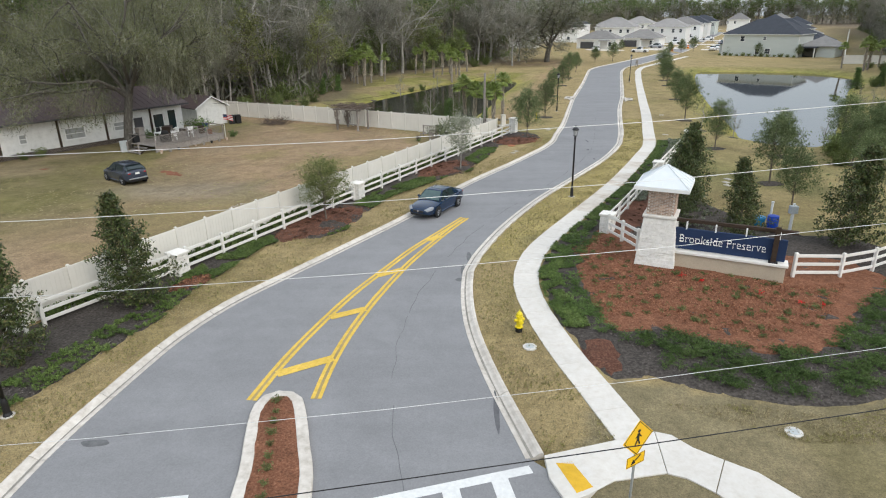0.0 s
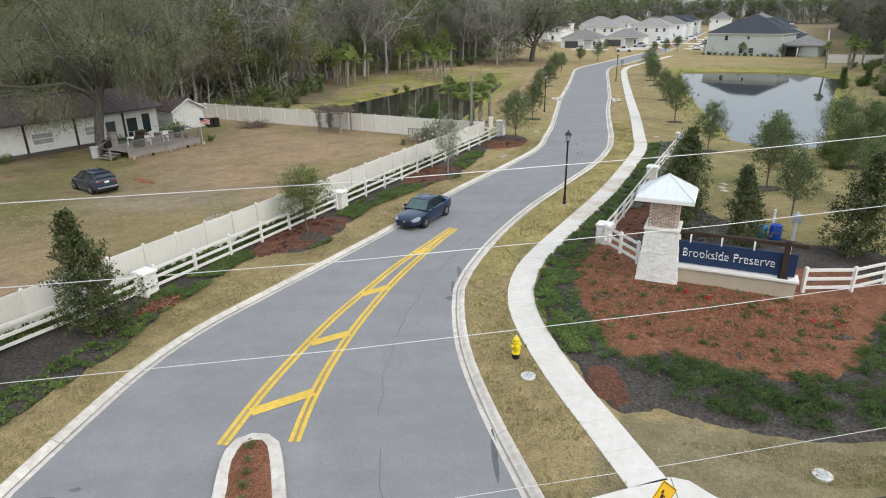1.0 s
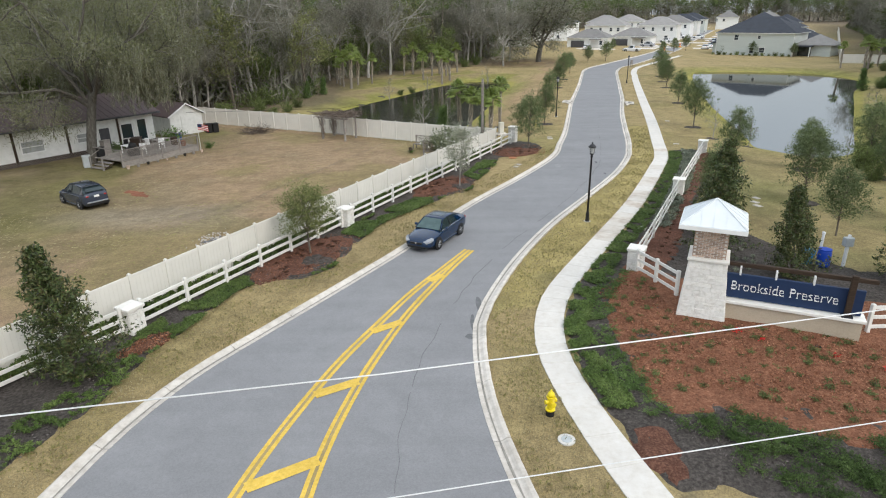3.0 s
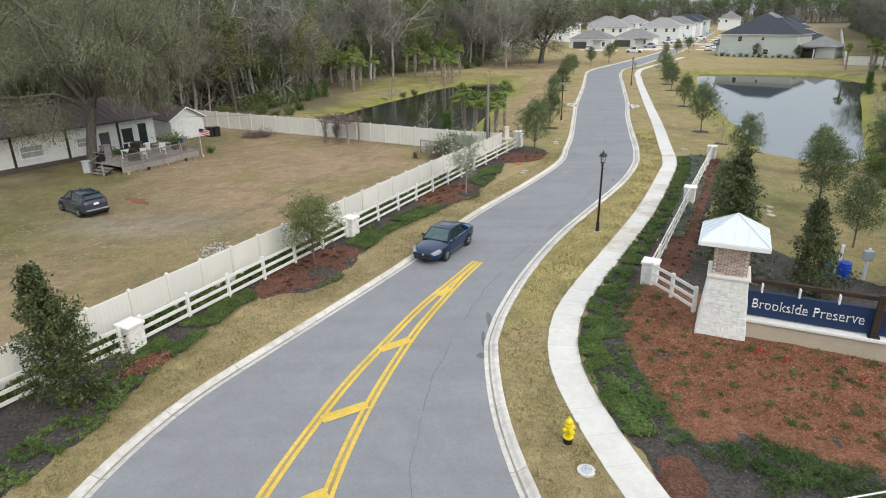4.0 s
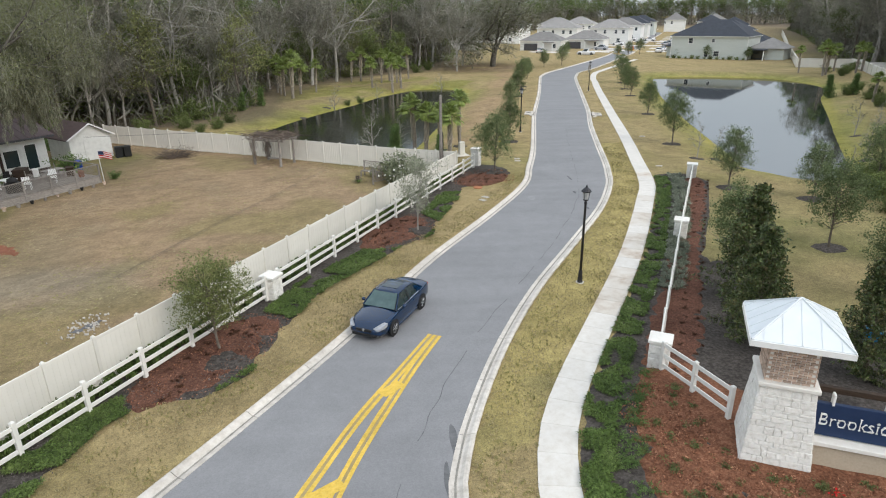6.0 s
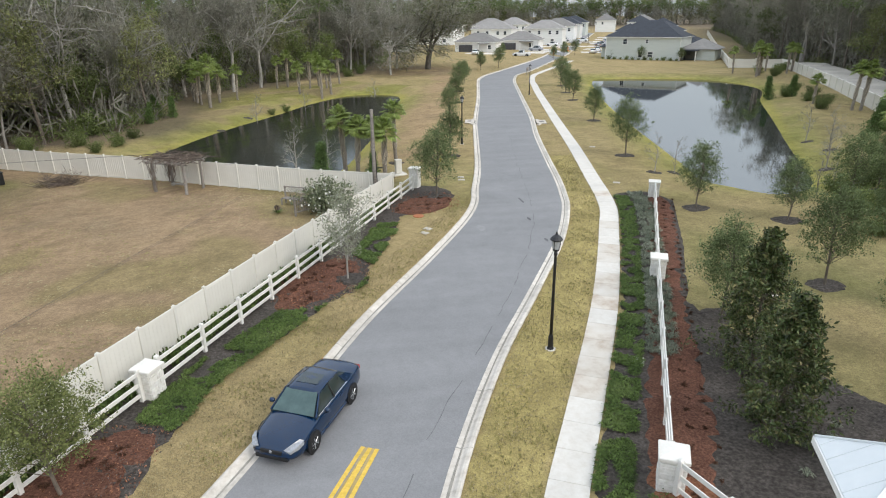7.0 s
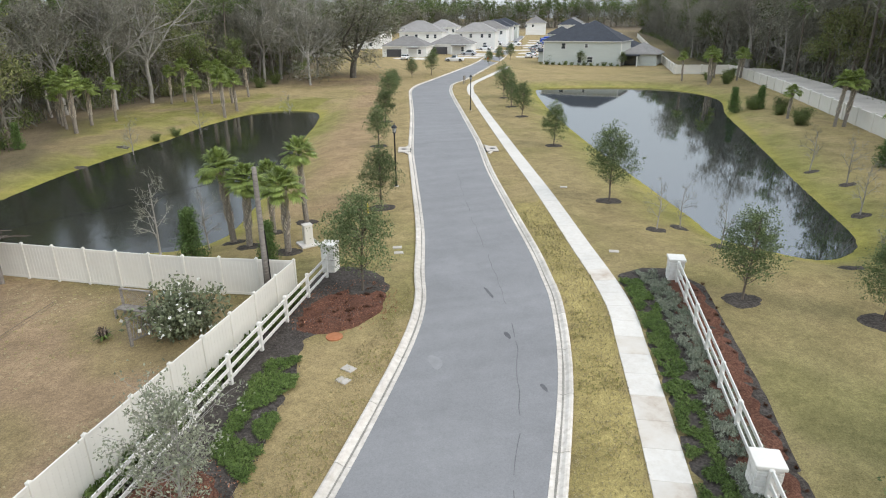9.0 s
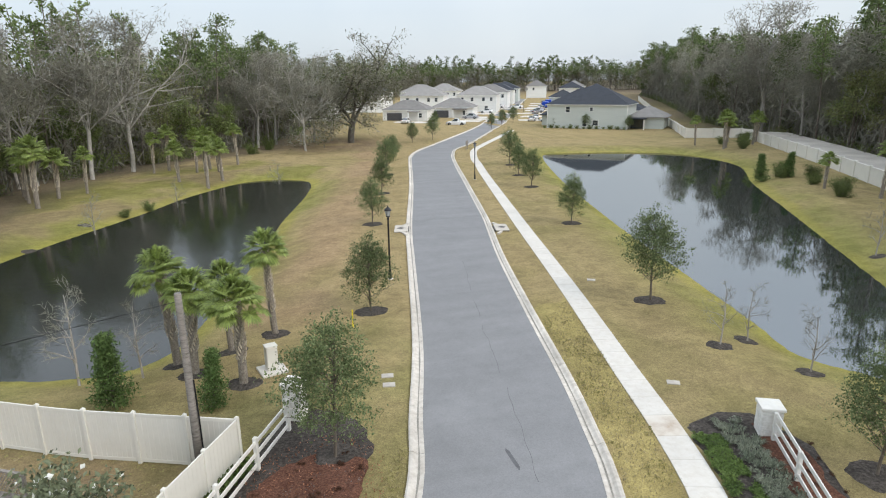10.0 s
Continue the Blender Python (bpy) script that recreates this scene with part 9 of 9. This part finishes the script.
# distant treeline: grey hardwoods below, evergreen tops above
line_b = spline([(-60, 296), (30, 328), (130, 428), (260, 418), (330, 396)], 2.0)
low_c, top_c = [], []
for p in line_b:
    for _ in range(8):
        q = p + rngu.normal(size=2) * 4
        low_c.append((q[0], q[1], ground_z(*q) + rngu.uniform(0.5, 13)))
    for _ in range(3):
        q = p + np.array([0.0, 9.0]) + rngu.normal(size=2) * 4
        top_c.append((q[0], q[1], ground_z(*q) + rngu.uniform(2, 12)))
    for _ in range(5):
        q = p + rngu.normal(size=2) * 5
        lift_ = 4 * noise.noise(Vector((q[0] * 0.06, q[1] * 0.06, 1.1)))
        top_c.append((q[0], q[1], ground_z(*q) + 12.2 + lift_ * 0.7 + rngu.normal() * 1.6))
v, f = leaves(cloud(low_c, 3.5 * np.ones(len(low_c)), 20, rngu, 1.0), 1.5, rngu, 0.16, 0.6)
tagged(new("treeline", tris("treeline", v, f, M["twigs"])), "distant grey leafless trees behind the houses", "woods", kind="stuff")
v, f = leaves(cloud(top_c, 3.6 * np.ones(len(top_c)), 34, rngu, 0.7), 0.8, rngu, 0.5)
tagged(new("treeline", tris("treeline", v, f, M["pine_leaf"])), "distant evergreen treetops behind the houses", "woods", kind="stuff")

# ---- beds ----
def scatter(poly, count, seed, min_noise=-9.0, freq=0.5):
    rng = np.random.default_rng(seed)
    p = np.asarray(poly, float)
    out = []
    while len(out) < count:
        x, y = rng.uniform(p[:, 0].min(), p[:, 0].max(), 400), rng.uniform(p[:, 1].min(), p[:, 1].max(), 400)
        k = inside(poly, x, y)
        for a, b in zip(x[k], y[k]):
            if noise.noise(Vector((a * freq, b * freq, seed))) > min_noise:
                out.append((a, b))
    return out[:count]


def strew(name, label, category, spots, kinds, mat, seed, lo=0.7, hi=1.3, lift=0.05):
    """Many small plants in one mesh."""
    rng = np.random.default_rng(seed)
    vs, fs, n = [], [], 0
    for x, y in spots:
        v, f = kinds[rng.integers(len(kinds))]
        a, k = rng.uniform(0, 6.283), rng.uniform(lo, hi)
        R = np.array([[math.cos(a), -math.sin(a), 0], [math.sin(a), math.cos(a), 0], [0, 0, 1]]) * k
        vs.append(v @ R.T + np.array([x, y, ground_z(x, y) + lift]))
        fs.append(f + n)
        n += len(v)
    return tagged(new(name, tris(name, np.vstack(vs), np.vstack(fs), M[mat])), label, category, kind="stuff")


def spray(seed, n=16, h=0.26, w=0.42, leaf=0.06):
    """A low feathery clump of arching sprays."""
    rng = np.random.default_rng(seed)
    c = []
    for i in range(n):
        a, ln, up = rng.uniform(0, 6.283), w * rng.uniform(0.45, 1.0), h * rng.uniform(0.5, 1.1)
        for k in range(9):
            t = (k + 1) / 9
            c += [(math.cos(a) * ln * t + rng.normal() * 0.022, math.sin(a) * ln * t + rng.normal() * 0.022, max(0.01, up * (1.9 * t - 1.2 * t * t) + rng.normal() * 0.015)) for _ in range(2)]
    return leaves(np.array(c), leaf, rng, 0.34, 0.3)


low = [tuft(s, 20, 0.12, 0.20, 0.018) for s in (1, 2, 3)]
mid = [tuft(s, 34, 0.20, 0.23, 0.011) for s in (4, 5, 6)]
inner = side(np.array(BED_L), -1.5)
strip = [tuple(p) for p in BED_L[4:-12]] + [tuple(p) for p in inner[4:-12][::-1]]
reds = [blob(-6.9, 32.4, 3.5, 2.0, 63), blob(0.0, 45.8, 3.4, 2.0, 62), blob(6.6, 57.4, 2.8, 2.2, 42), blob(-10.9, 23.6, 1.1, 0.55, 60)]


def off_reds(spots):
    a = np.array(spots)
    k = np.ones(len(a), bool)
    for r in reds:
        k &= ~inside(r, a[:, 0], a[:, 1])
    return a[k]


strew("groundcover", "low green groundcover along the bed", "groundcover", [q for i, q in enumerate(off_reds(scatter(strip, 6800, 21, -0.22, 0.9))) if (q[1] > 24 or i % 3 == 0) and q[1] < 53.5], low, "groundcover", 31)
yard = [(-22, 30), (-12.5, 27), (-6.2, 39), (3.5, 58), (1.0, 62), (-18, 73), (-24, 62), (-27, 50), (-36, 40)]
thatch = [tuft(s, 9, 0.03, 0.15, 0.013) for s in (51, 52, 53)]
strew("lawn_thatch", "pale flattened tufts of dormant grass", "grass", scatter(yard, 3200, 81, 0.06, 0.22), thatch, "dry_tuft", 82, 0.5, 1.2, lift=0.0)
strew("lawn_thatch", "thin olive tufts in the dormant lawn", "grass", scatter(yard, 2400, 83, 0.08, 0.16), thatch, "olive_tuft", 84, 0.5, 1.1, lift=0.0)
behind = [(-15.2, 19.8), (-11.9, 25.4), (-5.6, 38.0), (4.9, 58.8), (4.5, 59.0), (-6.0, 38.8), (-12.1, 26.6), (-15.6, 20.4)]
strew("hedge", "low dark green hedge plants between the two fences", "hedge", scatter(behind, 800, 22), [tuft(s, 30, 0.45, 0.3, 0.03) for s in (7, 8)], "groundcover", 32)
wr_a = side(spline(WALK_L, 0.8), 1.22)
wr_b = side(spline(WALK_L, 0.8), 2.15)
sel = (wr_a[:, 1] > 19) & (wr_a[:, 1] < 57)
strip_r = [tuple(p) for p in wr_a[sel]] + [tuple(p) for p in wr_b[sel][::-1]]
strew("groundcover", "low green groundcover beside the sidewalk", "groundcover", scatter(strip_r, 3000, 23, -0.12, 1.5), low, "groundcover", 33)
wr_c, wr_d = side(spline(WALK_L, 0.8), 2.25), side(spline(WALK_L, 0.8), 3.3)
sel = (wr_c[:, 1] > 36) & (wr_c[:, 1] < 57)
strip_g = [tuple(p) for p in wr_c[sel]] + [tuple(p) for p in wr_d[sel][::-1]]
strew("ornamental_grass", "grey-green clumping grasses in the bed", "grass clumps", scatter(strip_g, 620, 24), mid, "grey_tuft", 34)
JUN = [(6.6, 18.9), (7.3, 19.0), (8.4, 19.6), (10.1, 18.5), (11.7, 17.6), (13.8, 17.8), (15.8, 19.8), (17.5, 21.6), (19.6, 23.2), (21.4, 24.6), (20.6, 21.6), (19.0, 19.4), (16.4, 16.6), (14.0, 15.3), (12.4, 14.85), (11.0, 15.05), (9.4, 15.7), (8.1, 16.5), (7.3, 17.6)]
CLUMPS = [(11.6, 28.4), (13.2, 32.4), (15.6, 37.4), (17.0, 37.0), (15.2, 31.0), (13.8, 28.0)]
strew("ornamental_grass", "small straw-green grass clumps in grey mulch", "grass clumps", scatter(CLUMPS, 26, 27), mid, "grey_tuft", 37, 0.8, 1.3)
jun = [spray(s, 17, 0.27, 0.42, 0.062) for s in (9, 10, 11)]
strew("juniper_groundcover", "spreading feathery juniper clumps on dark mulch", "groundcover", scatter(JUN, 330, 25, -0.2, 0.9), jun, "juniper", 35, 0.65, 1.2)
arc_a, arc_b = side(spline(WALK_L, 0.8), 2.2), side(spline(WALK_L, 0.8), 2.9)
sel = (arc_a[:, 1] > 18.5) & (arc_a[:, 1] < 31)
strew("juniper_groundcover", "feathery juniper band curving beside the sidewalk", "groundcover", scatter([tuple(p) for p in arc_a[sel]] + [tuple(p) for p in arc_b[sel][::-1]], 85, 26), jun, "juniper", 36, 0.5, 0.95)

# small shrubs set out in the red mulch
seedlings = []
for s in (91, 92, 93):
    v, f = spray(s, 12, 0.20, 0.17, 0.06)
    ob = thing("small_shrub", pose(0, 0, 0), "small green shrub set in red bark mulch", "shrub", "small bedding shrubs")
    part("leaves", tris("leaves", v, f, M["bedding_leaf"]), None, ob)
    part("stem", Shape().tube([(0, 0, -0.03), (0, 0, 0.1)], 0.012, 5), M["bark"], ob)
    seedlings.append(ob)
red_main = [(6.7, 27.5), (6.6, 20.2), (8.6, 20.4), (10.4, 19.2), (12, 18.5), (13.6, 18.7), (15.6, 20.6), (17.2, 22.6), (17.6, 23.2), (15.4, 22.6), (10.9, 24.0), (9.1, 24.6), (9.0, 29), (7.8, 29)]
sp = []
rngs = np.random.default_rng(9)
for x, y in grid_points(red_main, 0.56, 8):
    sp.append((x, y, rngs.uniform(0.7, 1.25)))
green_n = len(sp)
for p in spline([(9.25, 29.6), (15.75, 42.6), (22.1, 55)], 0.8):
    for o in (0.15, 0.7):
        sp.append((p[0] + o + rngs.normal() * 0.08, p[1] - o * 0.5 + rngs.normal() * 0.08, rngs.uniform(0.7, 1.1)))
for r, n in ((blob(-7.0, 32.4, 3.2, 1.5, 63), 44), (blob(-0.2, 45.8, 3.1, 1.4, 62), 44), (blob(6.4, 57.2, 2.3, 1.3, 42), 24), (reds[3], 6)):
    sp += [(x, y, rngs.uniform(0.75, 1.15)) for x, y in scatter(r, n, 40 + n)]
rusty = []
for s in (94, 95):
    ob = thing("small_shrub", pose(0, 0, 0), "small dark rust-leaved shrub set in red bark mulch", "shrub", "rusty bedding shrubs")
    part("leaves", tris("leaves", *spray(s, 11, 0.24, 0.17, 0.06), M["rust_leaf"]), None, ob)
    part("stem", Shape().tube([(0, 0, -0.03), (0, 0, 0.1)], 0.012, 5), M["bark"], ob)
    rusty.append(ob)
place_all(seedlings, sp[:green_n])
place_all(rusty, sp[green_n:])
for k in range(9):
    copy_thing(seedlings[k % 3], pose(-4.45 + 0.095 * k, 14.5 - 0.5 * k, 0.14, 0, 0, 50 * k))
for i, (x, y) in enumerate(((11.3, 22.8), (14.6, 21.1), (15.4, 20.9), (10.7, 23.4), (13.3, 21.8))):
    fl_ob = thing("red_flower", pose(x, y, ground_z(x, y) + 0.08), "small bright red flower in the mulch", "flower", "red flowers")
    part("petals", tris("petals", *leaves(np.random.default_rng(i).normal(size=(14, 3)) * 0.05 + [0, 0, 0.1], 0.09, np.random.default_rng(i), 0.7), M["red_flower"]), None, fl_ob)
    part("stem", Shape().tube([(0, 0, -0.05), (0, 0, 0.09)], 0.008, 4), M["juniper"], fl_ob)
# loose bark flakes on the red mulch near the sign
flakes = []
rngf = np.random.default_rng(55)
for x, y in scatter(red_main, 11000, 56):
    flakes.append((x, y, ground_z(x, y) + 0.105))
for r in reds:
    flakes += [(x, y, ground_z(x, y) + 0.10) for x, y in scatter(r, 1100, 57)]
v, f = leaves(np.array(flakes), 0.08, rngf, 0.42)
tagged(new("bark_flakes", tris("bark_flakes", v, f, M["bark_chip"])), "loose red bark flakes", "mulch", kind="stuff")
v, f = leaves(np.array([(x, y, ground_z(x, y) + 0.09) for x, y in scatter(JUN, 3500, 58) + scatter(strip, 4500, 59) + scatter(strip_g, 1500, 60)]), 0.08, rngf, 0.4)
tagged(new("mulch_chips", tris("mulch_chips", v, f, M["grey_chip"])), "loose grey mulch chips", "mulch", kind="stuff")
# dry grass blades along the verges and bed edges
gl = [tuft(s, 7, 0.07, 0.06, 0.006) for s in (15, 16)]
verge = [tuple(p) for p in BED_L[2:75]] + [tuple(p) for p in side(KERB_L, -0.1)[:62][::-1]]
vr = [tuple(p) for p in side(KERB_R, 0.1)[:60]] + [tuple(p) for p in WALK_L[:62][::-1]]
strew("verge_grass", "short dormant straw-coloured grass blades", "grass", scatter(verge, 5500, 61), gl, "dry_tuft", 62, lift=0.0)
strew("verge_grass", "short dormant straw-coloured grass blades", "grass", scatter(vr, 5000, 63), gl, "dry_tuft", 64, lift=0.0)

green_blades = [tuft(s, 7, 0.08, 0.08, 0.008) for s in (17, 18)]
ramp_lawn = [(7.4, 14.6), (9.5, 14.6), (12.5, 14.0), (16.8, 15.9), (22, 14), (16, 12.6), (10.5, 12.9)]
strew("verge_grass", "short dormant straw-coloured grass blades", "grass", scatter(ramp_lawn, 2600, 65), gl, "dry_tuft", 66, lift=0.0)
strew("verge_grass", "patchy green grass blades in the verge", "grass", scatter(verge, 2200, 67, 0.0, 0.6) + scatter(vr, 2200, 68, 0.0, 0.6) + scatter(ramp_lawn, 700, 69, 0.0, 0.6), green_blades, "olive_tuft", 70, lift=0.0)

# ---- more plants in the yard ----
fw, fc = shrub(151, 1.9, 60, 26, 0.16)
fb = tree_thing("flowering_bush", "green bush with white blossom in the yard corner", "bush", "", fw, fc, "bark", "bush_leaf")
rngw = np.random.default_rng(4)
part("blossom", tris("blossom", *leaves(fc[0][rngw.permutation(len(fc[0]))[:260]], 0.13, rngw, 0.9), M["white_flower"]), None, fb, "white blossom")
plant(fb, 0.1, 56.9, 0, 1.2, True, kz=1.3)
def grand(name, label, place, seed, bark, foliage=None, moss=0, leaf_n=0, leaf_size=0.2, spray=7, spray_size=0.75, twig="twigs", drape=0, **kw):
    w, t, tips, inner_ = great_tree(seed, **kw)
    rng = np.random.default_rng(seed + 1)
    ob = thing(name, place, label, "tree")
    part("trunk", w, M[bark], ob)
    part("bare_crown", t, M[twig], ob)
    part("twig_spray", tris("twig_spray", *fine_twigs(tips, seed, spray, spray_size, 1.0), M[twig]), None, ob)
    if moss:
        c = cloud(np.vstack([tips[::3], inner_]), 0.8 * np.ones(len(tips[::3]) + len(inner_)), moss, rng, 1.5)
        part("moss", tris("moss", *leaves(c, 0.42, rng, 0.07, -4.0), M["moss"]), None, ob, "hanging grey moss")
    if drape:
        # long beards of moss under the lower limbs
        pool = np.vstack([inner_, tips])
        pool = pool[(pool[:, 2] < 9.2) & (pool[:, 2] > 3.6) & (pool[:, 0] * 0.55 + pool[:, 1] * 0.84 > -0.6)]
        strands = []
        for p in pool[rng.permutation(len(pool))[:drape]]:
            drop, sway = min(rng.uniform(0.8, 2.4), p[2] - 2.2), rng.normal(size=2) * 0.12
            for k in range(34):
                u = rng.uniform() ** 0.8
                wd = 0.20 * (1 - 0.75 * u) + 0.03
                strands.append((p[0] + sway[0] * u + rng.normal() * wd, p[1] + sway[1] * u + rng.normal() * wd, p[2] - drop * u))
        part("moss_beard", tris("moss_beard", *leaves(np.array(strands), 0.40, rng, 0.085, -5.0), M["moss"]), None, ob, "long hanging beards of grey moss")
    if foliage:
        c = cloud(tips, 1.0 * np.ones(len(tips)), leaf_n, rng, 0.7)
        part("foliage", tris("foliage", *leaves(c, leaf_size, rng, 0.5), M[foliage]), None, ob, "leaves among the twigs")
    return ob


big = grand("moss_hung_oak", "great spreading oak hung with grey moss beside the deck", pose(-29.9, 54.9, 0.05), 161, "dark_bark", "fern_leaf", 7, 36, 0.12, spray=9, spray_size=0.42, twig="mossy_twig", drape=320, trunk_h=6.0, r=0.44, limbs=13, el=(36, 80), reach=(7.5, 12), sag=0.015, crook=0.22)
copy_thing(big, pose(-54, 66, 0, 0, 0, 130) @ Matrix.Diagonal((1.1, 1.1, 1.25, 1)))
copy_thing(big, pose(-38, 73, 0, 0, 0, 250) @ Matrix.Diagonal((0.9, 0.9, 1.2, 1)))
# pale forked hardwoods in front of the wood
forked = grand("forked_tree", "tall pale-barked leafless tree forking into wide limbs", pose(-11.4, 135.4, 0.0), 165, "pale_bark", None, 0, trunk_h=7.5, r=0.30, limbs=6, el=(45, 72), reach=(9, 13), sag=0.015, crook=0.16)
for x, y, a, k in ((-15.2, 129.5, 100, 0.95), (-20.5, 126, 210, 0.9), (13.6, 153.4, 160, 0.75), (16.5, 170, 20, 0.8), (9, 168, 130, 0.85), (5.5, 163, 40, 0.8), (-27, 92, 300, 0.85), (-33, 86, 20, 0.8), (-24, 100, 80, 0.75), (106, 147.4, 60, 1.25)):
    copy_thing(forked, pose(x, y, ground_z(x, y), 0, 0, a) @ Matrix.Diagonal((k, k, k * 1.05, 1)))
# live oak by the far street
lo = grand("live_oak", "broad dark live oak on the lawn before the houses", pose(23.4, 165.6, 0.0), 171, "dark_bark", "wood_leaf", 0, 9, 0.19, trunk_h=3.2, r=0.40, limbs=9, el=(34, 74), reach=(8, 11), sag=0.02, crook=0.22)
lo.matrix_basis = pose(23.4, 165.6, 0.0, 0, 0, 30) @ Matrix.Diagonal((1.85, 1.85, 1.35, 1))
# foundation shrubs by the old house
w, c = shrub(181, 1.0, 18, 22, 0.12)
hs = tree_thing("foundation_shrub", "low clipped shrub against the white wall", "shrub", "foundation shrubs", w, c, "bark", "wood_leaf")
pts_ = [(-45.0 + 0.556 * s_ + 0.831 * 0.85, 39.2 + 0.831 * s_ - 0.556 * 0.85, 0.75 + 0.22 * ((k * 7) % 3)) for k, s_ in enumerate((4.5, 5.6, 6.6, 7.5, 8.4, 9.2, 10.0, 13.8, 15.2))]
pts_ += [(74.6 + 1.2 * k, 183.9 - 1.09 * k, 0.9 + 0.3 * ((k * 5) % 3)) for k in range(13)]
place_all([hs], pts_)
w, c = shrub(182, 2.0, 24, 24, 0.16)
gs = tree_thing("garden_shrub", "green shrub beside the deck", "shrub", "garden shrubs", w, c, "bark", "juniper")
place_all([gs], [(-26.4, 62.6, 1.0), (-29.0, 57.6, 0.7), (-22.0, 60.8, 0.4), (-33.2, 73, 1.1), (-35.5, 76, 1.2)])

# lattice panel and a rusty fern by the flowering bush
tr = thing("trellis", pose(-1.75, 56.4, 0.05, 0, 0, 38), "dark weathered lattice panel under the bush", "trellis")
for x in (0.0, 1.3):
    part("post", Shape().box(x - 0.05, -0.05, -0.1, x + 0.05, 0.05, 1.25), M["weathered"], tr)
for z in (0.25, 1.15):
    part("rail", Shape().box(0.05, -0.025, z - 0.03, 1.25, 0.025, z + 0.03), M["weathered"], tr)
for k in range(7):
    part("slat", Shape().tube([(0.08 + 0.16 * k, -0.03, 0.28), (0.24 + 0.16 * k, -0.03, 1.12)], 0.02, 4), M["weathered"], tr)
    part("slat", Shape().tube([(0.24 + 0.16 * k, 0.03, 0.28), (0.08 + 0.16 * k, 0.03, 1.12)], 0.02, 4), M["weathered"], tr)
v, f = tuft(301, 40, 0.55, 0.4, 0.03)
fern = thing("fern", pose(-2.9, 57.3, 0.06), "rusty brown clump of arching leaves on the lawn", "fern")
part("leaves", tris("leaves", v, f, M["brush"]), None, fern)
v, f = tuft(302, 40, 0.3, 0.55, 0.03)
part("green_leaves", tris("green_leaves", v, f, M["groundcover"]), None, fern)
